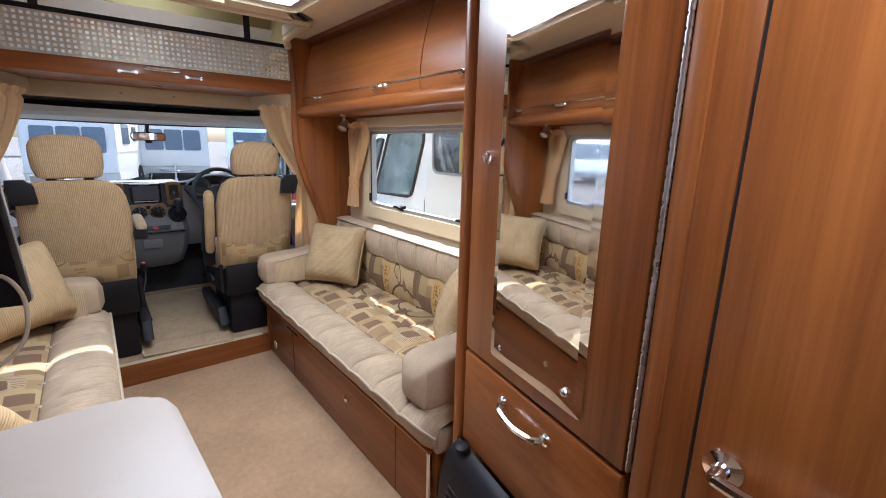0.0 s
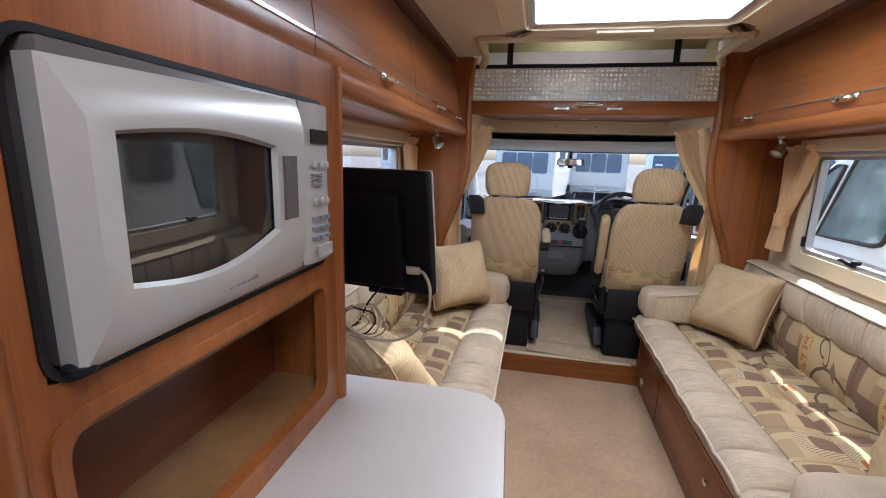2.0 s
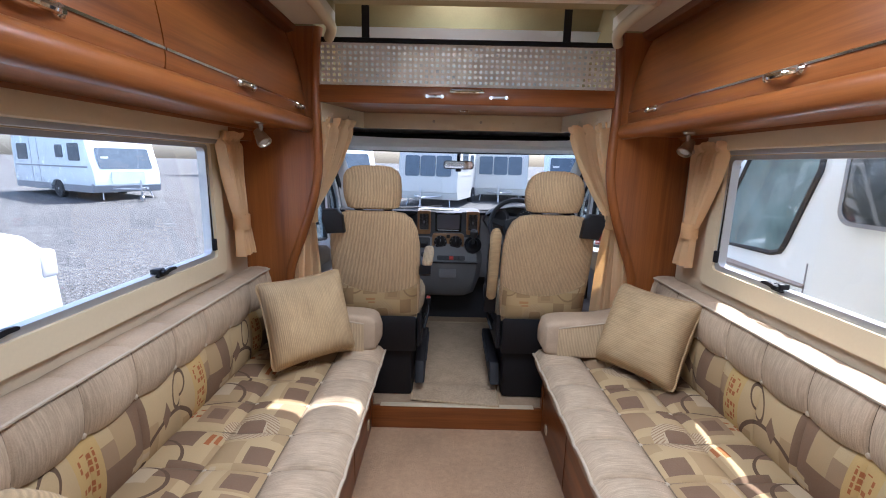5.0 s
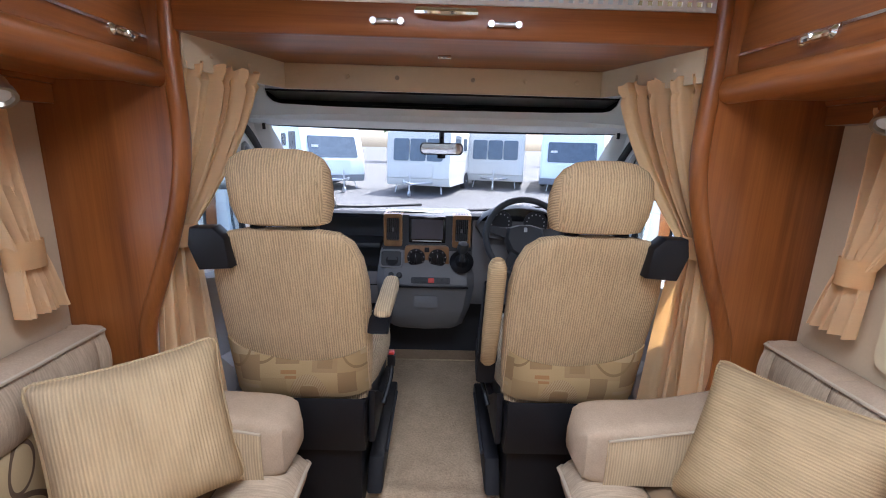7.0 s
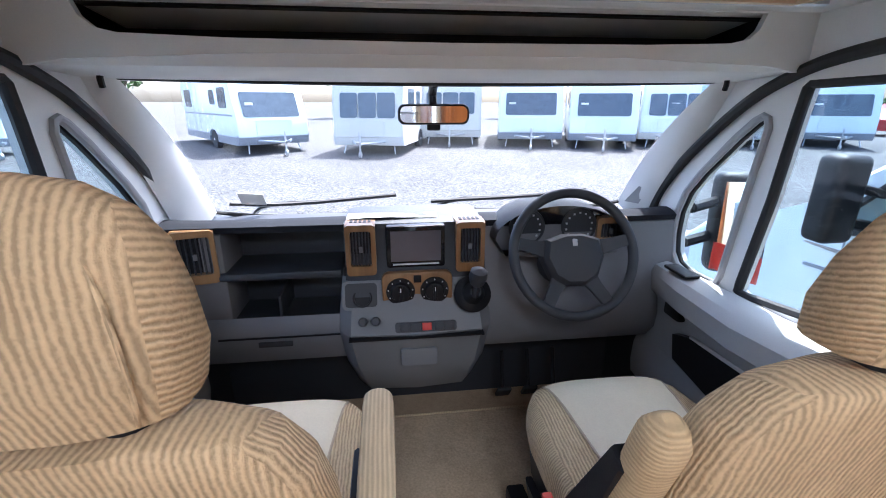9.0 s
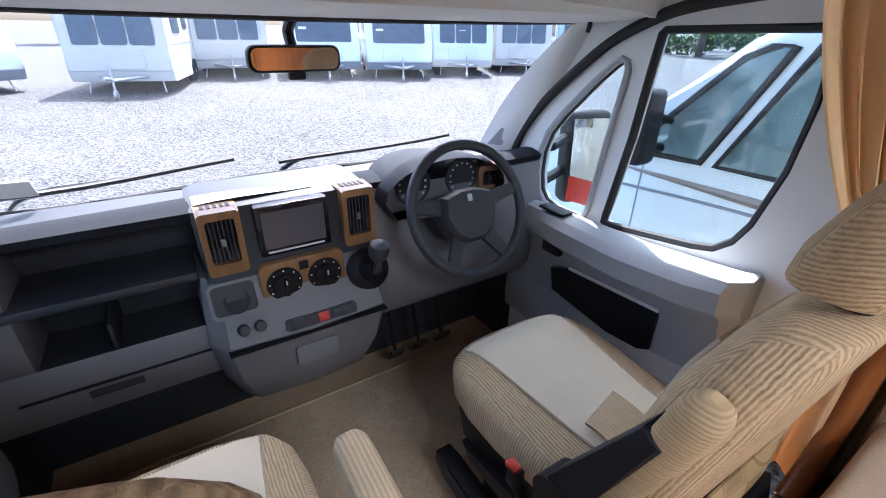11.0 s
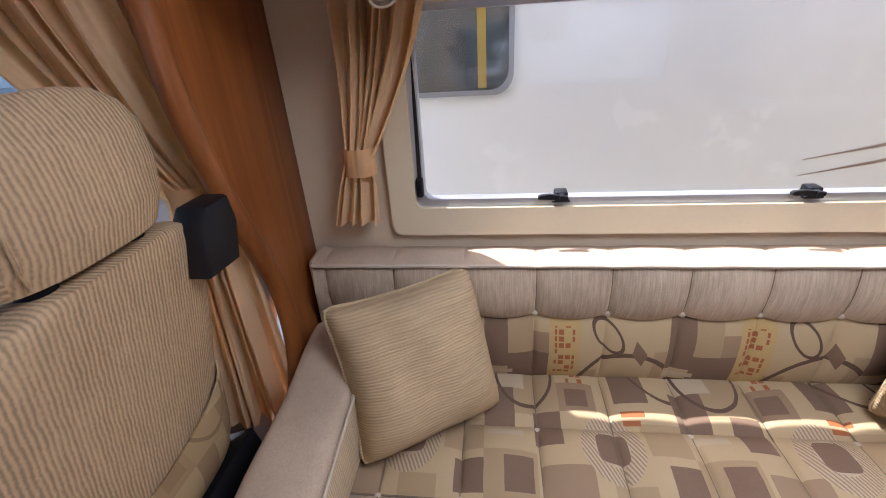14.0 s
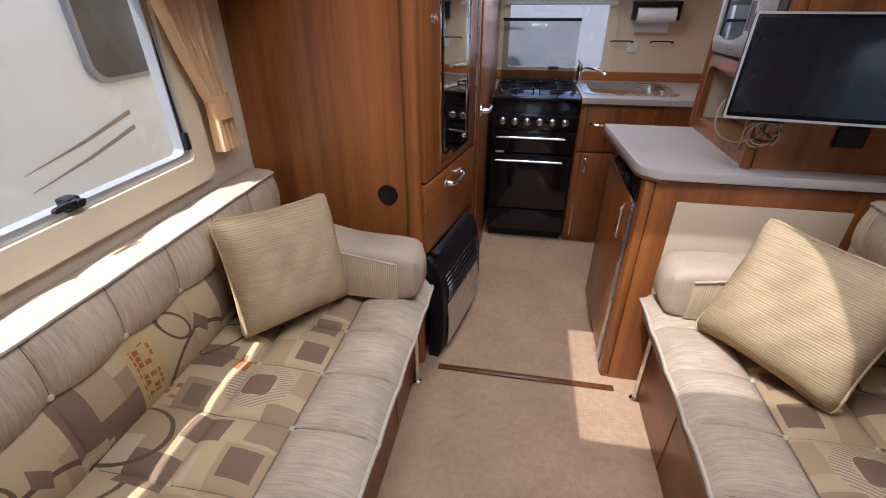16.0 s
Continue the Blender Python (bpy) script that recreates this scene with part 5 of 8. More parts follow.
for z0, z1, nm in ((0.575, 0.705, "grill_door"), (0.215, 0.565, "oven_door"), (0.06, 0.205, "storage_door")):
    d = part(nm, made(box, CX0 + 0.004, CX1 - 0.004, CY - 0.019, CY + 0.006, z0, z1, 0.006), "black_gloss", ck)
    if nm != "storage_door":
        hz = z1 - 0.035
        bm = bmesh.new()
        cyl(bm, (CX0 + 0.06, CY + 0.032, hz), (CX1 - 0.03, CY + 0.032, hz), 0.007, seg=12)
        for x in (CX0 + 0.075, CX1 - 0.045):
            cyl(bm, (x, CY + 0.004, hz), (x, CY + 0.034, hz), 0.006, seg=10)
        part("rail_handle", bm, "chrome", d, "chrome rail handle")
    if nm == "grill_door":
        part("badge", made(box, CX1 - 0.08, CX1 - 0.03, CY + 0.0065, CY + 0.009, z0 - 0.004, z0 + 0.008), "steel", d)
for k in range(6):
    x = CX0 + 0.07 + 0.071 * k
    bm = bmesh.new()
    lathe(bm, (x, CY + 0.004, 0.757), (0, 1, 0), [(0, 0.021), (0.008, 0.020), (0.010, 0.015), (0.026, 0.013), (0.028, 0.004)], 16)
    part("control_knob", bm, "steel", ck, "steel control knob")
for x in (-0.09, 0.145):
    for y in (-0.54, -0.77):
        bm = bmesh.new()
        lathe(bm, (x, y, 0.893), (0, 0, 1), [(0, 0.045), (0.008, 0.042), (0.012, 0.028), (0.018, 0.027), (0.020, 0.01)], 20)
        part("burner", bm, "black", ck)
        bm = bmesh.new()
        for a in range(4):
            c, s_ = math.cos(a * math.pi / 2), math.sin(a * math.pi / 2)
            tube(bm, [(x + 0.02 * c, y + 0.02 * s_, 0.926), (x + 0.10 * c, y + 0.10 * s_, 0.926)], 0.0035, 6, smooth=False)
        ring = [(x + 0.1 * math.cos(t * math.pi / 8), y + 0.1 * math.sin(t * math.pi / 8), 0.924) for t in range(16)]
        tube(bm, ring, 0.0035, 6, closed=True, smooth=False)
        for a in range(4):
            c, s_ = math.cos(a * math.pi / 2), math.sin(a * math.pi / 2)
            cyl(bm, (x + 0.1 * c, y + 0.1 * s_, 0.893), (x + 0.1 * c, y + 0.1 * s_, 0.924), 0.0035, seg=6)
        part("pan_support", bm, "black", ck)
bm = bmesh.new()
box(bm, CX0 + 0.005, CX1 - 0.005, -0.955, -0.948, 0.895, 1.255, 0.002)
part("glass_lid", bm, "smoked", ck, "raised smoked glass lid")
part("lid_edge", made(box, CX0, CX1, -0.96, -0.943, 1.252, 1.27, 0.003), "black", ck, "dark lid edge trim")
part("lid_hinge", made(box, CX0 + 0.02, CX1 - 0.02, -0.965, -0.935, 0.894, 0.912, 0.004), "black", ck)

# sink unit and worktop
sk = thing("sink_cabinet", (-0.6, -0.66, 0), "cherry kitchen cabinet with a drawer and a door", "cabinet", "kitchen cabinets")
part("body", made(box, -1.03, CX0 - 0.006, REAR + 0.002, CY - 0.02, 0.0, 0.868), "wood_z", sk)
fr = part("drawer_front", made(box, -0.62, CX0 - 0.012, CY - 0.019, CY, 0.60, 0.85, 0.005), "wood_z", sk)
fd = part("door", made(box, -0.62, CX0 - 0.012, CY - 0.019, CY, 0.04, 0.59, 0.005), "wood_z", sk)
for p_, z, vert in ((fr, 0.76, False), (fd, 0.52, True)):
    bm = bmesh.new()
    if vert:
        tube(bm, [(-0.285, CY, z - 0.05), (-0.285, CY + 0.025, z - 0.03), (-0.285, CY + 0.028, z + 0.03), (-0.285, CY, z + 0.05)], 0.008)
    else:
        tube(bm, [(-0.40, CY, z), (-0.37, CY + 0.025, z), (-0.31, CY + 0.028, z), (-0.28, CY, z)], 0.008)
    part("handle", bm, "chrome", p_, "chrome bow handle")
    part("inlay_strip", made(box, -0.262, -0.256, CY, CY + 0.0025, 0.05 if vert else 0.61, 0.58 if vert else 0.84), "chrome", p_)
SX0, SX1, SY0, SY1 = -0.74, -0.26, -0.90, -0.50
bm = bmesh.new()
for x0, x1, y0, y1 in ((-1.03, SX0, REAR, CY + 0.012), (SX1, CX0 - 0.006, REAR, CY + 0.012), (SX0, SX1, REAR, SY0), (SX0, SX1, SY1, CY + 0.012)):
    box(bm, x0, x1, y0, y1, 0.87, 0.90)
solo("sink_worktop", bm, "worktop", "pale grey laminate worktop round the sink", "worktop")
sn = thing("sink", (-0.5, -0.7, 0.90), "stainless steel sink let into the worktop", "sink")
bm = bmesh.new()
ring_prism(bm, rounded_rect(SX0 - 0.02, SX1 + 0.02, SY0 - 0.02, SY1 + 0.02, 0.06, 6), rounded_rect(SX0 + 0.02, SX1 - 0.02, SY0 + 0.02, SY1 - 0.02, 0.06, 6), "z", 0.9005, 0.906)
part("rim", bm, "steel", sn)
bm = bmesh.new()
loft(bm, [[(x, y, z) for x, y in rounded_rect(SX0 + 0.02 + k, SX1 - 0.02 - k, SY0 + 0.02 + k, SY1 - 0.02 - k, 0.06, 6)] for k, z in ((0, 0.904), (0.005, 0.86), (0.02, 0.80), (0.05, 0.785))], False)
bm.faces.new([bm.verts.new((x, y, 0.785)) for x, y in rounded_rect(SX0 + 0.07, SX1 - 0.07, SY0 + 0.07, SY1 - 0.07, 0.06, 6)])
bmesh.ops.remove_doubles(bm, verts=bm.verts, dist=1e-4)
part("bowl", bm, "steel", sn)
tp = thing("mixer_tap", (-0.20, -0.86, 0.90), "chrome mixer tap beside the hob", "tap")
bm = bmesh.new()
lathe(bm, (-0.235, -0.86, 0.90), (0, 0, 1), [(0, 0.026), (0.01, 0.025), (0.014, 0.018), (0.09, 0.017), (0.10, 0.02), (0.12, 0.012)], 18)
tube(bm, [(-0.235, -0.86, 0.96), (-0.28, -0.83, 1.0), (-0.36, -0.78, 0.985), (-0.38, -0.77, 0.97)], 0.011)
tube(bm, [(-0.235, -0.86, 1.015), (-0.225, -0.83, 1.03), (-0.215, -0.80, 1.04)], 0.006)
part("tap_body", bm, "chrome", tp)
bm = bmesh.new()
box(bm, -1.045, 0.298, REAR + 0.001, REAR + 0.016, 0.901, 0.955)
setting("splashback", bm, "wood_x", "low cherry upstand behind the worktop", "trim")
sock = thing("wall_switch", (-0.55, REAR, 1.10), "small white wall switch", "switch")
part("plate", made(box, -0.58, -0.52, REAR + 0.0005, REAR + 0.01, 1.075, 1.13, 0.004), "white_plastic", sock)
part("rocker", made(box, -0.565, -0.535, REAR + 0.01, REAR + 0.014, 1.09, 1.115, 0.003), "white_plastic", sock)
for x0 in (-0.42, -0.66):
    r = thing("hook_rail", (x0 - 0.06, REAR, 1.14), "thin dark wire rail on the kitchen wall", "rail", "wire rails")
    bm = bmesh.new()
    tube(bm, [(x0, REAR + 0.001, 1.13), (x0 - 0.005, REAR + 0.03, 1.14), (x0 - 0.12, REAR + 0.03, 1.14), (x0 - 0.125, REAR + 0.001, 1.13)], 0.004)
    part("rod", bm, "black", r)
roll = thing("paper_towel_holder", (-0.62, REAR, 1.27), "white paper roll below a dark wall holder", "paper holder")
bm = bmesh.new()
cyl(bm, (-0.75, REAR + 0.065, 1.29), (-0.53, REAR + 0.065, 1.29), 0.045, seg=24)
box(bm, -0.74, -0.54, REAR + 0.018, REAR + 0.022, 1.19, 1.29)
part("paper_roll", bm, "paper", roll)
part("bracket", made(box, -0.77, -0.51, REAR + 0.001, REAR + 0.12, 1.342, 1.36, 0.004), "black", roll)
for x in (-0.765, -0.515):
    part("arm", made(box, x - 0.004, x + 0.004, REAR + 0.02, REAR + 0.11, 1.26, 1.345), "black", roll)
kl = thing("kitchen_locker", (-0.35, -0.85, 1.60), "cherry overhead locker above the kitchen window", "locker")
part("body", made(box, -1.03, 0.295, REAR + 0.002, -0.72, 1.56, CEIL - 0.003), "wood_x", kl)
for a, b in ((-1.03, -0.37), (-0.365, 0.295)):
    part("door", made(box, a + 0.003, b - 0.003, -0.719, -0.70, 1.565, CEIL - 0.008, 0.006), "wood_x", kl)

# ---- end worktop, fridge and end panel
WX0, WX1, WY0, WY1 = -1.045, -0.285, 0.215, 0.815
wt = bmesh.new()
out = [(WX0, WY0), (WX1 + 0.03, WY0)] + [(WX1 + 0.0 - 0.09 + 0.09 * math.cos(radians(a)), WY1 - 0.09 + 0.09 * math.sin(radians(a))) for a in range(0, 91, 10)] + [(WX0, WY1)]
prism(wt, out, "z", 0.875, 0.905, 0.004)
ewt = solo("end_worktop", wt, "worktop", "pale grey laminate worktop with a rounded corner", "worktop")
we = bmesh.new()
prism(we, [(x * 1.0 + 0.003, y + 0.003) for x, y in out[1:-1]] + [(x - 0.004, y - 0.004) for x, y in out[1:-1]][::-1], "z", 0.868, 0.8745)
part("edge_trim", we, "wood_dark", ewt, "dark edge moulding")
ec = thing("end_cabinet", (-0.68, 0.5, 0), "cherry end cabinet with a cream inset panel", "cabinet", "kitchen cabinets")
part("end_frame", made(box, -1.04, -0.345, 0.77, 0.795, 0.0, 0.866, 0.004), "wood_z", ec)
part("cream_panel", made(box, -0.93, -0.42, 0.7955, 0.800, 0.40, 0.80, 0.003), "cream_wall", ec, "cream inset panel")
part("corner_post", made(box, -0.345, -0.31, 0.74, 0.795, 0.0, 0.866, 0.012), "wood_z", ec)
part("rear_side", made(box, -1.04, -0.33, 0.205, 0.225, 0.0, 0.866), "wood_z", ec)
part("shelf", made(box, -1.04, -0.33, 0.225, 0.77, 0.855, 0.866), "wood_z", ec)
fg = thing("fridge", (-0.6, 0.5, 0), "dark fronted fridge with a silver edge below the worktop", "fridge")
part("body", made(box, -0.95, -0.345, 0.23, 0.735, 0.03, 0.85, 0.004), "grey_plastic", fg)
fdr = part("door", made(box, -0.343, -0.302, 0.235, 0.725, 0.05, 0.76, 0.012), "wood_z", fg, "cherry faced door")
part("edge_strip", made(box, -0.344, -0.298, 0.725, 0.738, 0.05, 0.76, 0.003), "steel", fdr, "silver edge strip")
part("control_panel", made(box, -0.343, -0.305, 0.235, 0.735, 0.765, 0.845, 0.006), "black_gloss", fg)
for k in range(3):
    part("knob", made(lathe, (-0.305, 0.40 + 0.1 * k, 0.805), (1, 0, 0), [(0, 0.02), (0.006, 0.019), (0.014, 0.014)], 16), "black", fg)
bm = bmesh.new()
tube(bm, [(-0.30, 0.69, 0.60), (-0.28, 0.70, 0.62), (-0.28, 0.70, 0.72), (-0.30, 0.69, 0.74)], 0.007)
part("handle", bm, "chrome", fdr)

# ---- tall unit with the microwave and an open niche
tu = thing("microwave_unit", (-0.82, 0.45, 0.905), "tall cherry unit standing on the worktop with an open niche", "cabinet")
UX, UY0, UY1 = -0.605, 0.195, 0.735
MWZ0, MWZ1, MWY0, MWY1 = 1.191, 1.445, 0.236, 0.680
NZ0, NZ1, NY0, NY1 = 0.945, 1.155, 0.235, 0.675
bm = bmesh.new()
for y0, y1, z0, z1 in ((UY0, MWY0, 0.906, 1.512), (MWY1, UY1, 0.906, 1.512), (MWY0, MWY1, MWZ1, 1.512), (MWY0, MWY1, NZ1, MWZ0), (MWY0, MWY1, 0.906, NZ0), (MWY0, NY0, NZ0, NZ1), (NY1, MWY1, NZ0, NZ1)):
    box(bm, UX - 0.02, UX, y0, y1, z0, z1)
bmesh.ops.remove_doubles(bm, verts=bm.verts, dist=1e-5)
part("face_frame", bm, "wood_z", tu)
for y in (UY0 + 0.004, UY1 - 0.004):
    part("edge_moulding", made(cyl, (UX - 0.006, y, 0.906), (UX - 0.006, y, 1.512), 0.016, seg=14), "wood_z", tu)
part("cab_side", made(box, -1.04, UX - 0.022, UY1 - 0.014, UY1 + 0.004, 0.906, 1.512), "wood_z", tu)
part("rear_side", made(box, -1.04, UX - 0.022, UY0 - 0.004, UY0 + 0.014, 0.906, 1.512), "cream_wall", tu, "cream faced side panel")
part("niche_floor", made(box, -1.04, UX - 0.021, UY0 + 0.015, UY1 - 0.015, 0.926, 0.944), "burr", tu, "plain wooden niche floor")
part("niche_lip", made(box, UX - 0.045, UX - 0.0215, UY0 + 0.02, UY1 - 0.02, 1.128, 1.1565), "burr", tu, "raw pale wood strip inside the niche")
# darker cherry puts the shade inside the niche into its top and back
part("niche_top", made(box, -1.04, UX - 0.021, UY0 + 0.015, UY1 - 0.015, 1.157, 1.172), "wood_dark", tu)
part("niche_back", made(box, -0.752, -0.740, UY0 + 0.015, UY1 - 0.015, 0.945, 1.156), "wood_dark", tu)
bm = bmesh.new()
ring_prism(bm, rounded_rect(MWY0 - 0.004, MWY1 + 0.004, MWZ0 - 0.004, MWZ1 + 0.004, 0.026), rounded_rect(MWY0 + 0.002, MWY1 - 0.002, MWZ0 + 0.002, MWZ1 - 0.002, 0.022), "x", UX - 0.012, UX + 0.003)
part("oven_surround", bm, "black", tu, "dark rounded edge round the microwave")
bm = bmesh.new()
ring_prism(bm, rounded_rect(NY0 - 0.008, NY1 + 0.008, NZ0 - 0.008, NZ1 + 0.008, 0.03), rounded_rect(NY0 + 0.006, NY1 - 0.006, NZ0 + 0.006, NZ1 - 0.006, 0.024), "x", UX - 0.018, UX + 0.004)
part("niche_surround", bm, "wood_z", tu)

mw = thing("microwave_oven", (-0.8, 0.46, 1.19), "silver microwave oven with a curved door and keypad", "microwave")
part("casing", made(box, -0.98, UX + 0.013, 0.253, 0.668, MWZ0 + 0.006, MWZ1 - 0.004, 0.004), "mw_side", mw, "brown grey oven casing")
DY0, DY1 = 0.2495, 0.575        # door; the keypad takes the rest up to 0.66


def mw_x(y):
    return UX + 0.018 + 0.009 * math.sin(math.pi * max(0.0, min(1.0, (y - DY1) / (0.66 - DY1)))) ** 0.7


def door_loop(y0, y1, z_low, z_high, bulge_low, bulge_high, x):
    """A four-sided outline whose upper and lower edges are arcs; z_low and z_high hold the left and right ends."""
    n = 14
    low = [(x, y0 + (y1 - y0) * k / n, z_low[0] + (z_low[1] - z_low[0]) * k / n - bulge_low * math.sin(math.pi * k / n)) for k in range(n + 1)]
    high = [(x, y1 - (y1 - y0) * k / n, z_high[1] + (z_high[0] - z_high[1]) * k / n + bulge_high * math.sin(math.pi * k / n)) for k in range(n + 1)]
    return low + high


bm = bmesh.new()
loft(bm, [door_loop(DY0, DY1, (1.197, 1.204), (1.429, 1.438), 0.0, 0.0, UX - 0.004),
          door_loop(DY0, DY1, (1.197, 1.204), (1.429, 1.438), 0.0, 0.0, UX + 0.014),
          door_loop(DY0 + 0.004, DY1 - 0.002, (1.200, 1.207), (1.426, 1.435), 0.0, 0.0, UX + 0.017),
          door_loop(0.268, 0.569, (1.236, 1.254), (1.388, 1.400), 0.016, 0.014, UX + 0.029),
          door_loop(0.290, 0.506, (1.2545, 1.2695), (1.3805, 1.3755), 0.019, 0.010, UX + 0.028),
          door_loop(0.293, 0.503, (1.2575, 1.2725), (1.3775, 1.3725), 0.018, 0.009, UX + 0.021)], False)
dmw = part("door", bm, "silver_paint", mw, "silver door with an arched window and sloping facets")
bm = bmesh.new()
sheet(bm, lambda u, v: Vector((UX + 0.0185 + 0.002 * math.sin(math.pi * u), 0.287 + 0.222 * u, 1.234 + 0.158 * v)), 12, 4, 0.003)
part("door_window", bm, "mw_glass", dmw, "dark reflecting window")
bm = bmesh.new()
sheet(bm, lambda u, v: Vector((mw_x(DY1 + (0.66 - DY1) * u), DY1 - 0.010 * math.sin(math.pi * v) * (1 - u) + 0.002 + (0.656 - DY1) * u, 1.206 + 0.232 * v)), 14, 12, 0.014)
kp = part("keypad_panel", bm, "silver_paint", mw)
part("keypad_side", made(box, UX + 0.004, UX + 0.018, DY1 + 0.004, 0.659, 1.207, 1.436), "mw_side", mw)
# no hollow is cut here; a dark sheet gives the recess its shade
bm = bmesh.new()
sheet(bm, lambda u, v: Vector((UX + 0.0305 - 0.002 * math.sin(math.pi * u), 0.517 + 0.030 * u, 1.282 + 0.082 * v)), 6, 4, 0.003)
part("handle_recess_shade", bm, "mw_side", dmw, "dark patch for the shade of a finger recess")


def on_pad(y0, y1, z0, z1, material, name, lift=0.0045):
    bm = bmesh.new()
    a, b = mw_x(y0) + lift, mw_x(y1) + lift
    vs = [bm.verts.new(p) for p in ((a, y0, z0), (b, y1, z0), (b, y1, z1), (a, y0, z1), (a - 0.003, y0, z0), (b - 0.003, y1, z0), (b - 0.003, y1, z1), (a - 0.003, y0, z1))]
    for f in ((0, 1, 2, 3), (4, 7, 6, 5), (0, 4, 5, 1), (1, 5, 6, 2), (2, 6, 7, 3), (3, 7, 4, 0)):
        bm.faces.new([vs[i] for i in f])
    part(name, bm, material, kp)


on_pad(0.592, 0.642, 1.382, 1.402, "screen", "display")
for r in range(2):
    for c in range(3):
        bm = bmesh.new()
        y, z = 0.598 + 0.019 * c, (1.352, 1.298)[r]
        lathe(bm, (mw_x(y) + 0.003, y, z), (1, 0, 0), [(0, 0.006), (0.001, 0.0058), (0.0018, 0.004)], 14)
        part("key", bm, "silver_paint", kp)
for k in range(4):
    on_pad(0.592, 0.616, 1.322 + 0.005 * k, 1.3245 + 0.005 * k, "print_grey", "printed_line", 0.0042)
for r in range(3):
    for c in range(3):
        on_pad(0.591 + 0.019 * c, 0.606 + 0.019 * c, 1.270 - 0.015 * r, 1.276 - 0.015 * r, "print_grey", "printed_mark", 0.0042)
on_pad(0.597, 0.642, 1.213, 1.232, "silver_paint", "open_button", 0.008)
for k in range(6):
    y = 0.395 + 0.011 * k
    bm = bmesh.new()
    x = UX + 0.0242
    box(bm, x - 0.002, x + 0.001, y, y + 0.008, 1.2195, 1.2275)
    part("maker_mark", bm, "print_grey", dmw)
for z in (MWZ0 + 0.005,):
    part("foot", made(lathe, (UX + 0.006, 0.256, MWZ0 + 0.004), (0, 0, 1), [(0, 0.012), (0.006, 0.012), (0.010, 0.006)], 12), "black", mw)
part("base_plate", made(box, -0.98, UX - 0.021, MWY0 + 0.01, MWY1 - 0.01, 1.172, MWZ0 + 0.013), "wood_y", tu)

# ---- television on an arm, with its cables
tv = thing("television", (-0.65, 0.88, 1.09), "flat black television on a wall arm facing the lounge", "television")
T0, T1 = Vector((-0.452, 0.845, 0)), Vector((-0.874, 0.908, 0))
td = (T1 - T0).normalized()
tn = Vector((-td.y, td.x, 0))
if tn.y < 0:
    tn = -tn
TW = (T1 - T0).length
TM = Matrix(((td.x, tn.x, -0.052, T0.x + 0.052 * 1.09), (td.y, tn.y, -0.080, T0.y + 0.080 * 1.09), (0, 0, 1, 0), (0, 0, 0, 1)))
bm = made(box, 0, TW, -0.002, 0.026, 1.087, 1.342, 0.005)
part("case", all_turned(bm, TM), "tv_black", tv)
bm = made(box, 0.05, TW - 0.04, -0.032, -0.002, 1.10, 1.30, 0.012)
part("back_cover", all_turned(bm, TM), "tv_black", tv)
bm = made(box, 0.012, TW - 0.012, 0.026, 0.0272, 1.103, 1.330)
part("screen", all_turned(bm, TM), "screen", tv, "dark glossy screen")
bm = bmesh.new()
ring_prism(bm, rounded_rect(-0.001, TW + 0.001, 1.086, 1.343, 0.006, 2), rounded_rect(0.004, TW - 0.004, 1.092, 1.338, 0.004, 2), "y", 0.022, 0.0285)
part("bezel", all_turned(bm, TM), "silver_paint", tv, "thin silver bezel")
bm = made(box, 0.07, 0.15, -0.004, 0.02, 1.078, 1.088, 0.003)
part("sensor_foot", all_turned(bm, TM), "black", tv)
arm = bmesh.new()
box(arm, -0.72, -0.62, 0.741, 0.756, 1.16, 1.26, 0.004)
tube(arm, [(-0.67, 0.756, 1.21), (-0.70, 0.81, 1.21), (-0.66, 0.852, 1.21)], 0.012)
box(arm, -0.72, -0.60, 0.846, 0.862, 1.17, 1.25, 0.003)
part("wall_arm", arm, "black", tv)
cb = thing("cable_bundle", (-0.62, 0.82, 0.97), "tangle of pale and black cables hanging below the television", "cable")
bm = bmesh.new()
tube(bm, [(-0.500, 0.842, 1.140), (-0.470, 0.835, 1.138), (-0.452, 0.822, 1.10), (-0.462, 0.81, 1.04), (-0.51, 0.80, 1.005), (-0.565, 0.79, 1.005), (-0.61, 0.78, 1.03), (-0.63, 0.765, 1.09), (-0.63, 0.745, 1.12)], 0.0032, 8)
part("white_lead", bm, "cable", cb)
part("plug", made(box, -0.515, -0.478, 0.835, 0.849, 1.132, 1.148, 0.004), "cable", cb)
for k in range(5):
    bm = bmesh.new()
    rr = 0.026 + 0.005 * k
    c = Vector((-0.612 + 0.006 * k, 0.79 + 0.006 * k, 1.045 - 0.004 * k))
    tube(bm, [c + Vector((rr * math.cos(a * 0.7 + k), 0.012 * math.sin(a * 1.9 + k), rr * 0.8 * math.sin(a * 0.7 + k))) for a in range(10)], 0.0019, 6)
    part("coiled_lead", bm, "black" if k == 2 else "cable", cb)
bm = bmesh.new()
tube(bm, [(-0.545, 0.838, 1.118), (-0.58, 0.82, 1.075), (-0.60, 0.80, 1.03), (-0.64, 0.79, 1.02), (-0.64, 0.77, 1.05), (-0.63, 0.743, 1.09)], 0.0022, 6)
part("black_lead", bm, "black", cb)
part("wall_socket", made(box, -0.90, -0.82, 0.7395, 0.752, 0.985, 1.045, 0.004), "black", tu, "black wall socket")

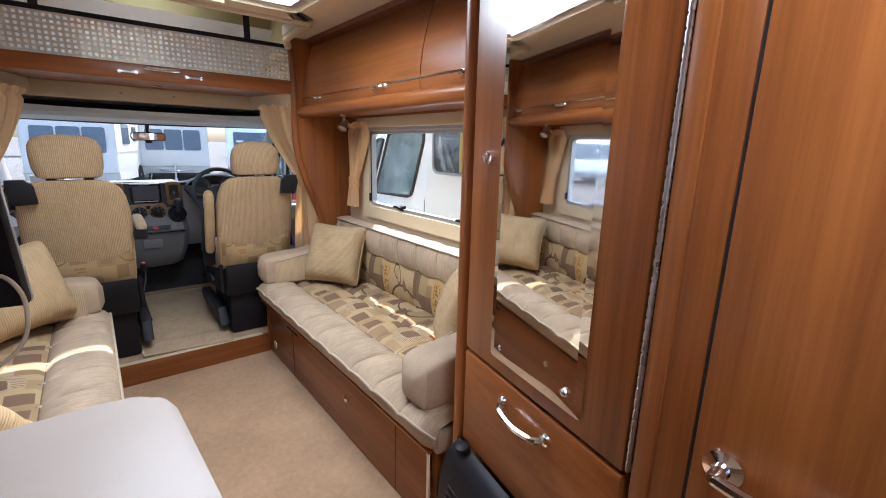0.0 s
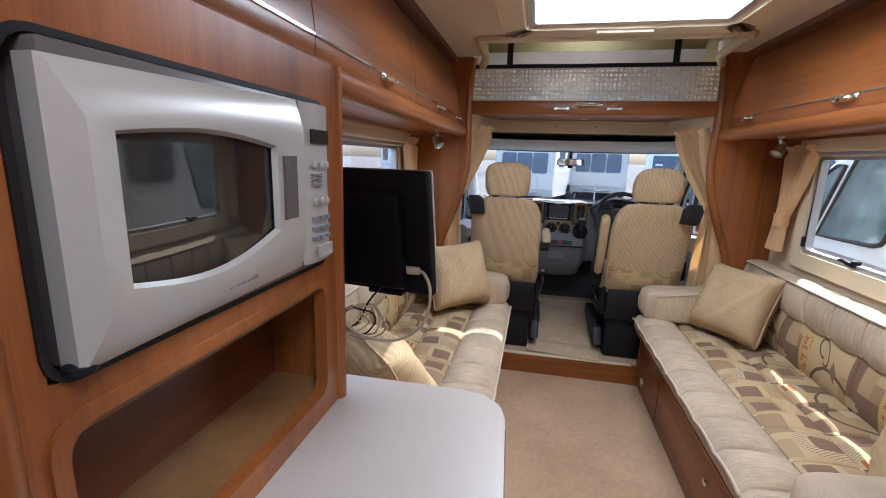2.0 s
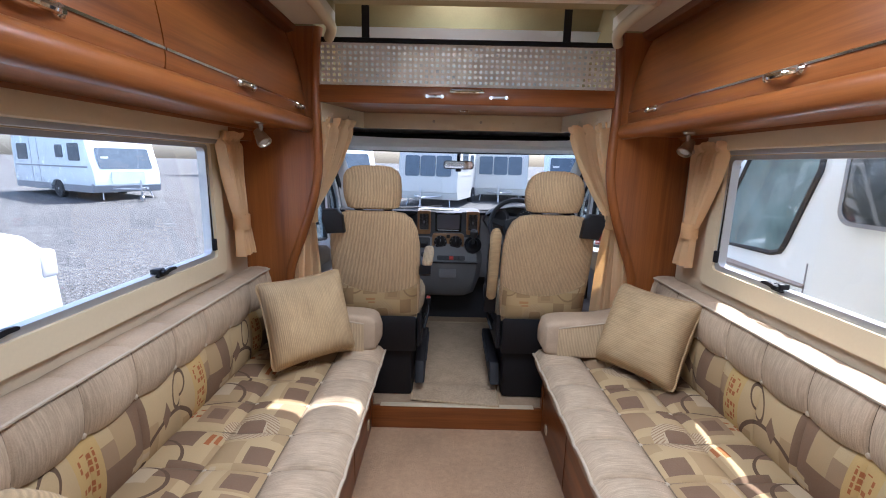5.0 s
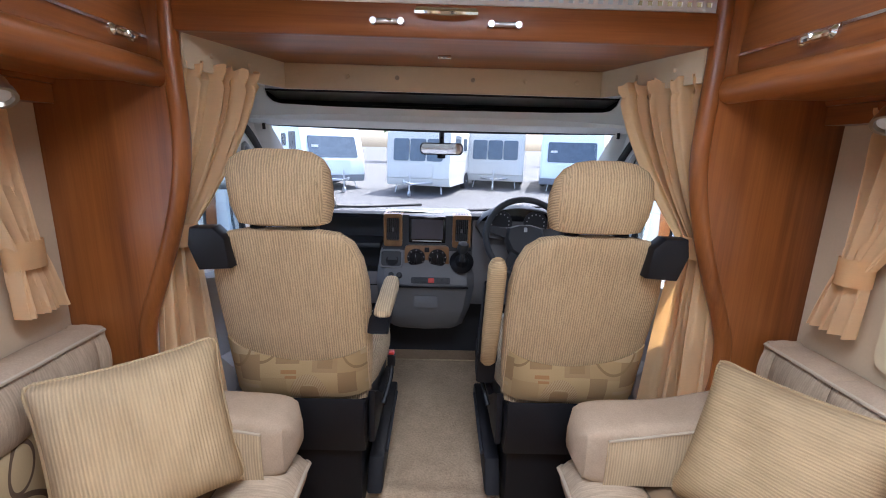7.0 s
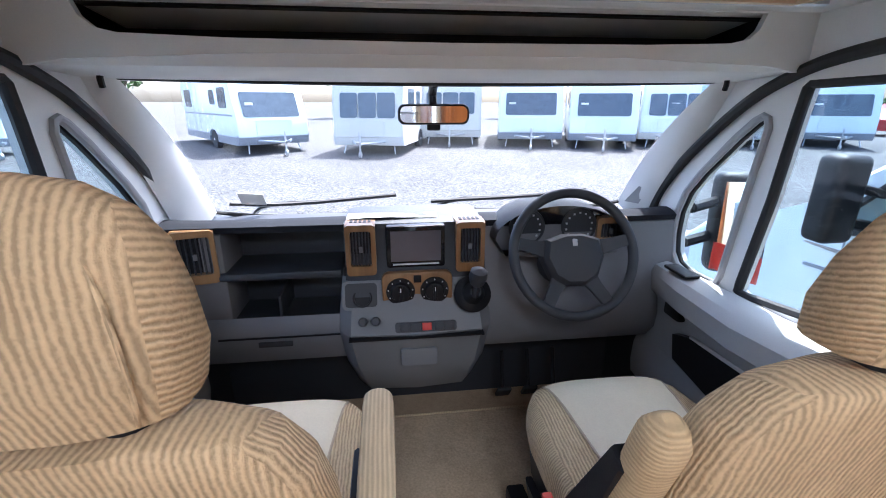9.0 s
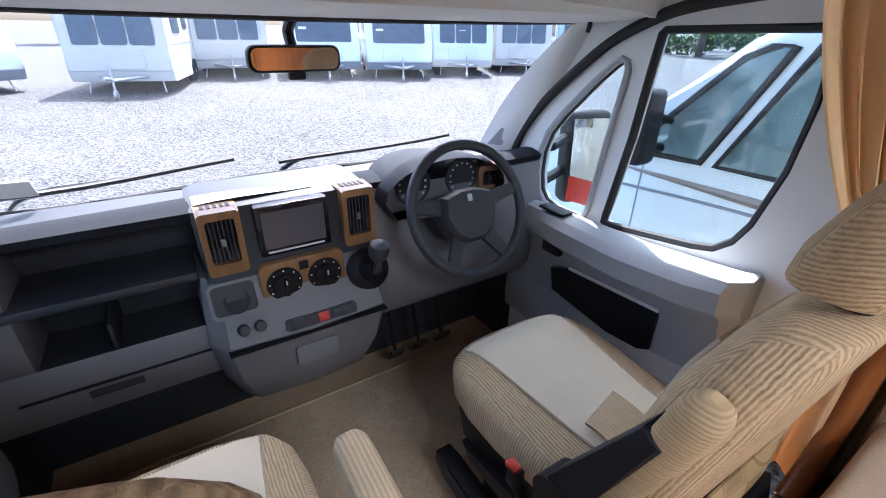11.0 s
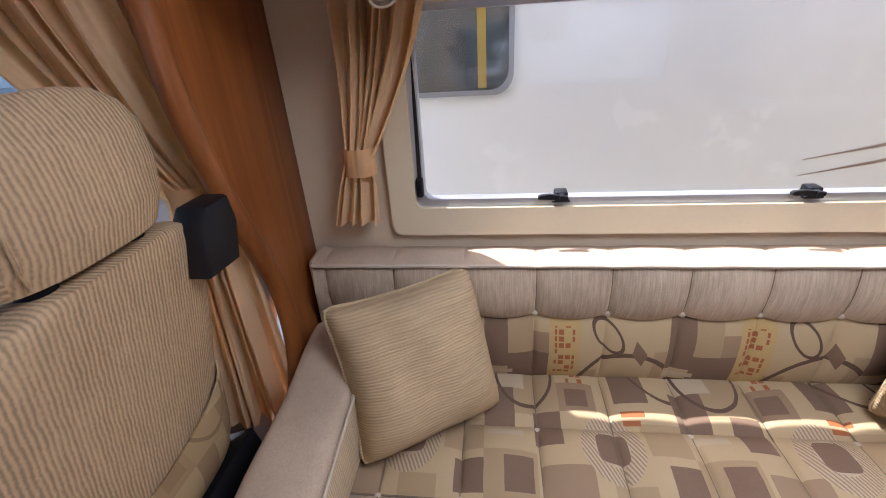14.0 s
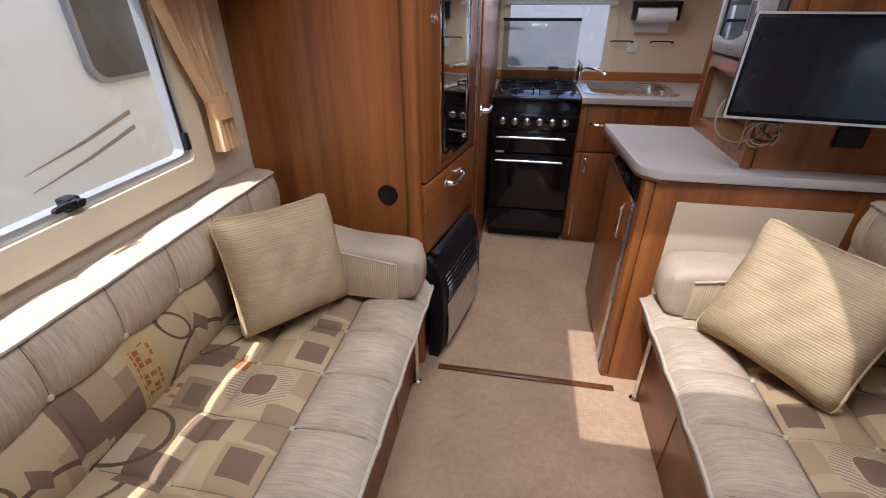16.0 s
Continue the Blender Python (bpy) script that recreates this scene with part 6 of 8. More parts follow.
# ---------------------------------------------------------------- the cab
DOOR_X = 0.855
DOOR_WINDOW = [(3.40, 1.444), (3.06, 1.452), (3.035, 1.44), (3.022, 1.40), (3.020, 1.30), (3.028, 1.16), (3.058, 1.02), (3.085, 0.962), (3.125, 0.925), (3.18, 0.910), (3.32, 0.888), (3.46, 0.868), (3.476, 0.875), (3.474, 0.90), (3.437, 1.155), (3.42, 1.36), (3.412, 1.432)]
QUARTER = [(3.482, 1.335), (3.49, 1.358), (3.508, 1.364), (3.53, 1.352), (3.585, 1.304), (3.70, 1.185), (3.755, 1.115), (3.782, 1.04), (3.785, 0.96), (3.772, 0.895), (3.74, 0.862), (3.69, 0.848), (3.58, 0.852), (3.548, 0.866), (3.535, 0.90), (3.51, 1.12)]
OUT_HULL = [(2.77, 1.70), (3.50, 1.70), (3.68, 1.47), (4.04, 1.03), (4.12, 0.90), (4.10, 0.125), (3.5, 0.125), (2.95, 0.125), (2.77, 0.9)]


def screen_pt(u, v):
    """The windscreen: u across from -1 to 1, v from the foot to the top."""
    foot = Vector((0.79 * u, 4.29 - 0.22 * u * u - 0.02 * u ** 4, 0.945 + 0.075 * u ** 4))
    top = Vector((0.815 * u, 3.70 - 0.045 * u * u, 1.447 + 0.01 * u * u))
    p = foot.lerp(top, v)
    return p + Vector((0, 0.03, 0.02)) * math.sin(math.pi * v)


ws = tagged(new("window_windscreen"), "wide raked windscreen with a black edge band", "window", "", "structure")
bm = bmesh.new()
sheet(bm, lambda u, v: screen_pt(2 * u - 1, v), 24, 10, 0.004)
part("pane", bm, "glass", ws).visible_shadow = False
edge = [screen_pt(-1, k / 10) for k in range(11)] + [screen_pt(-1 + k / 12, 1) for k in range(1, 25)] + [screen_pt(1, 1 - k / 10) for k in range(1, 11)] + [screen_pt(1 - k / 12, 0) for k in range(1, 24)]
bm = bmesh.new()
tube(bm, edge, 0.008, 6, closed=True, smooth=False)
part("edge_seal", bm, "rubber", ws)
stk = bmesh.new()
sheet(stk, lambda u, v: screen_pt(-0.86 + 0.1 * u, 0.10 + 0.09 * v) + Vector((0, -0.006, 0)), 4, 4, 0.001)
part("paper_disc", stk, "paper", ws, "small paper permit inside the glass")


def cab_door(side):
    s = side
    d = tagged(new("door_cab_right" if s > 0 else "door_cab_left"), "grey lined cab door with a black edged window", "door", "", "structure")
    a, b = sorted((s * DOOR_X, s * (DOOR_X + 0.045)))
    bm = bmesh.new()
    plate(bm, OUT_HULL, [DOOR_WINDOW, QUARTER], "x", a, b)
    part("inner_skin", bm, "headliner", d)
    xs = s * (DOOR_X - 0.002)
    bm = bmesh.new()
    tube(bm, [(s * (DOOR_X + 0.012), y, z) for y, z in DOOR_WINDOW], 0.014, 8, closed=True, smooth=False)
    part("window_seal", bm, "rubber", d, "black rubber window seal")
    bm = bmesh.new()
    tube(bm, [(xs, y, z) for y, z in QUARTER], 0.011, 8, closed=True, smooth=False)
    part("quarter_frame", bm, "grey_light", d, "grey quarter window frame")
    bm = bmesh.new()
    tube(bm, [(s * (DOOR_X + 0.018), y, z) for y, z in QUARTER], 0.010, 6, closed=True, smooth=False)
    part("quarter_seal", bm, "rubber", d)
    bm = bmesh.new()
    tube(bm, [(s * (DOOR_X - 0.01), y, z) for y, z in [(2.80, 1.535), (3.05, 1.525), (3.32, 1.495), (3.46, 1.452), (3.585, 1.383), (3.76, 1.237), (3.86, 1.12), (3.912, 1.02), (3.912, 0.95), (3.88, 0.915), (3.84, 0.86)]], 0.016, 8)
    part("door_seal", bm, "rubber", d, "black door seal")
    part("pane", made(box, a + 0.02, a + 0.024, 3.0, 3.80, 0.85, 1.45), "tinted", d).visible_shadow = False
    # moulded lower trim with armrest, pull and pocket
    bm = bmesh.new()
    prof = [(DOOR_X, 0.875), (0.80, 0.895), (0.725, 0.885), (0.70, 0.86), (0.705, 0.80), (0.75, 0.77), (0.775, 0.70), (0.775, 0.58), (0.73, 0.54), (0.72, 0.46), (0.75, 0.40), (DOOR_X, 0.38)]
    secs = []
    for y, k, dz in ((3.86, 0.30, -0.05), (3.72, 0.62, -0.02), (3.55, 0.85, -0.01), (3.30, 1.0, 0.0), (3.10, 1.0, 0.02), (3.02, 0.9, 0.03), (2.99, 0.5, 0.03)):
        secs.append([(s * (DOOR_X - (DOOR_X - x) * k), y, z + dz) for x, z in prof])
    loft(bm, secs)
    tr = part("door_trim", bm, "grey_light", d, "light grey moulded door trim")
    bm = bmesh.new()
    prism(bm, [(3.17, 0.73), (3.17, 0.60), (3.24, 0.56), (3.56, 0.60), (3.58, 0.68), (3.50, 0.71)], "x", *sorted((s * 0.765, s * 0.80)))
    part("door_pocket", bm, "black", tr, "dark door pocket")
    bm = bmesh.new()
    tube(bm, [(s * 0.765, 3.17, 0.735), (s * 0.762, 3.35, 0.725), (s * 0.768, 3.50, 0.712)], 0.006, 6)
    part("pocket_lip", bm, "lamp_grey", tr)
    bm = bmesh.new()
    box(bm, *sorted((s * 0.745, s * 0.80)), 3.54, 3.62, 0.74, 0.785, 0.008)
    part("pull_recess", bm, "black", tr, "black door pull")
    bm = bmesh.new()
    box(bm, *sorted((s * 0.75, s * 0.80)), 3.55, 3.66, 0.884, 0.894, 0.003)
    part("switch_pack", bm, "black", tr)
    return d


cab_door(1)
cab_door(-1)

# pillars, header and headlining
for s in (1, -1):
    bm = bmesh.new()
    sheet(bm, lambda u, v: screen_pt(s * 0.985, v).lerp(Vector((s * 0.853, 3.955 - 0.35 * v, 0.93 + 0.56 * v)), u) + Vector((-s * 0.012 * math.sin(math.pi * u), -0.01 * math.sin(math.pi * u), 0)), 6, 10, 0.012)
    pil = setting("pillar_right" if s > 0 else "pillar_left", bm, "headliner", "pale grey windscreen pillar lining", "pillar")
    bm = bmesh.new()
    vs = [Vector((s * 0.795, 4.015, 1.03)), Vector((s * 0.825, 3.965, 1.03)), Vector((s * 0.832, 3.93, 1.09)), Vector((s * 0.812, 3.955, 1.10))]
    lo = [bm.verts.new(v + Vector((-s * 0.018, -0.012, 0))) for v in vs]
    hi = [bm.verts.new(v) for v in vs]
    bm.faces.new(lo)
    bm.faces.new(hi[::-1])
    for k in range(4):
        bm.faces.new((lo[k], lo[(k + 1) % 4], hi[(k + 1) % 4], hi[k]))
    part("tweeter_cover", bm, "grey_light", pil)
    bm = bmesh.new()
    tube(bm, [(s * 0.80, 3.62, 1.475), (s * 0.80, 3.60, 1.455), (s * 0.802, 3.605, 1.43)], 0.007, 6)
    part("curtain_clip", bm, "black", pil)
bm = bmesh.new()
prism(bm, [(3.165, 1.60), (3.44, 1.592), (3.44, 1.605), (3.165, 1.636)], "x", -0.86, 0.86)
plate(bm, [(-0.86, 1.602), (-0.86, 1.46), (-0.76, 1.478), (-0.4, 1.492), (0.4, 1.492), (0.76, 1.478), (0.86, 1.46), (0.86, 1.602)],
      [[(-0.725, 1.589), (-0.712, 1.555), (-0.69, 1.535), (-0.65, 1.526), (-0.45, 1.520), (0.0, 1.517), (0.45, 1.520), (0.65, 1.526), (0.69, 1.535), (0.712, 1.555), (0.725, 1.589)]], "y", 3.416, 3.432)
prism(bm, [(3.43, 1.517), (3.42, 1.495), (3.44, 1.468), (3.70, 1.448), (3.72, 1.458), (3.47, 1.49), (3.45, 1.518)], "x", -0.86, 0.86)
prism(bm, [(3.44, 1.605), (3.44, 1.590), (3.66, 1.56), (3.72, 1.46), (3.735, 1.47), (3.67, 1.60)], "x", -0.86, 0.86)
for s in (1, -1):
    prism(bm, [(s * 0.56, 3.165), (s * 0.87, 3.165), (s * 0.87, 2.77), (s * 0.69, 2.77)], "z", 1.60, 1.637)
setting("cab_header", bm, "headliner", "pale grey headlining above the windscreen", "ceiling")
bm = bmesh.new()
box(bm, -0.75, 0.75, 3.64, 3.65, 1.49, 1.59)
box(bm, -0.75, 0.75, 3.46, 3.64, 1.492, 1.497)
box(bm, -0.75, 0.75, 3.46, 3.64, 1.583, 1.588)
for s in (-1, 1):
    box(bm, *sorted((s * 0.75, s * 0.74)), 3.434, 3.64, 1.497, 1.583)
box(bm, -0.32, 0.22, 3.60, 3.63, 1.50, 1.545, 0.006)
setting("header_shelf", bm, "black", "dark open shelf above the windscreen", "shelf")
bm = bmesh.new()
tube(bm, [(-0.62, 3.17, 1.561), (-0.53, 3.19, 1.563), (0.53, 3.19, 1.563), (0.62, 3.17, 1.561)], 0.006, 6, smooth=False)
solo("curtain_track", bm, "alu", "thin aluminium curtain track under the pelmet", "curtain track")

mr = thing("rear_view_mirror", (0.0, 3.74, 1.37), "black rear-view mirror on the windscreen", "mirror")
bm = bmesh.new()
prism(bm, rounded_rect(-0.105, 0.105, 1.335, 1.393, 0.02), "y", 3.735, 3.765, 0.006)
part("housing", bm, "black", mr)
bm = bmesh.new()
prism(bm, rounded_rect(-0.098, 0.098, 1.341, 1.387, 0.016), "y", 3.7335, 3.7348)
part("mirror_glass", bm, "mirror", mr)
bm = bmesh.new()
tube(bm, [(0.0, 3.76, 1.385), (0.0, 3.78, 1.42), (0.0, 3.735, 1.447)], 0.013, 8)
box(bm, -0.02, 0.02, 3.74, 3.755, 1.318, 1.338, 0.005)
part("stalk", bm, "black", mr)

# ---- dashboard
da = thing("dashboard", (0, 3.8, 0.5), "grey van dashboard with open bins, wood trimmed vents and console", "dashboard")


def top_y(x):
    return screen_pt(max(-1, min(1, x / 0.79)), 0.02).y - 0.015


bm = bmesh.new()
sheet(bm, lambda u, v: Vector((-0.84 + 1.68 * u, 3.765 + (top_y(-0.84 + 1.68 * u) - 3.765) * v, 1.026 + 0.020 * math.sin(math.pi * min(1, 0.12 + v * 1.6)) * (1 - v * 0.3) - 0.095 * v ** 1.4 + 0.065 * (abs(-0.84 + 1.68 * u) / 0.84) ** 4 * v)), 40, 12, 0.02)
part("top_pad", bm, "dash_top", da)
part("bulkhead", made(box, -0.85, 0.85, 3.95, 4.10, 0.58, 0.99), "dash_dark", da)
part("toe_board", made(box, -0.905, 0.905, 4.105, 4.20, 0.0, 0.93), "dash_dark", da)
for s in (-1, 1):
    part("kick_panel", made(box, *sorted((s * 0.842, s * 0.853)), 3.86, 4.104, 0.125, 0.94), "dash_dark", da)
part("bin_shelf", made(box, -0.70, -0.30, 3.755, 3.95, 0.858, 0.884, 0.008), "dash_dark", da)
part("tray_floor", made(box, -0.78, -0.30, 3.74, 3.95, 0.685, 0.712, 0.01), "dash_dark", da)
bm = bmesh.new()
prism(bm, [(3.745, 0.735), (3.725, 0.70), (3.735, 0.63), (3.79, 0.545), (3.95, 0.52), (3.95, 0.70), (3.77, 0.705)], "x", -0.84, -0.29, 0.006)
gl = part("glovebox", bm, "grey_plastic", da)
part("lid_joint", made(box, -0.70, -0.31, 3.722, 3.728, 0.668, 0.672), "black", gl)
part("lid_handle", made(box, -0.58, -0.47, 3.722, 3.73, 0.635, 0.655, 0.004), "dash_dark", gl)
part("tray_divider", made(box, -0.51, -0.50, 3.76, 3.95, 0.712, 0.80, 0.004), "dash_dark", da)
part("bin_end", made(box, -0.84, -0.66, 3.77, 3.95, 0.70, 1.01, 0.01), "grey_plastic", da)
bm = bmesh.new()
prism(bm, [(3.765, 1.012), (3.755, 0.87), (3.72, 0.77), (3.74, 0.62), (3.80, 0.55), (3.95, 0.55), (3.95, 1.012)], "x", 0.17, 0.84, 0.008)
part("driver_side", bm, "grey_plastic", da)
# centre stack
bm = bmesh.new()
secs = []
for z, y, hw in ((1.045, 3.80, 0.20), (1.035, 3.752, 0.225), (0.95, 3.735, 0.225), (0.885, 3.722, 0.22), (0.86, 3.715, 0.225)):
    secs.append([(-0.061 - hw, y + 0.012, z), (-0.061 - hw + 0.02, y, z), (-0.061 + hw - 0.02, y, z), (-0.061 + hw, y + 0.012, z), (-0.061 + hw, 3.96, z), (-0.061 - hw, 3.96, z)])
loft(bm, secs)
part("radio_housing", bm, "dash_dark", da)
bm = bmesh.new()
prof_c = [(0.86, 3.712, 0.235), (0.775, 3.68, 0.245), (0.70, 3.645, 0.25), (0.68, 3.655, 0.25), (0.56, 3.68, 0.235), (0.44, 3.73, 0.20), (0.41, 3.78, 0.17)]
secs = []
for z, y, hw in prof_c:
    secs.append([(-0.065 - hw, y + 0.06, z), (-0.065 - hw + 0.04, y + 0.008, z), (-0.065, y - 0.006, z), (-0.065 + hw - 0.04, y + 0.008, z), (-0.065 + hw, y + 0.06, z), (-0.065 + hw, 3.96, z), (-0.065 - hw, 3.96, z)])
loft(bm, secs)
cn = part("console", bm, "console_grey", da, "lighter grey lower console")
part("console_joint", made(box, -0.28, 0.15, 3.634, 3.66, 0.687, 0.692), "black", cn)
bm = bmesh.new()
prism(bm, rounded_rect(-0.12, 0.0, 0.575, 0.64, 0.012), "y", 3.652, 3.668, 0.003)
part("ashtray_lid", bm, "console_grey", cn)
TRAY = pose(-0.236, 3.698, 0.818, -21, 0, 0)
bm = bmesh.new()
ring_prism(bm, rounded_rect(-0.060, 0.056, -0.046, 0.046, 0.016), rounded_rect(-0.052, 0.048, -0.038, 0.038, 0.012), "y", -0.012, 0.012)
part("tray_rim", all_turned(bm, TRAY), "console_grey", cn)
bm = bmesh.new()
prism(bm, rounded_rect(-0.052, 0.048, -0.038, 0.038, 0.012), "y", -0.004, 0.008)
part("tray", all_turned(bm, TRAY), "dash_dark", cn, "dark recessed cup tray")
bm = bmesh.new()
lathe(bm, (0.002, -0.005, -0.010), (0, -1, 0.3), [(0.0, 0.030), (0.004, 0.031), (0.004, 0.026), (-0.003, 0.024)], 24)
part("cup_ring", all_turned(bm, TRAY), "black", cn)
for x in (-0.235, -0.195):
    part("plug_socket", made(lathe, (x, 3.655, 0.745), Vector((0, -0.9, 0.45)), [(-0.02, 0.015), (0.010, 0.014), (0.016, 0.012), (0.017, 0.006)], 16), "dash_dark", cn)
bm = bmesh.new()
prism(bm, rounded_rect(-0.135, 0.06, -0.016, 0.016, 0.008), "y", -0.004, 0.01)
part("switch_strip", all_turned(bm, pose(0, 3.648, 0.722, -22, 0, 0)), "dash_dark", cn)
for x, mt in ((-0.105, "dash_dark"), (-0.07, "dash_dark"), (-0.035, "red"), (0.005, "dash_dark"), (0.035, "dash_dark")):
    bm = made(box, x - 0.015, x + 0.015, -0.008, 0.002, -0.012, 0.012, 0.002)
    part("switch", all_turned(bm, pose(0, 3.648, 0.722, -22, 0, 0)), mt, cn)
# radio
bm = made(box, -0.155, 0.033, 3.722, 3.76, 0.895, 1.035, 0.008)
rd = part("radio", bm, "black_gloss", da)
part("radio_screen", made(box, -0.140, 0.018, 3.7195, 3.7215, 0.918, 1.018), "radio_screen", rd, "lilac grey screen")
part("radio_keys", made(box, -0.135, 0.012, 3.719, 3.7215, 0.906, 0.911), "lamp_grey", rd)
# heater panel
bm = bmesh.new()
prism(bm, rounded_rect(-0.172, 0.052, 0.768, 0.890, 0.022), "y", 3.690, 3.716, 0.004)
hp = part("heater_panel", bm, "burr", da, "light wood heater panel")
for x in (-0.114, -0.006):
    bm = bmesh.new()
    lathe(bm, (x, 3.690, 0.828), (0, -1, 0), [(0, 0.046), (0.005, 0.045), (0.006, 0.033), (0.016, 0.029), (0.018, 0.020)], 32)
    box(bm, x - 0.006, x + 0.006, 3.660, 3.68, 0.804, 0.852, 0.002)
    k = part("heater_dial", bm, "black", hp, "round black heater dial")
    part("dial_mark", made(box, x - 0.0015, x + 0.0015, 3.6585, 3.6602, 0.838, 0.851), "lamp_grey", k)
part("heater_switch", made(box, -0.072, -0.048, 3.684, 3.69, 0.858, 0.882, 0.002), "black", hp)
for x in (-0.114, -0.006):
    for k in range(7):
        a_ = radians(210 - 40 * k)
        part("dial_dot", made(box, x + 0.039 * math.cos(a_) - 0.002, x + 0.039 * math.cos(a_) + 0.002, 3.6835, 3.686, 0.828 + 0.039 * math.sin(a_) - 0.002, 0.828 + 0.039 * math.sin(a_) + 0.002), "lamp_grey", hp)


def vent(x, z, y, hw, hh, turn=0.0):
    m = pose(x, y, z, 0, 0, turn)
    bm = bmesh.new()
    ring_prism(bm, rounded_rect(-hw, hw, -hh, hh, 0.012), rounded_rect(-hw + 0.014, hw - 0.014, -hh + 0.03, hh - 0.02, 0.008), "y", -0.014, 0.02)
    v = part("vent", all_turned(bm, m), "burr", da, "wood trimmed air vent")
    part("vent_back", all_turned(made(box, -hw + 0.012, hw - 0.012, 0.012, 0.016, -hh + 0.02, hh - 0.018), m), "black", v)
    for k in range(6):
        xx = -hw + 0.022 + (2 * hw - 0.044) * k / 5
        part("slat", all_turned(made(box, xx - 0.0018, xx + 0.0018, -0.006, 0.010, -hh + 0.03, hh - 0.02), m), "dash_dark", v)
    part("thumb_tab", all_turned(made(box, -0.006, 0.006, -0.010, -0.004, -0.008, 0.012, 0.002), m), "grey_plastic", v)
    part("lower_strip", all_turned(made(box, -hw + 0.012, hw - 0.012, -0.013, 0.0, -hh + 0.012, -hh + 0.028, 0.003), m), "dash_dark", v)
    for k in range(5):
        xx = -hw + 0.018 + (2 * hw - 0.036) * k / 4
        part("demist_slot", all_turned(made(box, xx - 0.004, xx + 0.004, 0.02, 0.055, hh - 0.004, hh + 0.0015), m), "black", v)
    bm = bmesh.new()
    prism(bm, [(-0.012, hh - 0.006), (0.06, hh - 0.006), (0.065, hh - 0.001), (0.0, hh - 0.0005)], "x", -hw, hw)
    part("hood", all_turned(bm, m), "burr", v)


vent(-0.232, 0.962, 3.722, 0.046, 0.082)
vent(0.112, 0.962, 3.722, 0.046, 0.082)
vent(-0.735, 0.945, 3.755, 0.060, 0.085, 14)
vent(0.60, 0.985, 3.755, 0.05, 0.05, -6)
# gear lever
gr = bmesh.new()
lathe(gr, (0.115, 3.675, 0.815), Vector((0, -0.85, 0.5)), [(-0.02, 0.058), (0.004, 0.060), (0.012, 0.052), (0.02, 0.036), (0.045, 0.026), (0.06, 0.018)], 24)
part("gear_gaiter", gr, "black", da)
gr = bmesh.new()
tube(gr, [(0.112, 3.615, 0.835), (0.112, 3.60, 0.87), (0.112, 3.598, 0.895)], 0.011, 8)
lathe(gr, (0.112, 3.598, 0.885), Vector((0.1, -0.25, 1)), [(-0.01, 0.012), (0.0, 0.021), (0.022, 0.028), (0.044, 0.025), (0.054, 0.010)], 20)
part("gear_lever", gr, "dash_dark", da, "grey gear lever knob")
# instrument binnacle
bm = bmesh.new()
secs = []
for y, k in ((3.70, 1.0), (3.74, 1.04), (3.85, 0.98), (3.98, 0.7)):
    secs.append([(0.405 + 0.215 * k * math.cos(radians(a)), y, 0.985 + 0.105 * k * math.sin(radians(a))) for a in range(0, 181, 12)] + [(0.405 - 0.18 * k, y, 0.93), (0.405 + 0.18 * k, y, 0.93)])
loft(bm, secs, False)
bmesh.ops.solidify(bm, geom=list(bm.faces), thickness=0.014)
part("binnacle_hood", bm, "dash_dark", da)
bm = bmesh.new()
prism(bm, [(0.405 + 0.20 * math.cos(radians(a)), 0.985 + 0.092 * math.sin(radians(a))) for a in range(0, 181, 12)] + [(0.22, 0.93), (0.59, 0.93)], "y", 3.765, 3.775)
ip = part("instrument_panel", bm, "black_gloss", da)
for x in (0.31, 0.49):
    bm = bmesh.new()
    lathe(bm, (x, 3.765, 1.005), (0, -1, 0), [(0, 0.062), (0.006, 0.061), (0.006, 0.055), (0.002, 0.054)], 28)
    dl = part("dial", bm, "dash_dark", ip)
    for k in range(11):
        a = radians(220 - 26 * k)
        p = Vector((x + 0.045 * math.cos(a), 3.7615, 1.005 + 0.045 * math.sin(a)))
        part("dial_mark", made(box, p.x - 0.003, p.x + 0.003, 3.760, 3.7625, p.z - 0.003, p.z + 0.003), "lamp_grey", dl)
pp = bmesh.new()
sheet(pp, lambda u, v: Vector((-0.275 + 0.29 * u, 3.775 + 0.06 * v + 0.012 * u, 1.0475 + 0.003 * math.sin(5 * u + v))), 6, 3, 0.0015)
solo("paper_sheet", pp, "paper", "white paper sheet lying on the dashboard top", "paper")

# ---- steering wheel
sw = thing("steering_wheel", (0.41, 3.62, 0.96), "dark four-spoke van steering wheel", "steering wheel")
SM = look((0.41, 3.60, 0.965), Vector((0.41, 3.60, 0.965)) + Vector((0, 0.90, -0.42)))


def sw_part(name, bm, mt, lab="", parent=None):
    return part(name, all_turned(bm, SM), mt, parent or sw, lab)


bm = bmesh.new()
tube(bm, [(0.188 * math.cos(k * math.pi / 20), 0.188 * math.sin(k * math.pi / 20), 0) for k in range(40)], 0.0155, 10, closed=True, smooth=False)
sw_part("rim", bm, "dash_dark")
bm = bmesh.new()
loft(bm, [[(x * k, y * k - 0.01, z) for x, y in [(-0.085, 0.055), (-0.03, 0.072), (0.03, 0.072), (0.085, 0.055), (0.095, 0.0), (0.07, -0.06), (0.03, -0.085), (-0.03, -0.085), (-0.07, -0.06), (-0.095, 0.0)]] for k, z in ((1.0, -0.05), (1.02, -0.02), (0.98, 0.0), (0.86, 0.012))])
hubp = sw_part("hub", bm, "dash_dark")
bm = bmesh.new()
box(bm, -0.008, 0.008, 0.022, 0.044, 0.010, 0.0135, 0.003)
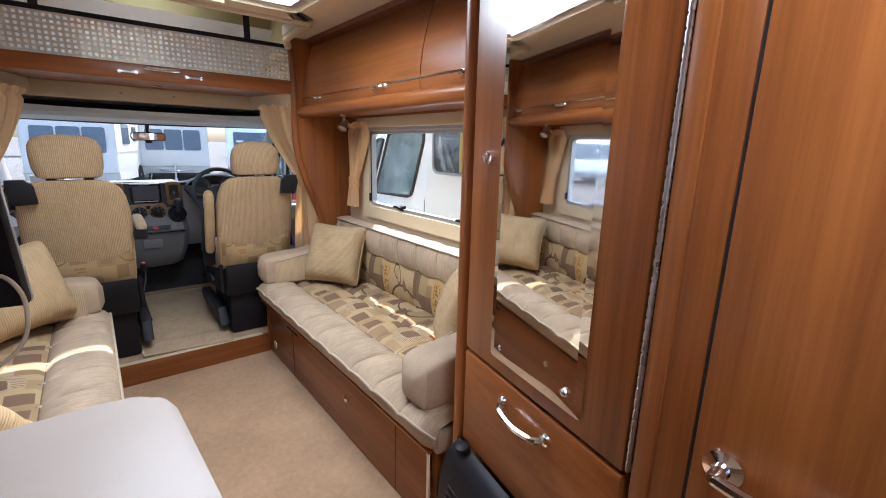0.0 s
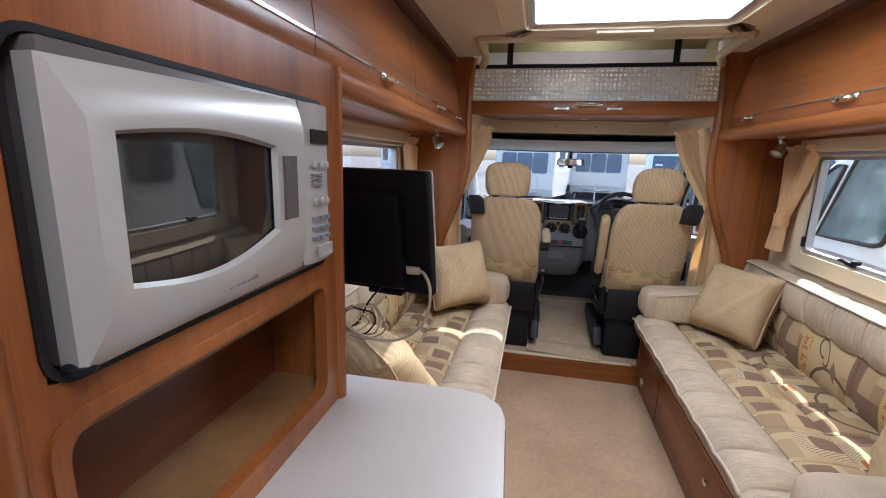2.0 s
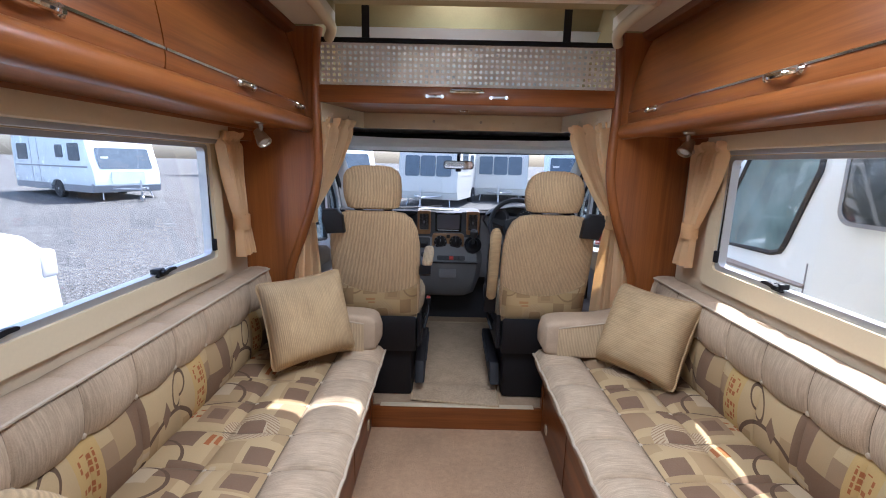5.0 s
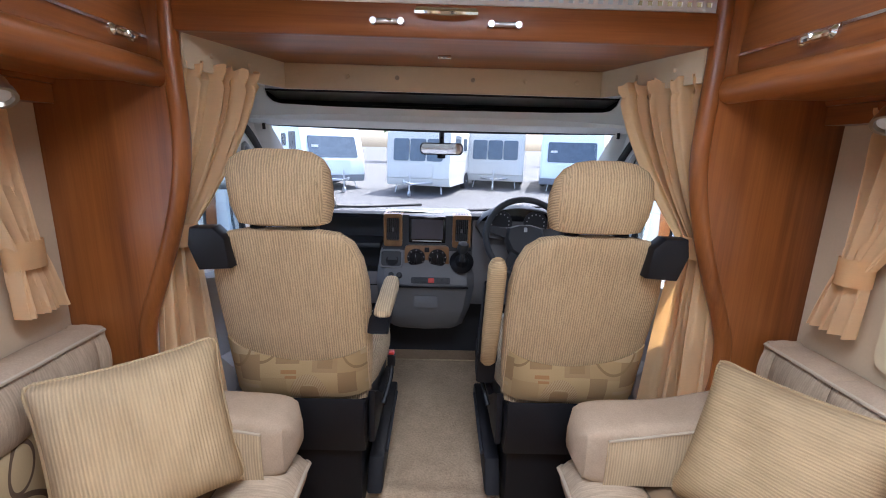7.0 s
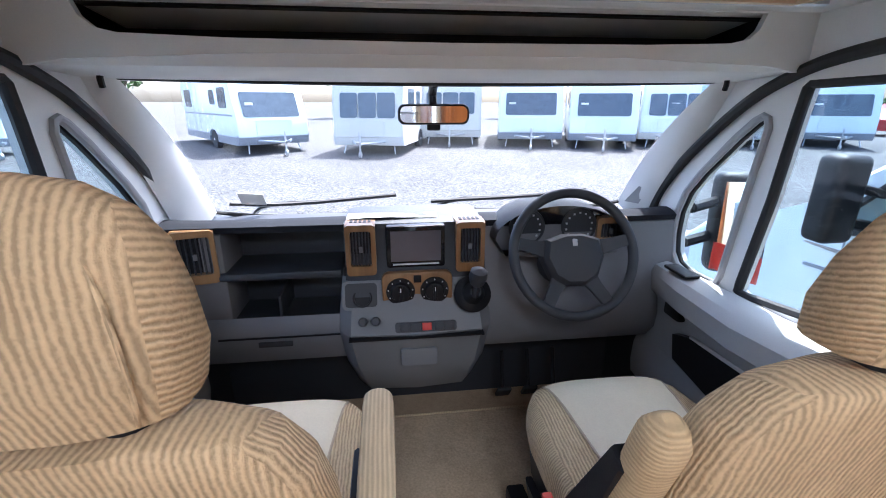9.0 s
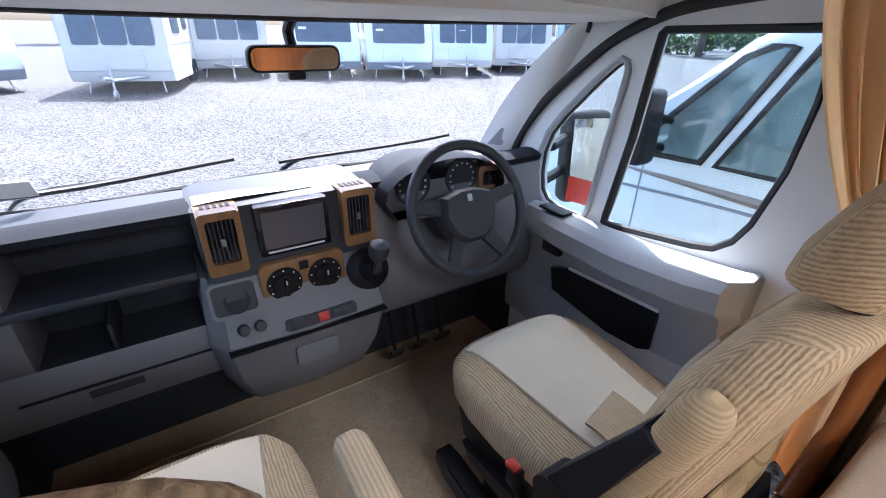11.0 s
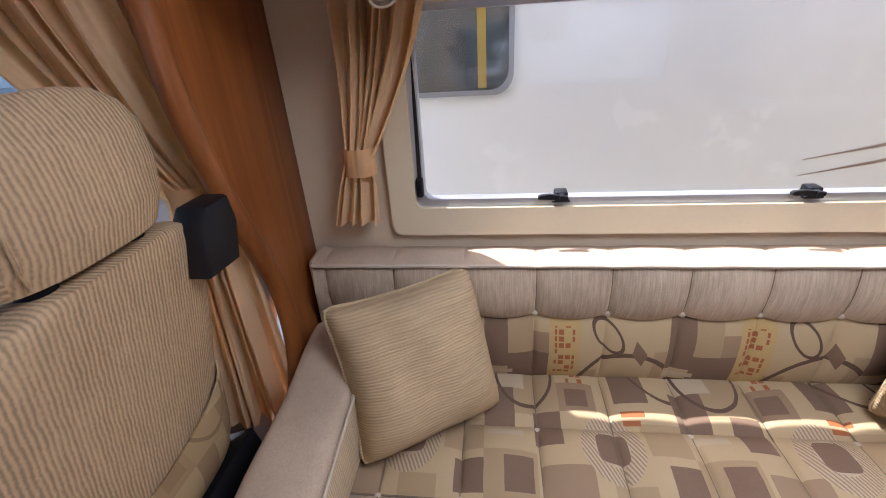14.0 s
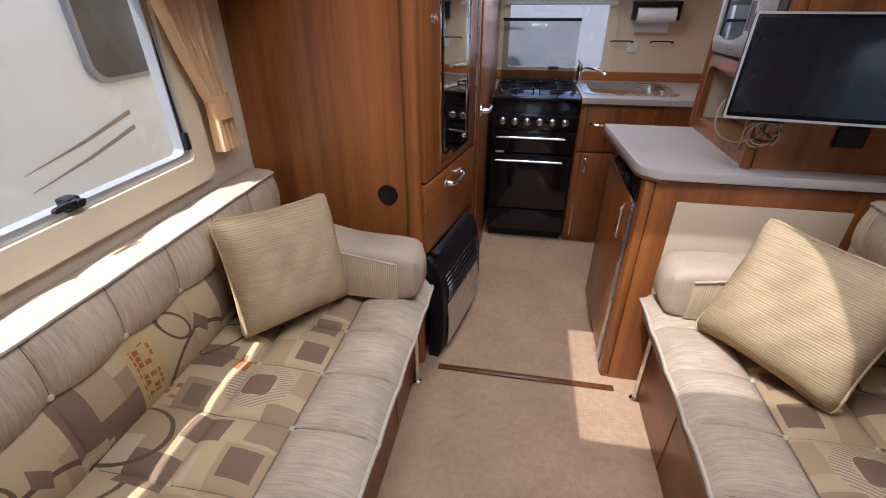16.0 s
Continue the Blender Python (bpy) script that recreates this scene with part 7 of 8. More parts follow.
sw_part("emblem", bm, "alu", "small plain metal emblem", hubp)
for a in (12, 168, 238, 302):
    bm = bmesh.new()
    c, s_ = math.cos(radians(a)), math.sin(radians(a))
    loft(bm, [[(r * c - w * s_, r * s_ + w * c, z + h) for w, h in ((-wd_, -0.008), (wd_, -0.008), (wd_, 0.008), (-wd_, 0.008))] for r, wd_, z in ((0.07, 0.028, -0.02), (0.12, 0.02, -0.014), (0.185, 0.017, 0.0))])
    sw_part("spoke", bm, "dash_dark")
bm = bmesh.new()
cyl(bm, (0, 0, -0.05), (0, -0.02, -0.16), 0.05, 0.065, 16)
sw_part("column_shroud", bm, "dash_dark")
for x in (-1, 1):
    bm = bmesh.new()
    tube(bm, [(x * 0.05, 0.0, -0.07), (x * 0.11, 0.01, -0.065), (x * 0.165, 0.015, -0.06)], 0.009, 8)
    sw_part("stalk_switch", bm, "grey_plastic")

# pedals
for x in (0.30, 0.41, 0.52):
    p = thing("pedal", (x, 3.93, 0.2), "black rubber foot pedal", "pedal", "foot pedals")
    bm = made(box, -0.03, 0.03, -0.008, 0.008, -0.035, 0.035, 0.006)
    part("pad", all_turned(bm, pose(x, 3.90, 0.26, 35, 0, 0)), "rubber", p)
    bm = bmesh.new()
    tube(bm, [(x, 3.905, 0.26), (x, 3.935, 0.34), (x, 3.96, 0.42)], 0.008, 6)
    part("lever", bm, "black", p)


# ---- cab seats
def cab_seat(side, arm_up, label):
    s = side
    cx = 0.432 * s
    root = thing("captain_chair", (cx, 3.05, 0.125), label, "seat", "cab seats")

    def back_y(z):
        return 2.70 + 0.24 * (1.14 - z)

    def rr(cx_, hw, y0, y1, z, n=20, p=3.2):
        yc, hy = (y0 + y1) / 2, (y1 - y0) / 2
        out = []
        for k in range(n):
            a = 2 * math.pi * k / n
            c, q = math.cos(a), math.sin(a)
            out.append((cx_ + hw * math.copysign(abs(c) ** (2 / p), c), yc + hy * math.copysign(abs(q) ** (2 / p), q), z))
        return out
    # backrest: rear shell of ribbed cord, with side bolsters
    secs = []
    for z, hw, th in ((0.56, 0.205, 0.05), (0.575, 0.215, 0.10), (0.70, 0.222, 0.14), (0.85, 0.226, 0.145), (0.97, 0.224, 0.14), (1.05, 0.212, 0.125), (1.10, 0.190, 0.11), (1.13, 0.155, 0.09), (1.142, 0.10, 0.06)):
        y = back_y(z)
        secs.append(rr(cx, hw, y, y + th, z, 28))
    bm = bmesh.new()
    loft(bm, secs)
    bk = part("backrest", bm, "cord_x", root)
    bm = bmesh.new()

    def front_y(z):
        return back_y(z) + (0.142 if z < 0.97 else 0.142 - 0.19 * (z - 0.97))
    sheet(bm, lambda u, v: Vector((cx + (u - 0.5) * 0.24, front_y(0.66 + 0.38 * v) - 0.004, 0.66 + 0.38 * v)), 8, 14, 0.006)
    part("centre_panel", bm, "seat_pale", bk, "pale plain centre panel")
    # map pocket on the rear
    bm = bmesh.new()

    def pocket(u, v):
        a = 2 * u - 1
        ztop = 0.775 - 0.055 * (1 - a * a) + 0.015 * a * s
        z = 0.59 + (ztop - 0.59) * v
        bulge = 0.034 * math.sin(math.pi * min(1, 0.25 + 0.75 * v)) * (1 - a ** 4) + 0.006
        return Vector((cx + 0.212 * a, back_y(z) - bulge + 0.03 * a ** 8, z))
    sheet(bm, pocket, 24, 10, 0.005)
    part("map_pocket", bm, "pattern_pocket", bk, "patchwork map pocket")
    bm = bmesh.new()
    sheet(bm, lambda u, v: Vector((cx + 0.205 * (2 * u - 1), back_y(0.55) - 0.012 + 0.025 * abs(2 * u - 1) ** 6 + 0.02 * (1 - v), 0.490 + 0.150 * v)), 16, 4, 0.006)
    part("back_skirt", bm, "cord_x", bk)
    # headrest
    secs = []
    for z, hw, y0, y1 in ((1.150, 0.10, 2.725, 2.80), (1.157, 0.124, 2.703, 2.83), (1.20, 0.137, 2.688, 2.822), (1.25, 0.139, 2.684, 2.80), (1.295, 0.130, 2.687, 2.775), (1.322, 0.112, 2.698, 2.755), (1.340, 0.080, 2.710, 2.744), (1.347, 0.04, 2.718, 2.736)):
        if s < 0:     # the passenger headrest is pulled up a little and fuller on top
            k = max(0.0, (z - 1.25) / 0.097)
            z, hw, y1 = z + 0.008 * min(1, (z - 1.15) / 0.1), hw + 0.013 * k, y1 + 0.003 * k
        secs.append(rr(cx, hw, y0, y1, z, 28, 2.8))
    bm = bmesh.new()
    loft(bm, secs)
    hr = part("headrest", bm, "cord_head", root)
    for e in (-s,):
        bm = bmesh.new()
        tube(bm, [(cx + e * (hw_ * 0.80), yy - 0.002, zz) for zz, hw_, yy in ((1.165, 0.126, 2.712), (1.20, 0.137, 2.700), (1.25, 0.139, 2.695), (1.295, 0.130, 2.698), (1.318, 0.114, 2.706))], 0.0022, 6)
        part("seam", bm, "cord_x", hr)
    for x in (-0.07, 0.07):
        bm = bmesh.new()
        cyl(bm, (cx + x, 2.745, 1.11), (cx + x, 2.742, 1.19), 0.007, seg=10)
        lathe(bm, (cx + x, 2.748, 1.136), (0, 0, 1), [(0, 0.022), (0.012, 0.021), (0.018, 0.012)], 14)
        part("headrest_post", bm, "black", root, "black headrest post")
    # belt guide on the outer shoulder
    bm = bmesh.new()
    prism(bm, [(cx + s * 0.228, 1.148), (cx + s * 0.165, 1.150), (cx + s * 0.135, 1.12), (cx + s * 0.128, 1.038), (cx + s * 0.212, 1.032), (cx + s * 0.236, 1.10)], "y", 2.684, 2.742, 0.010)
    part("belt_guide", bm, "black", root, "black belt guide")
    # cushion
    CS = ((2.86, 0.18, 0.54, 0.64), (2.90, 0.205, 0.515, 0.665), (3.05, 0.224, 0.495, 0.660), (3.18, 0.234, 0.485, 0.668), (3.29, 0.234, 0.482, 0.676), (3.36, 0.222, 0.488, 0.673), (3.41, 0.195, 0.505, 0.656), (3.44, 0.15, 0.53, 0.630), (3.452, 0.09, 0.56, 0.605))

    def cushion_top(x, y):
        for (ya, wa, a0, a1), (yb, wb, b0, b1) in zip(CS, CS[1:]):
            if ya <= y <= yb:
                k = (y - ya) / (yb - ya)
                hw, z0, z1 = wa + (wb - wa) * k, a0 + (b0 - a0) * k, a1 + (b1 - a1) * k
                c = min(1.0, abs(x) / hw) ** (1 / 0.6)
                return (z0 + z1) / 2 + (z1 - z0) / 2 * math.sqrt(max(0.0, 1 - c * c)) ** 0.6
        return 0.6
    bm = bmesh.new()
    secs = []
    for y, hw, z0, z1 in CS:
        zc, hz = (z0 + z1) / 2, (z1 - z0) / 2
        secs.append([(cx + hw * math.copysign(abs(math.cos(a)) ** 0.6, math.cos(a)), y, zc + hz * math.copysign(abs(math.sin(a)) ** 0.6, math.sin(a))) for a in [2 * math.pi * k / 36 for k in range(36)]])
    loft(bm, secs)
    cu = part("seat_cushion", bm, "cord_y", root)
    bm = bmesh.new()

    def panel_pt(u, v):
        x, y = (u - 0.5) * (0.225 + 0.105 * v), 2.93 + 0.470 * v
        return Vector((cx + x, y, cushion_top(x, y) + 0.003))
    sheet(bm, panel_pt, 14, 24, 0.004)
    part("centre_panel", bm, "seat_pale", cu, "pale plain centre panel")
    for e in (0.0, 1.0):
        bm = bmesh.new()
        tube(bm, [panel_pt(e, k / 16) for k in range(17)], 0.003, 6, smooth=False)
        part("piping", bm, "piping", cu)
    # base
    part("plinth", made(box, cx - 0.19, cx + 0.19, 2.84, 3.26, 0.125, 0.40, 0.02), "black", root)
    bm = bmesh.new()
    prism(bm, [(2.80, 0.40), (3.33, 0.42), (3.36, 0.50), (3.32, 0.545), (2.84, 0.555), (2.78, 0.60), (2.76, 0.52)], "x", cx - 0.21, cx + 0.21, 0.01)
    part("side_cover", bm, "black", root, "black plastic base cover")
    ix = cx - s * 0.235
    bm = bmesh.new()
    prism(bm, [(2.82, 0.42), (3.26, 0.40), (3.30, 0.44), (3.02, 0.47), (2.90, 0.56), (2.83, 0.60)], "x", *sorted((ix, ix + s * 0.022)), 0.005)
    part("adjuster_trim", bm, "black", root)
    bm = bmesh.new()
    prism(bm, [(2.84, 0.20), (3.36, 0.235), (3.405, 0.27), (3.40, 0.305), (3.34, 0.315), (2.90, 0.30)], "x", *sorted((cx - s * 0.255, cx - s * 0.20)), 0.008)
    part("slide_rail_cover", bm, "black", root, "black slide rail cover")
    bm = bmesh.new()
    tube(bm, [(cx - s * 0.258, 2.95, 0.285), (cx - s * 0.258, 3.33, 0.298)], 0.006, 6)
    part("slide_lever", bm, "dash_dark", root)
    bx = cx - s * 0.262
    bm = bmesh.new()
    tube(bm, [(bx + s * 0.02, 2.98, 0.46), (bx, 3.04, 0.53), (bx, 3.07, 0.58)], 0.009, 8)
    box(bm, bx - 0.014, bx + 0.014, 3.055, 3.085, 0.565, 0.61, 0.004)
    bkl = part("belt_buckle", bm, "black", root, "black belt buckle")
    part("release_button", made(box, bx - 0.011, bx + 0.011, 3.062, 3.094, 0.604, 0.616, 0.003), "red", bkl, "red release button")
    # armrest on the aisle side
    ax = cx - s * 0.262
    if arm_up:
        p0, p1 = Vector((ax, 2.900, 0.668)), Vector((ax, 2.780, 1.060))
    else:
        p0, p1 = Vector((ax, 2.80, 0.875)), Vector((ax, 3.10, 0.885))
    d = (p1 - p0).normalized()
    nrm = Vector((0, d.z, -d.y))
    secs = []
    L = (p1 - p0).length
    for f, w, h in ((0.0, 0.014, 0.010), (0.04, 0.026, 0.018), (0.4, 0.028, 0.026), (0.85, 0.028, 0.031), (0.93, 0.027, 0.030), (0.98, 0.02, 0.021), (1.0, 0.010, 0.012)):
        c = p0 + d * L * f
        secs.append([tuple(c + Vector((1, 0, 0)) * (w * math.copysign(abs(math.cos(a)) ** 0.7, math.cos(a))) + nrm * (h * math.copysign(abs(math.sin(a)) ** 0.7, math.sin(a)))) for a in [2 * math.pi * k / 16 for k in range(16)]])
    bm = bmesh.new()
    loft(bm, secs)
    part("armrest", bm, "cord_pale" if not arm_up else "cord_z", root, "padded armrest")
    bm = bmesh.new()
    if arm_up:
        cyl(bm, (ax - 0.034, 2.955, 0.690), (ax + 0.034, 2.955, 0.690), 0.040, seg=20)
        prism(bm, [(2.93, 0.58), (3.00, 0.60), (2.985, 0.70), (2.842, 0.975), (2.808, 0.962), (2.905, 0.70)], "x", *sorted((ax - s * 0.032, ax + s * 0.03)), 0.006)
    else:
        prism(bm, [(2.76, 0.83), (2.80, 0.81), (3.0, 0.835), (3.0, 0.86), (2.80, 0.86)], "x", *sorted((ax - s * 0.02, ax + s * 0.04)), 0.006)
    part("armrest_bracket", bm, "black", root, "black armrest bracket")
    return root


cab_seat(1, True, "sand corduroy driver seat with a raised armrest and map pocket")
cab_seat(-1, False, "sand corduroy passenger seat with a lowered pale armrest")

bm = bmesh.new()
sheet(bm, lambda u, v: Vector((0.330 + 0.13 * u, 2.955 + 0.085 * v + 0.03 * u, 0.681 + 0.012 * math.sin(math.pi * v) * (0.6 + 0.4 * math.sin(5 * u)))), 12, 10, 0.006)
solo("folded_seat_tie", bm, "cord_pale", "pale folded cloth strap lying on the driver seat", "strap")

# runner mat from the step into the cab
bm = bmesh.new()


def runner(u, v):
    y = 2.785 + 1.17 * v
    k = max(0.0, min(1.0, (y - 3.42) / 0.10))
    w = 0.230 + 0.03 * v + 0.40 * k * k * (3 - 2 * k)
    wave = 0.014 * math.exp(-((y - 2.93) / 0.04) ** 2) + 0.003 * math.sin(14 * y + 2 * u)
    return Vector((-0.012 + 0.012 * k + w * (2 * u - 1), y - 0.05 * u * (1 - v) ** 4, 0.133 + max(0, wave)))


sheet(bm, runner, 20, 60, 0.007)
rn = solo("runner_mat", bm, "mat_weave", "beige woven runner mat lying between the cab seats", "mat")
bm = bmesh.new()
loop = [runner(k / 10, 0) for k in range(11)] + [runner(1, k / 30) for k in range(1, 31)] + [runner(1 - k / 10, 1) for k in range(1, 11)] + [runner(0, 1 - k / 30) for k in range(1, 30)]
tube(bm, loop, 0.006, 6, closed=True, smooth=False)
part("bound_edge", bm, "cord_pale", rn)
bm = bmesh.new()
box(bm, -0.40, 0.40, BULK - 0.024, BULK + 0.012, 0.1245, 0.129, 0.002)
setting("step_nosing", bm, "cream_trim", "pale strip along the step edge", "trim")

# ---------------------------------------------------------------- outside
def ground_z(x, y):
    k = max(0.0, min(1.0, (y - 4.5) / 16.0))
    return -0.55 + 0.46 * k * k * (3 - 2 * k)


bm = bmesh.new()
gx = [-900, -300, -120, -60] + [-40 + 4 * i for i in range(21)] + [60, 120, 300, 900]
gy = [-900, -300, -100, -40, -20, -8, 0] + [3 + 1.5 * i for i in range(20)] + [40, 60, 120, 300, 900]
g = [[bm.verts.new((x, y, ground_z(x, y))) for y in gy] for x in gx]
for i in range(len(gx) - 1):
    for j in range(len(gy) - 1):
        bm.faces.new((g[i][j], g[i + 1][j], g[i + 1][j + 1], g[i][j + 1]))
setting("ground", bm, "gravel", "pale grey gravel yard", "ground")


def wheel(parent, x, y, z, r, w, out):
    bm = bmesh.new()
    lathe(bm, (x, y, z), (out, 0, 0), [(-w / 2, r * 0.62), (-w / 2, r * 0.95), (-w * 0.35, r), (w * 0.35, r), (w / 2, r * 0.95), (w / 2, r * 0.66), (w * 0.4, r * 0.62)], 28)
    t = part("wheel", bm, "tyre", parent)
    bm = bmesh.new()
    lathe(bm, (x, y, z), (out, 0, 0), [(w * 0.2, r * 0.62), (w * 0.42, r * 0.60), (w * 0.36, r * 0.5), (w * 0.40, r * 0.2), (w * 0.5, r * 0.12), (w * 0.5, 0.02)], 20)
    part("rim", bm, "alu", t, "silver wheel rim")


def caravan(x, y, turn, length, body, skirt, panes, label, rake=0.25, seed=0):
    """A touring caravan, nose towards -y in its own axes, standing at x, y."""
    rnd = random.Random(seed)
    m = pose(x, y, ground_z(x, y), 0, 0, turn)
    root = new("caravan")
    root.matrix_basis = m
    tagged(root, label, "caravan", "parked caravans")

    def p(name, bm, mt, parent=None, lab=""):
        ob = new(name, finish(name, bm, mt))
        ob.parent = parent or root
        return tagged(ob, lab)
    W, H, B = 1.1, 2.55, 0.42
    prof = [(0.10, B), (0.0, B + 0.12), (0.02, 1.05), (0.08 + rake * 0.3, 1.45), (rake, 2.15), (rake + 0.25, H - 0.05), (rake + 0.6, H), (length - 0.5, H), (length - 0.12, H - 0.12), (length, 2.0), (length, B), (3.1, B), (2.95, B + 0.26), (2.65, B + 0.30), (2.35, B + 0.26), (2.2, B)]
    bm = bmesh.new()
    prism(bm, prof, "x", -W, W, 0.05, 3)
    bo = p("body", bm, body)
    bm = bmesh.new()
    prism(bm, [(0.09, B - 0.12), (0.02, B + 0.10), (0.02, B + 0.16), (0.16, B + 0.16), (0.16, B - 0.12)], "x", -W - 0.006, W + 0.006)
    box(bm, -W - 0.006, W + 0.006, 0.15, 2.15, B - 0.14, B + 0.10)
    box(bm, -W - 0.006, W + 0.006, 3.15, length - 0.05, B - 0.14, B + 0.10)
    p("skirt", bm, skirt)

    def front_y(z):
        for (ya, za), (yb, zb) in zip(prof[1:], prof[2:]):
            if za <= z <= zb:
                return ya + (yb - ya) * (z - za) / (zb - za)
        return 0.0
    ww = 1.76
    for k in range(panes):
        a = -ww / 2 + ww * k / panes + 0.025
        b = -ww / 2 + ww * (k + 1) / panes - 0.025
        bm = bmesh.new()
        z0, z1 = 1.10, 1.82
        pts = rounded_rect(a, b, z0, z1, 0.06)
        lo = [bm.verts.new((u, front_y(w) - 0.004, w)) for u, w in pts]
        hi = [bm.verts.new((u, front_y(w) - 0.024, w)) for u, w in pts]
        bm.faces.new(hi)
        for i in range(len(pts)):
            j = (i + 1) % len(pts)
            bm.faces.new((lo[i], lo[j], hi[j], hi[i]))
        wpane = p("window", bm, "far_glass", bo)
        if k == panes // 2:
            bm = bmesh.new()
            yy = front_y(1.4) - 0.03
            box(bm, a + 0.1, a + 0.34, yy, yy + 0.004, 1.36, 1.52)
            p("notice", bm, "paper", wpane)
    for s in (-1, 1):
        for y0, y1, z0, z1 in ((0.75, 1.55, 1.35, 1.95), (1.95, 2.5, 1.45, 1.9), (length - 1.4, length - 0.5, 1.35, 1.95)):
            bm = bmesh.new()
            prism(bm, rounded_rect(y0, y1, z0, z1, 0.07), "x", *sorted((s * (W - 0.005), s * (W + 0.015))))
            p("window", bm, "far_glass", bo)
        bm = bmesh.new()
        ring_prism(bm, rounded_rect(length - 2.3, length - 1.65, B + 0.05, 2.2, 0.06), rounded_rect(length - 2.285, length - 1.665, B + 0.065, 2.185, 0.05), "x", *sorted((s * W, s * (W + 0.006))))
        p("door_joint", bm, "body_grey", bo)
        bm = bmesh.new()
        box(bm, *sorted((s * W, s * (W + 0.012))), 0.3, length - 0.2, 1.12, 1.17)
        p("side_moulding", bm, skirt, bo)
        o = root
        bm = bmesh.new()
        lathe(bm, (s * (W - 0.10), 2.65, 0.33), (s, 0, 0), [(-0.09, 0.20), (-0.09, 0.31), (-0.06, 0.33), (0.06, 0.33), (0.09, 0.31), (0.09, 0.21)], 24)
        t = p("wheel", bm, "tyre")
        bm = bmesh.new()
        lathe(bm, (s * (W - 0.10), 2.65, 0.33), (s, 0, 0), [(0.04, 0.21), (0.085, 0.20), (0.07, 0.16), (0.085, 0.06), (0.10, 0.03)], 20)
        p("rim", bm, "alu", t)
    bm = bmesh.new()
    for s in (-1, 1):
        tube(bm, [(s * 0.62, 0.3, 0.40), (s * 0.05, -0.85, 0.40)], 0.035, 8, smooth=False)
    tube(bm, [(0, -0.80, 0.42), (0, -1.15, 0.47)], 0.035, 8)
    cyl(bm, (0.0, -0.75, 0.06), (0.0, -0.75, 0.72), 0.028, seg=10)
    lathe(bm, (-0.03, -0.75, 0.09), (1, 0, 0), [(0, 0.09), (0.06, 0.09)], 14)
    for s in (-1, 1):
        tube(bm, [(s * 0.75, 0.25, 0.45), (s * 0.82, 0.10, 0.03)], 0.02, 6, smooth=False)
    p("drawbar", bm, "alu", None, "grey steel drawbar with a jockey wheel")
    bm = bmesh.new()
    prism(bm, rounded_rect(-0.55, 0.55, 0.58, 1.02, 0.06), "y", -0.03, 0.012)
    p("locker_lid", bm, body, bo)
    return root


caravan(-3.6, 16.9, 34, 6.4, "body_white", "body_grey", 1, "large white caravan with one wide dark front window", 0.45, 1)
caravan(-0.75, 16.3, -16, 5.2, "body_cream", "body_cream", 3, "older cream caravan with three front windows", 0.12, 2)
caravan(2.1, 18.6, -10, 5.0, "body_cream", "body_cream", 3, "older cream caravan with three front windows", 0.12, 3)
caravan(4.75, 17.6, -14, 6.0, "body_white", "body_grey", 1, "white caravan with one wide dark front window", 0.40, 4)
caravan(7.05, 16.9, -20, 6.0, "body_white", "body_grey", 1, "white caravan with one wide dark front window", 0.35, 5)
caravan(9.7, 17.0, -24, 5.6, "body_white", "body_cream", 3, "white caravan with three front windows", 0.25, 6)
caravan(12.5, 16.9, -28, 5.0, "body_cream", "body_cream", 3, "cream caravan with three front windows", 0.15, 7)
caravan(15.6, 16.6, -32, 6.0, "body_white", "body_grey", 1, "white caravan with one wide dark front window", 0.35, 8)
caravan(-11.5, 16.5, 62, 6.2, "body_white", "body_grey", 1, "white caravan with one wide dark front window", 0.40, 9)
caravan(-15.0, 11.5, 75, 6.0, "body_white", "body_cream", 3, "white caravan with three front windows", 0.25, 10)
caravan(-16.5, 7.0, 85, 6.0, "body_white", "body_grey", 1, "white caravan with one wide dark front window", 0.35, 11)
caravan(-3.2, -9.0, 172, 6.0, "body_white", "body_grey", 3, "white caravan standing behind the coach", 0.25, 12)
caravan(1.8, -9.6, 186, 6.0, "body_white", "body_grey", 3, "white caravan standing behind the coach", 0.25, 13)


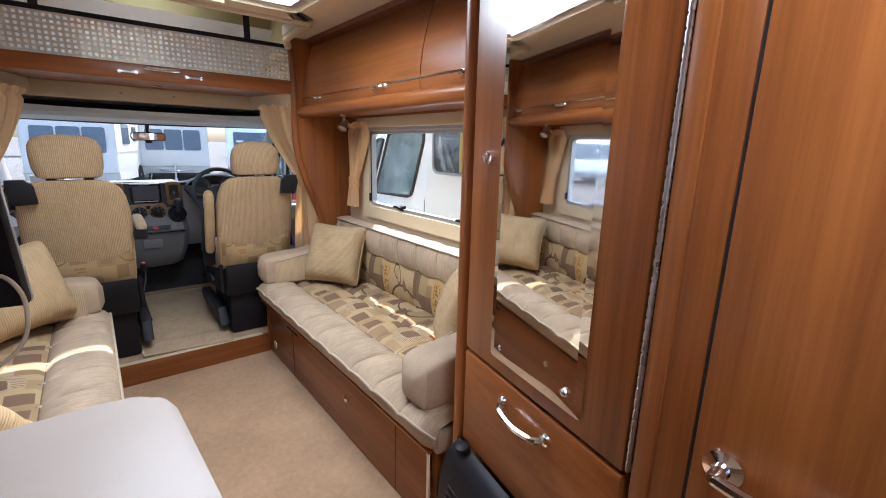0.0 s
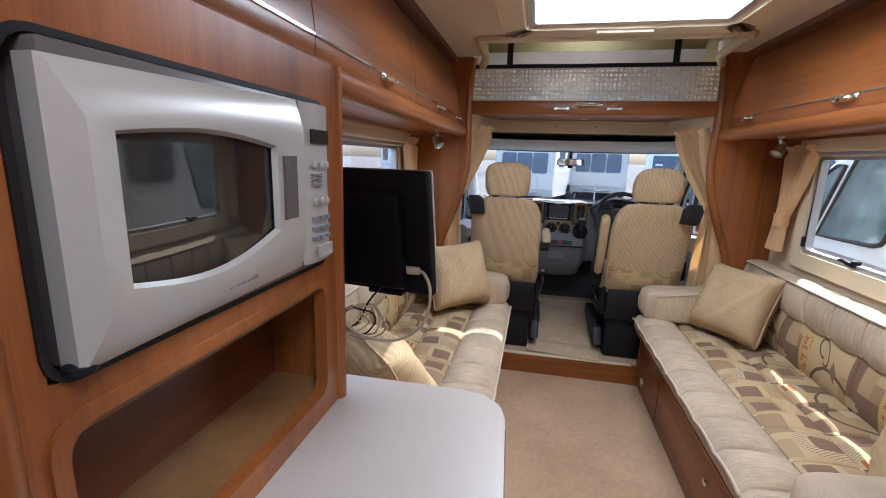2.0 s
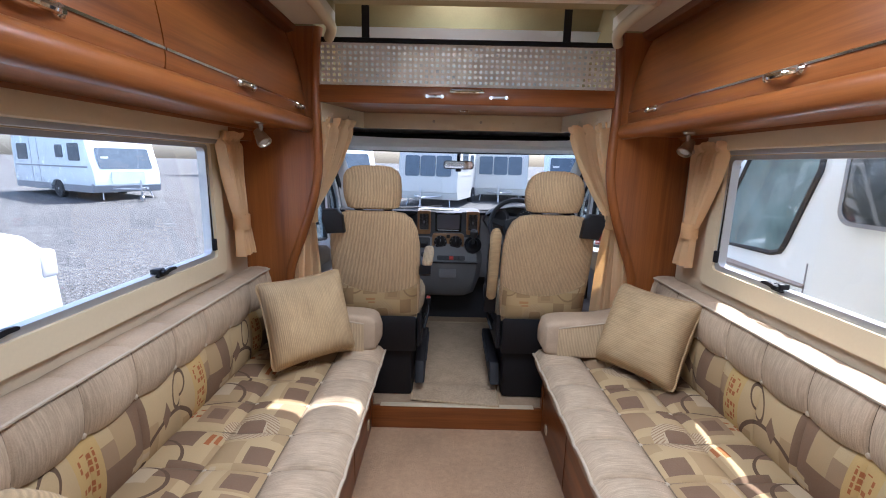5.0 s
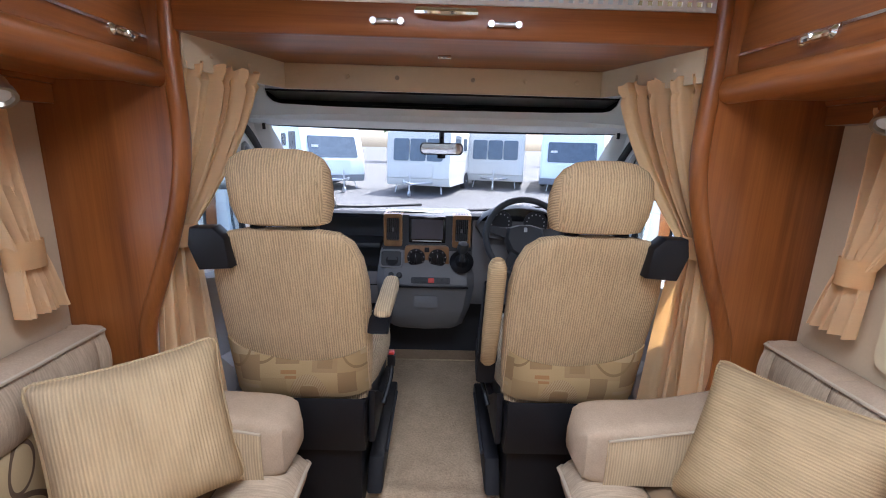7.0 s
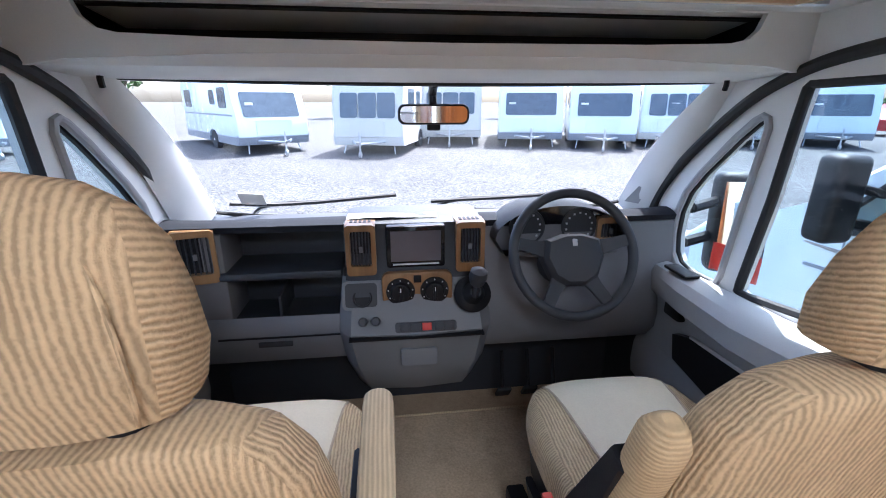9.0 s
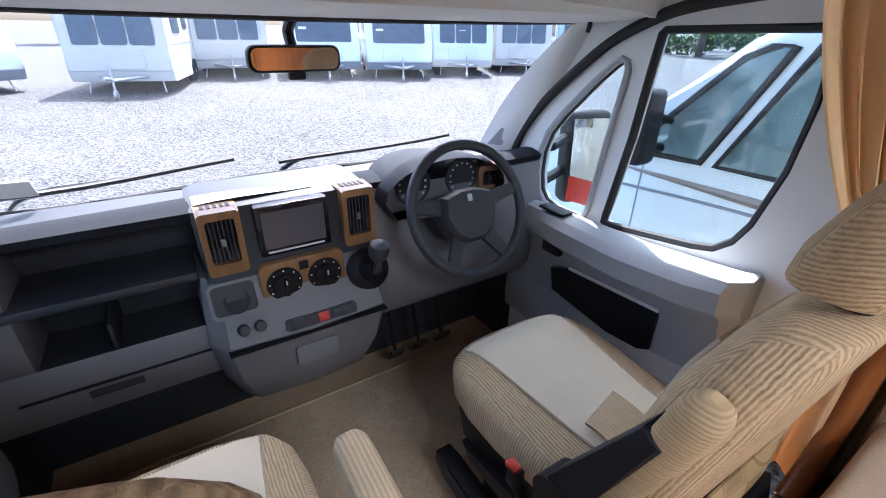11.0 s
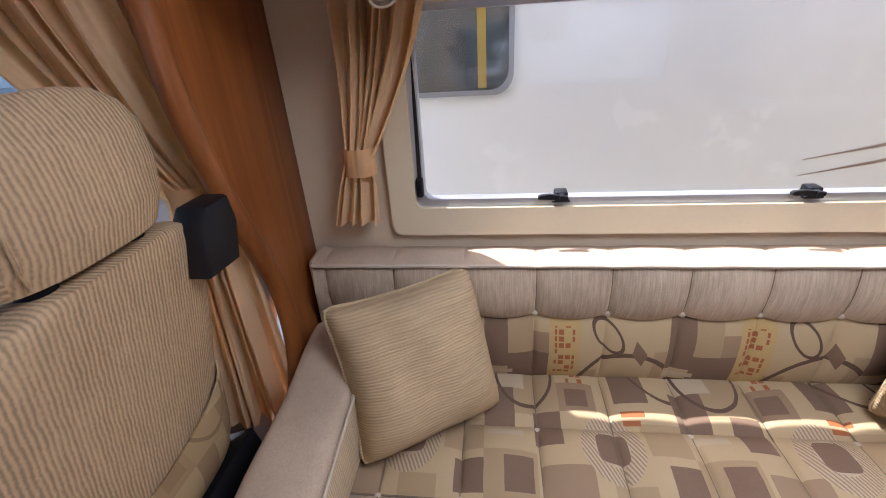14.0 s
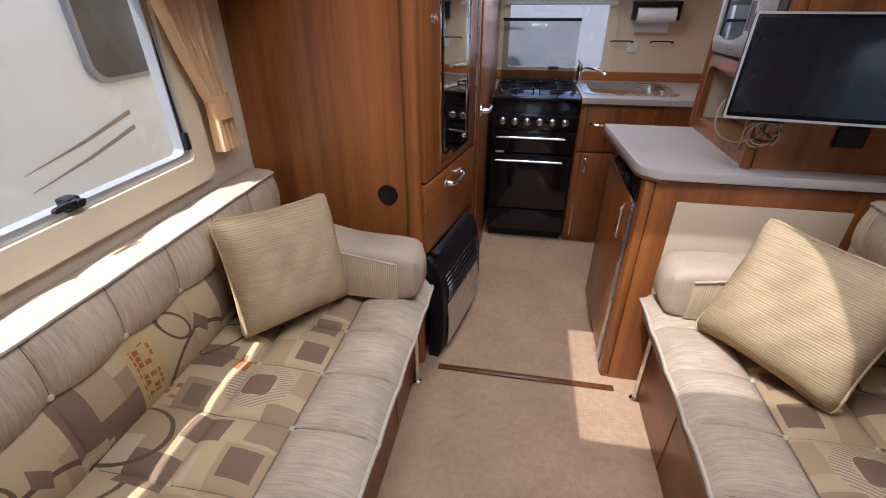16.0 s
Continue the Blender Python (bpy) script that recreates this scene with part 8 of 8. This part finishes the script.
def camper(side, sx, y_shift, label):
    """A white coachbuilt camper parked alongside; sx is its near flank."""
    s = side
    gz = -0.55
    root = thing("motorhome", (s * (sx + 1.1), y_shift, gz), label, "motorhome", "parked motorhomes")
    x0, x1 = sx, sx + 2.2

    def X(a, b):
        return sorted((s * a, s * b))

    def Y(v):
        return v + y_shift
    bm = bmesh.new()
    prism(bm, [(Y(-4.2), -0.15), (Y(-4.3), 0.2), (Y(-4.3), 2.1), (Y(-4.15), 2.28), (Y(2.55), 2.28), (Y(3.1), 2.12), (Y(3.15), 1.95), (Y(2.72), 1.75), (Y(2.66), 1.4), (Y(2.72), -0.15)], "x", *X(x0, x1), 0.04, 3)
    bo = part("coach_body", bm, "body_white", root)
    bm = bmesh.new()
    box(bm, *X(x0 - 0.012, x1 + 0.012), Y(-4.25), Y(2.70), -0.28, 0.10, 0.02)
    part("skirt", bm, "body_white", root)
    cx0, cx1 = sx + 0.06, sx + 2.14
    bm = bmesh.new()
    cabp = [(2.70, -0.10), (2.70, 1.55), (3.32, 1.56), (3.60, 1.42), (4.10, 0.93), (4.75, 0.74), (4.98, 0.55), (5.02, 0.0), (4.95, -0.2), (4.55, -0.2), (4.48, 0.08), (4.2, 0.2), (3.92, 0.08), (3.85, -0.2), (2.72, -0.2)]
    prism(bm, [(Y(a), b) for a, b in cabp], "x", *X(cx0, cx1), 0.05, 3)
    cab_ob = part("cab_body", bm, "body_white", root)
    door_win = [(2.965, 0.99), (2.99, 0.945), (3.05, 0.925), (3.59, 0.908), (3.34, 1.43), (3.27, 1.475), (2.86, 1.48), (2.815, 1.45), (2.82, 1.38)]
    quarter = [(3.66, 0.908), (3.96, 0.895), (3.985, 0.94), (3.60, 1.35), (3.52, 1.39), (3.43, 1.40)]
    for nm, poly in (("door_window", door_win), ("quarter_window", quarter)):
        bm = bmesh.new()
        prism(bm, [(Y(a), b) for a, b in poly], "x", *X(cx0 - 0.006, cx0 + 0.01))
        part(nm, bm, "van_glass", cab_ob, "greenish side glass")
        bm = bmesh.new()
        tube(bm, [(s * (cx0 - 0.004), Y(a), b) for a, b in poly], 0.016, 6, closed=True, smooth=False)
        part("window_seal", bm, "rubber", cab_ob)
    bm = bmesh.new()
    sheet(bm, lambda u, v: Vector((s * (cx0 + 0.12 + (cx1 - cx0 - 0.24) * u), Y(4.08 - 0.46 * v) + 0.012, 0.965 + 0.44 * v + 0.012)), 8, 4, 0.01)
    part("windscreen", bm, "van_glass", cab_ob)
    bm = bmesh.new()
    tube(bm, [(s * (cx0 - 0.002), Y(2.85), 0.76), (s * (cx0 - 0.002), Y(3.5), 0.74), (s * (cx0 - 0.002), Y(4.08), 0.70)], 0.008, 6)
    part("door_crease", bm, "body_grey", cab_ob)
    bm = bmesh.new()
    loft(bm, [[(s * (cx0 - 0.004 - h), Y(y), z) for z, h in ((0.80 - w, 0), (0.80, 0.012), (0.80 + w, 0))] + [(s * (cx0 + 0.004), Y(y), 0.80)] for y, w in ((2.80, 0.012), (3.4, 0.022), (4.1, 0.004))])
    part("door_stripe", bm, "taupe_stripe", cab_ob, "taupe side stripe")
    bm = bmesh.new()
    box(bm, *X(cx0 - 0.004, cx0 + 0.01), Y(2.80), Y(2.806), -0.1, 0.92)
    box(bm, *X(cx0 - 0.004, cx0 + 0.01), Y(3.93), Y(3.936), 0.1, 0.88)
    part("door_joint", bm, "body_grey", cab_ob)
    bm = bmesh.new()
    box(bm, *X(cx0 - 0.012, cx0 + 0.004), Y(2.92), Y(3.04), 0.62, 0.65, 0.006)
    part("door_handle", bm, "body_grey", cab_ob)
    # mirror
    bm = bmesh.new()
    box(bm, *X(sx - 0.20, sx - 0.06), Y(3.80), Y(3.92), 0.88, 1.22, 0.035, 3)
    tube(bm, [(s * (cx0 + 0.02), Y(3.86), 0.93), (s * (sx - 0.08), Y(3.87), 0.96)], 0.022, 8)
    tube(bm, [(s * (cx0 + 0.02), Y(3.84), 1.06), (s * (sx - 0.08), Y(3.86), 1.10)], 0.018, 8)
    part("door_mirror", bm, "black", cab_ob, "black door mirror")
    bm = bmesh.new()
    box(bm, *X(cx0 - 0.01, cx0 + 0.30), Y(4.82), Y(5.0), 0.36, 0.60, 0.04, 3)
    part("headlight", bm, "lamp_grey", cab_ob)
    # house windows
    for y0, y1, z0, z1 in ((2.17, 2.60, 1.15, 1.60), (-0.35, 0.76, 1.10, 1.62), (-2.6, -1.6, 1.10, 1.62)):
        bm = bmesh.new()
        prism(bm, rounded_rect(Y(y0), Y(y1), z0, z1, 0.07, 6), "x", *X(x0 - 0.018, x0 + 0.004), 0.004)
        w = part("window", bm, "house_glass", bo, "tinted acrylic window")
        bm = bmesh.new()
        ring_prism(bm, rounded_rect(Y(y0 - 0.006), Y(y1 + 0.006), z0 - 0.006, z1 + 0.006, 0.072, 6), rounded_rect(Y(y0 + 0.012), Y(y1 - 0.012), z0 + 0.012, z1 - 0.012, 0.065, 6), "x", *X(x0 - 0.022, x0 + 0.002))
        part("window_frame", bm, "body_grey", w)
        if y1 > 2:
            bm = bmesh.new()
            box(bm, *X(x0 - 0.0215, x0 - 0.0185), Y(y0 + 0.09), Y(y0 + 0.12), z0 + 0.02, z1 - 0.02)
            part("strap", bm, "yellow", w, "yellow strap behind the glass")
    for z in (0.36, 0.42):
        bm = bmesh.new()
        box(bm, *X(x0 - 0.004, x0 + 0.002), Y(-3.9), Y(1.2), z, z + 0.02)
        part("side_stripe", bm, "taupe_stripe", bo)
    for a, b in ((0.62, 0.34), (0.595, 0.30)):
        bm = bmesh.new()
        loft(bm, [[(s * (x0 - 0.003), Y(y), z - w), (s * (x0 - 0.003), Y(y), z + w), (s * (x0 + 0.002), Y(y), z)] for y, z, w in ((1.12, 0.87 - (0.62 - a) * 2.4, 0.001), (0.88, 0.915 - (0.62 - a) * 2.4, 0.006), (0.64, 0.975 - (0.62 - a) * 2.4, 0.009))])
        part("swoosh_stripe", bm, "taupe_stripe", bo)
    for y in (4.2, -2.9):
        wheel(root, s * (sx + 0.20), Y(y), gz + 0.34, 0.34, 0.22, -s)
        wheel(root, s * (sx + 2.0), Y(y), gz + 0.34, 0.34, 0.22, s)
    return root


M["van_glass"] = speckled("greenish_van_glass", (0.13, 0.20, 0.21), 0.06, 0, 0.45, 3, 0.0, 0.9)
M["house_glass"] = speckled("dark_tinted_acrylic", (0.055, 0.068, 0.075), 0.06, 0, 0.5, 5, 0.0, 0.7)
M["taupe_stripe"] = speckled("taupe_vinyl_stripe", (0.26, 0.22, 0.19), 0.35, 0, 0.06, 20, 0.0)
camper(1, 1.68, 0.0, "white motorhome parked close beside the lounge window")
camper(-1, 3.3, -0.75, "white motorhome parked across the gravel from the coach")

# own door mirrors outside the cab
for s in (1, -1):
    om = thing("wing_mirror", (s * 1.06, 3.78, 1.0), "black wing mirror outside the cab door", "mirror", "wing mirrors")
    bm = bmesh.new()
    turned(bm, box(bm, -0.095, 0.095, 0.004, 0.10, -0.185, 0.185, 0.035, 3), pose(s * 1.105, 3.770, 0.985, -6, 0, -s * 20))
    tube(bm, [(s * 0.91, 3.80, 0.92), (s * 1.04, 3.84, 0.93)], 0.02, 8)
    tube(bm, [(s * 0.91, 3.79, 1.05), (s * 1.04, 3.84, 1.06)], 0.02, 8)
    h = part("housing", bm, "black", om)
    part("mirror_glass", all_turned(made(box, -0.075, 0.075, -0.002, 0.002, -0.15, 0.15), pose(s * 1.105, 3.770, 0.985, -6, 0, -s * 20)), "mirror", h)
    if s > 0:
        # added red sheet imitates the red reflection low in the mirror
        rb = solo("red_mirror_reflection", made(sheet, lambda u, v: Vector((1.0 + 0.15 * u, 3.76 - 0.05 * u + 0.02 * math.sin(6 * u), 0.83 + 0.10 * v - 0.05 * u)), 10, 8, 0.004), "red", "red sheet standing in for a red reflection in the wing mirror", "cover")
for x, ln in ((-0.55, 0.62), (0.22, 0.62)):
    wp = thing("windscreen_wiper", (x, 4.26, 0.98), "black windscreen wiper resting on the glass", "wiper", "wipers")
    bm = bmesh.new()
    a = [screen_pt((x - 0.18 + ln * k / 6) / 0.79, 0.05 + 0.012 * k) + Vector((0, 0.02, 0.012)) for k in range(7)]
    tube(bm, a, 0.008, 6, smooth=False)
    part("blade", bm, "black", wp)
    bm = bmesh.new()
    tube(bm, [a[3], a[2] + Vector((-0.12, 0.06, -0.02)), Vector((x - 0.2, 4.36, 0.90))], 0.009, 6)
    part("arm", bm, "black", wp)
bm = bmesh.new()
prism(bm, [(4.30, 0.78), (4.40, 0.80), (4.75, 0.62), (4.95, 0.40), (4.95, -0.2), (4.25, -0.2)], "x", -0.88, 0.88, 0.03, 3)
solo("bonnet", bm, "body_white", "white bonnet below the windscreen", "bonnet")
bm = bmesh.new()
sheet(bm, lambda u, v: screen_pt(2 * u - 1, 0) * 1.0 + Vector((0, 0.015 + 0.13 * v, -0.025 - 0.07 * v)), 24, 4, 0.01)
solo("scuttle_panel", bm, "black", "black plastic scuttle below the windscreen", "scuttle")


# added overhang, out of view, that keeps direct sun off the cab floor
bm = bmesh.new()
prism(bm, [(3.10, 2.06), (3.30, 1.985), (3.66, 1.78), (3.95, 1.58), (3.96, 1.525), (3.80, 1.50), (3.735, 1.475), (3.67, 1.61), (3.60, 1.66)], "x", -0.95, 0.95, 0.01)
solo("overcab_sun_shield", bm, "body_white", "white roof nose added over the windscreen to block the sun", "moulding")


# hedge and trees beyond the yard
def clump(bm, c, r, n, rnd):
    for _ in range(n):
        d = Vector((rnd.gauss(0, 1), rnd.gauss(0, 1), rnd.gauss(0, 0.8))).normalized() * r * rnd.random() ** 0.4
        p = Vector(c) + d
        a = Vector((rnd.gauss(0, 1), rnd.gauss(0, 1), rnd.gauss(0, 1))).normalized() * rnd.uniform(0.12, 0.3)
        b = a.cross(Vector((rnd.gauss(0, 1), rnd.gauss(0, 1), rnd.gauss(0, 1)))).normalized() * a.length * 0.6
        vs = [bm.verts.new(p + q) for q in (a, b, -a, -b)]
        bm.faces.new(vs)


rnd = random.Random(4)
for x, y, h in ((34, 22, 5.5), (40, 14, 6.0), (46, 28, 6.5), (28, 34, 6.0), (12, 44, 6.5), (-4, 46, 7.0), (-20, 40, 6.5), (-34, 24, 6.0), (4, -34, 7.0), (-10, -32, 7.0), (18, -30, 6.5)):
    gz = ground_z(x, y)
    tr = thing("tree", (x, y, gz), "leafy green tree beyond the gravel yard", "tree", "boundary trees")
    bm = bmesh.new()
    lathe(bm, (x, y, gz), (0, 0, 1), [(0, 0.28), (h * 0.3, 0.2), (h * 0.7, 0.08)], 10)
    for k in range(6):
        a = k * 1.05
        tube(bm, [(x, y, gz + h * 0.3), (x + 0.8 * math.cos(a), y + 0.8 * math.sin(a), gz + h * 0.5), (x + 1.5 * math.cos(a), y + 1.5 * math.sin(a), gz + h * 0.7)], 0.06, 6)
    part("trunk", bm, "bark", tr)
    bm = bmesh.new()
    for k in range(16):
        a, e = rnd.uniform(0, 6.28), rnd.uniform(0, 1)
        clump(bm, (x + 1.7 * math.cos(a) * (1 - e * 0.6), y + 1.7 * math.sin(a) * (1 - e * 0.6), gz + h * (0.42 + 0.5 * e)), rnd.uniform(0.7, 1.2), 110, rnd)
    part("crown", bm, "leaf", tr)
bm = bmesh.new()
for k in range(120):
    clump(bm, (22 + k * 0.25, 36 - k * 0.2 + rnd.uniform(-0.5, 0.5), 0.8 + rnd.uniform(-0.3, 0.6)), 0.8, 50, rnd)
tagged(new("hedge", finish("hedge", bm, "leaf")), "green hedge along the yard edge", "hedge", "", "stuff")
rc = thing("red_car", (24, 21, ground_z(24, 21)), "small red car parked at the yard edge", "car")
gz = ground_z(24, 21)
bm = bmesh.new()
prism(bm, [(22.2, gz + 0.25), (22.1, gz + 0.75), (22.9, gz + 0.95), (23.5, gz + 1.42), (25.0, gz + 1.45), (25.7, gz + 1.0), (26.0, gz + 0.9), (26.0, gz + 0.25)], "y", 20.2, 21.8, 0.08, 3)
rb_ = part("body", bm, "red_car", rc)
bm = bmesh.new()
prism(bm, [(23.05, gz + 0.98), (23.55, gz + 1.36), (24.9, gz + 1.38), (25.5, gz + 1.0)], "y", 20.18, 21.82)
part("side_glass", bm, "far_glass", rb_)
for x in (22.9, 25.3):
    for y in (20.25, 21.75):
        bm = bmesh.new()
        lathe(bm, (x, y, gz + 0.3), (0, 1, 0), [(-0.1, 0.2), (-0.1, 0.3), (0.1, 0.3), (0.1, 0.2)], 18)
        part("wheel", bm, "tyre", rc)
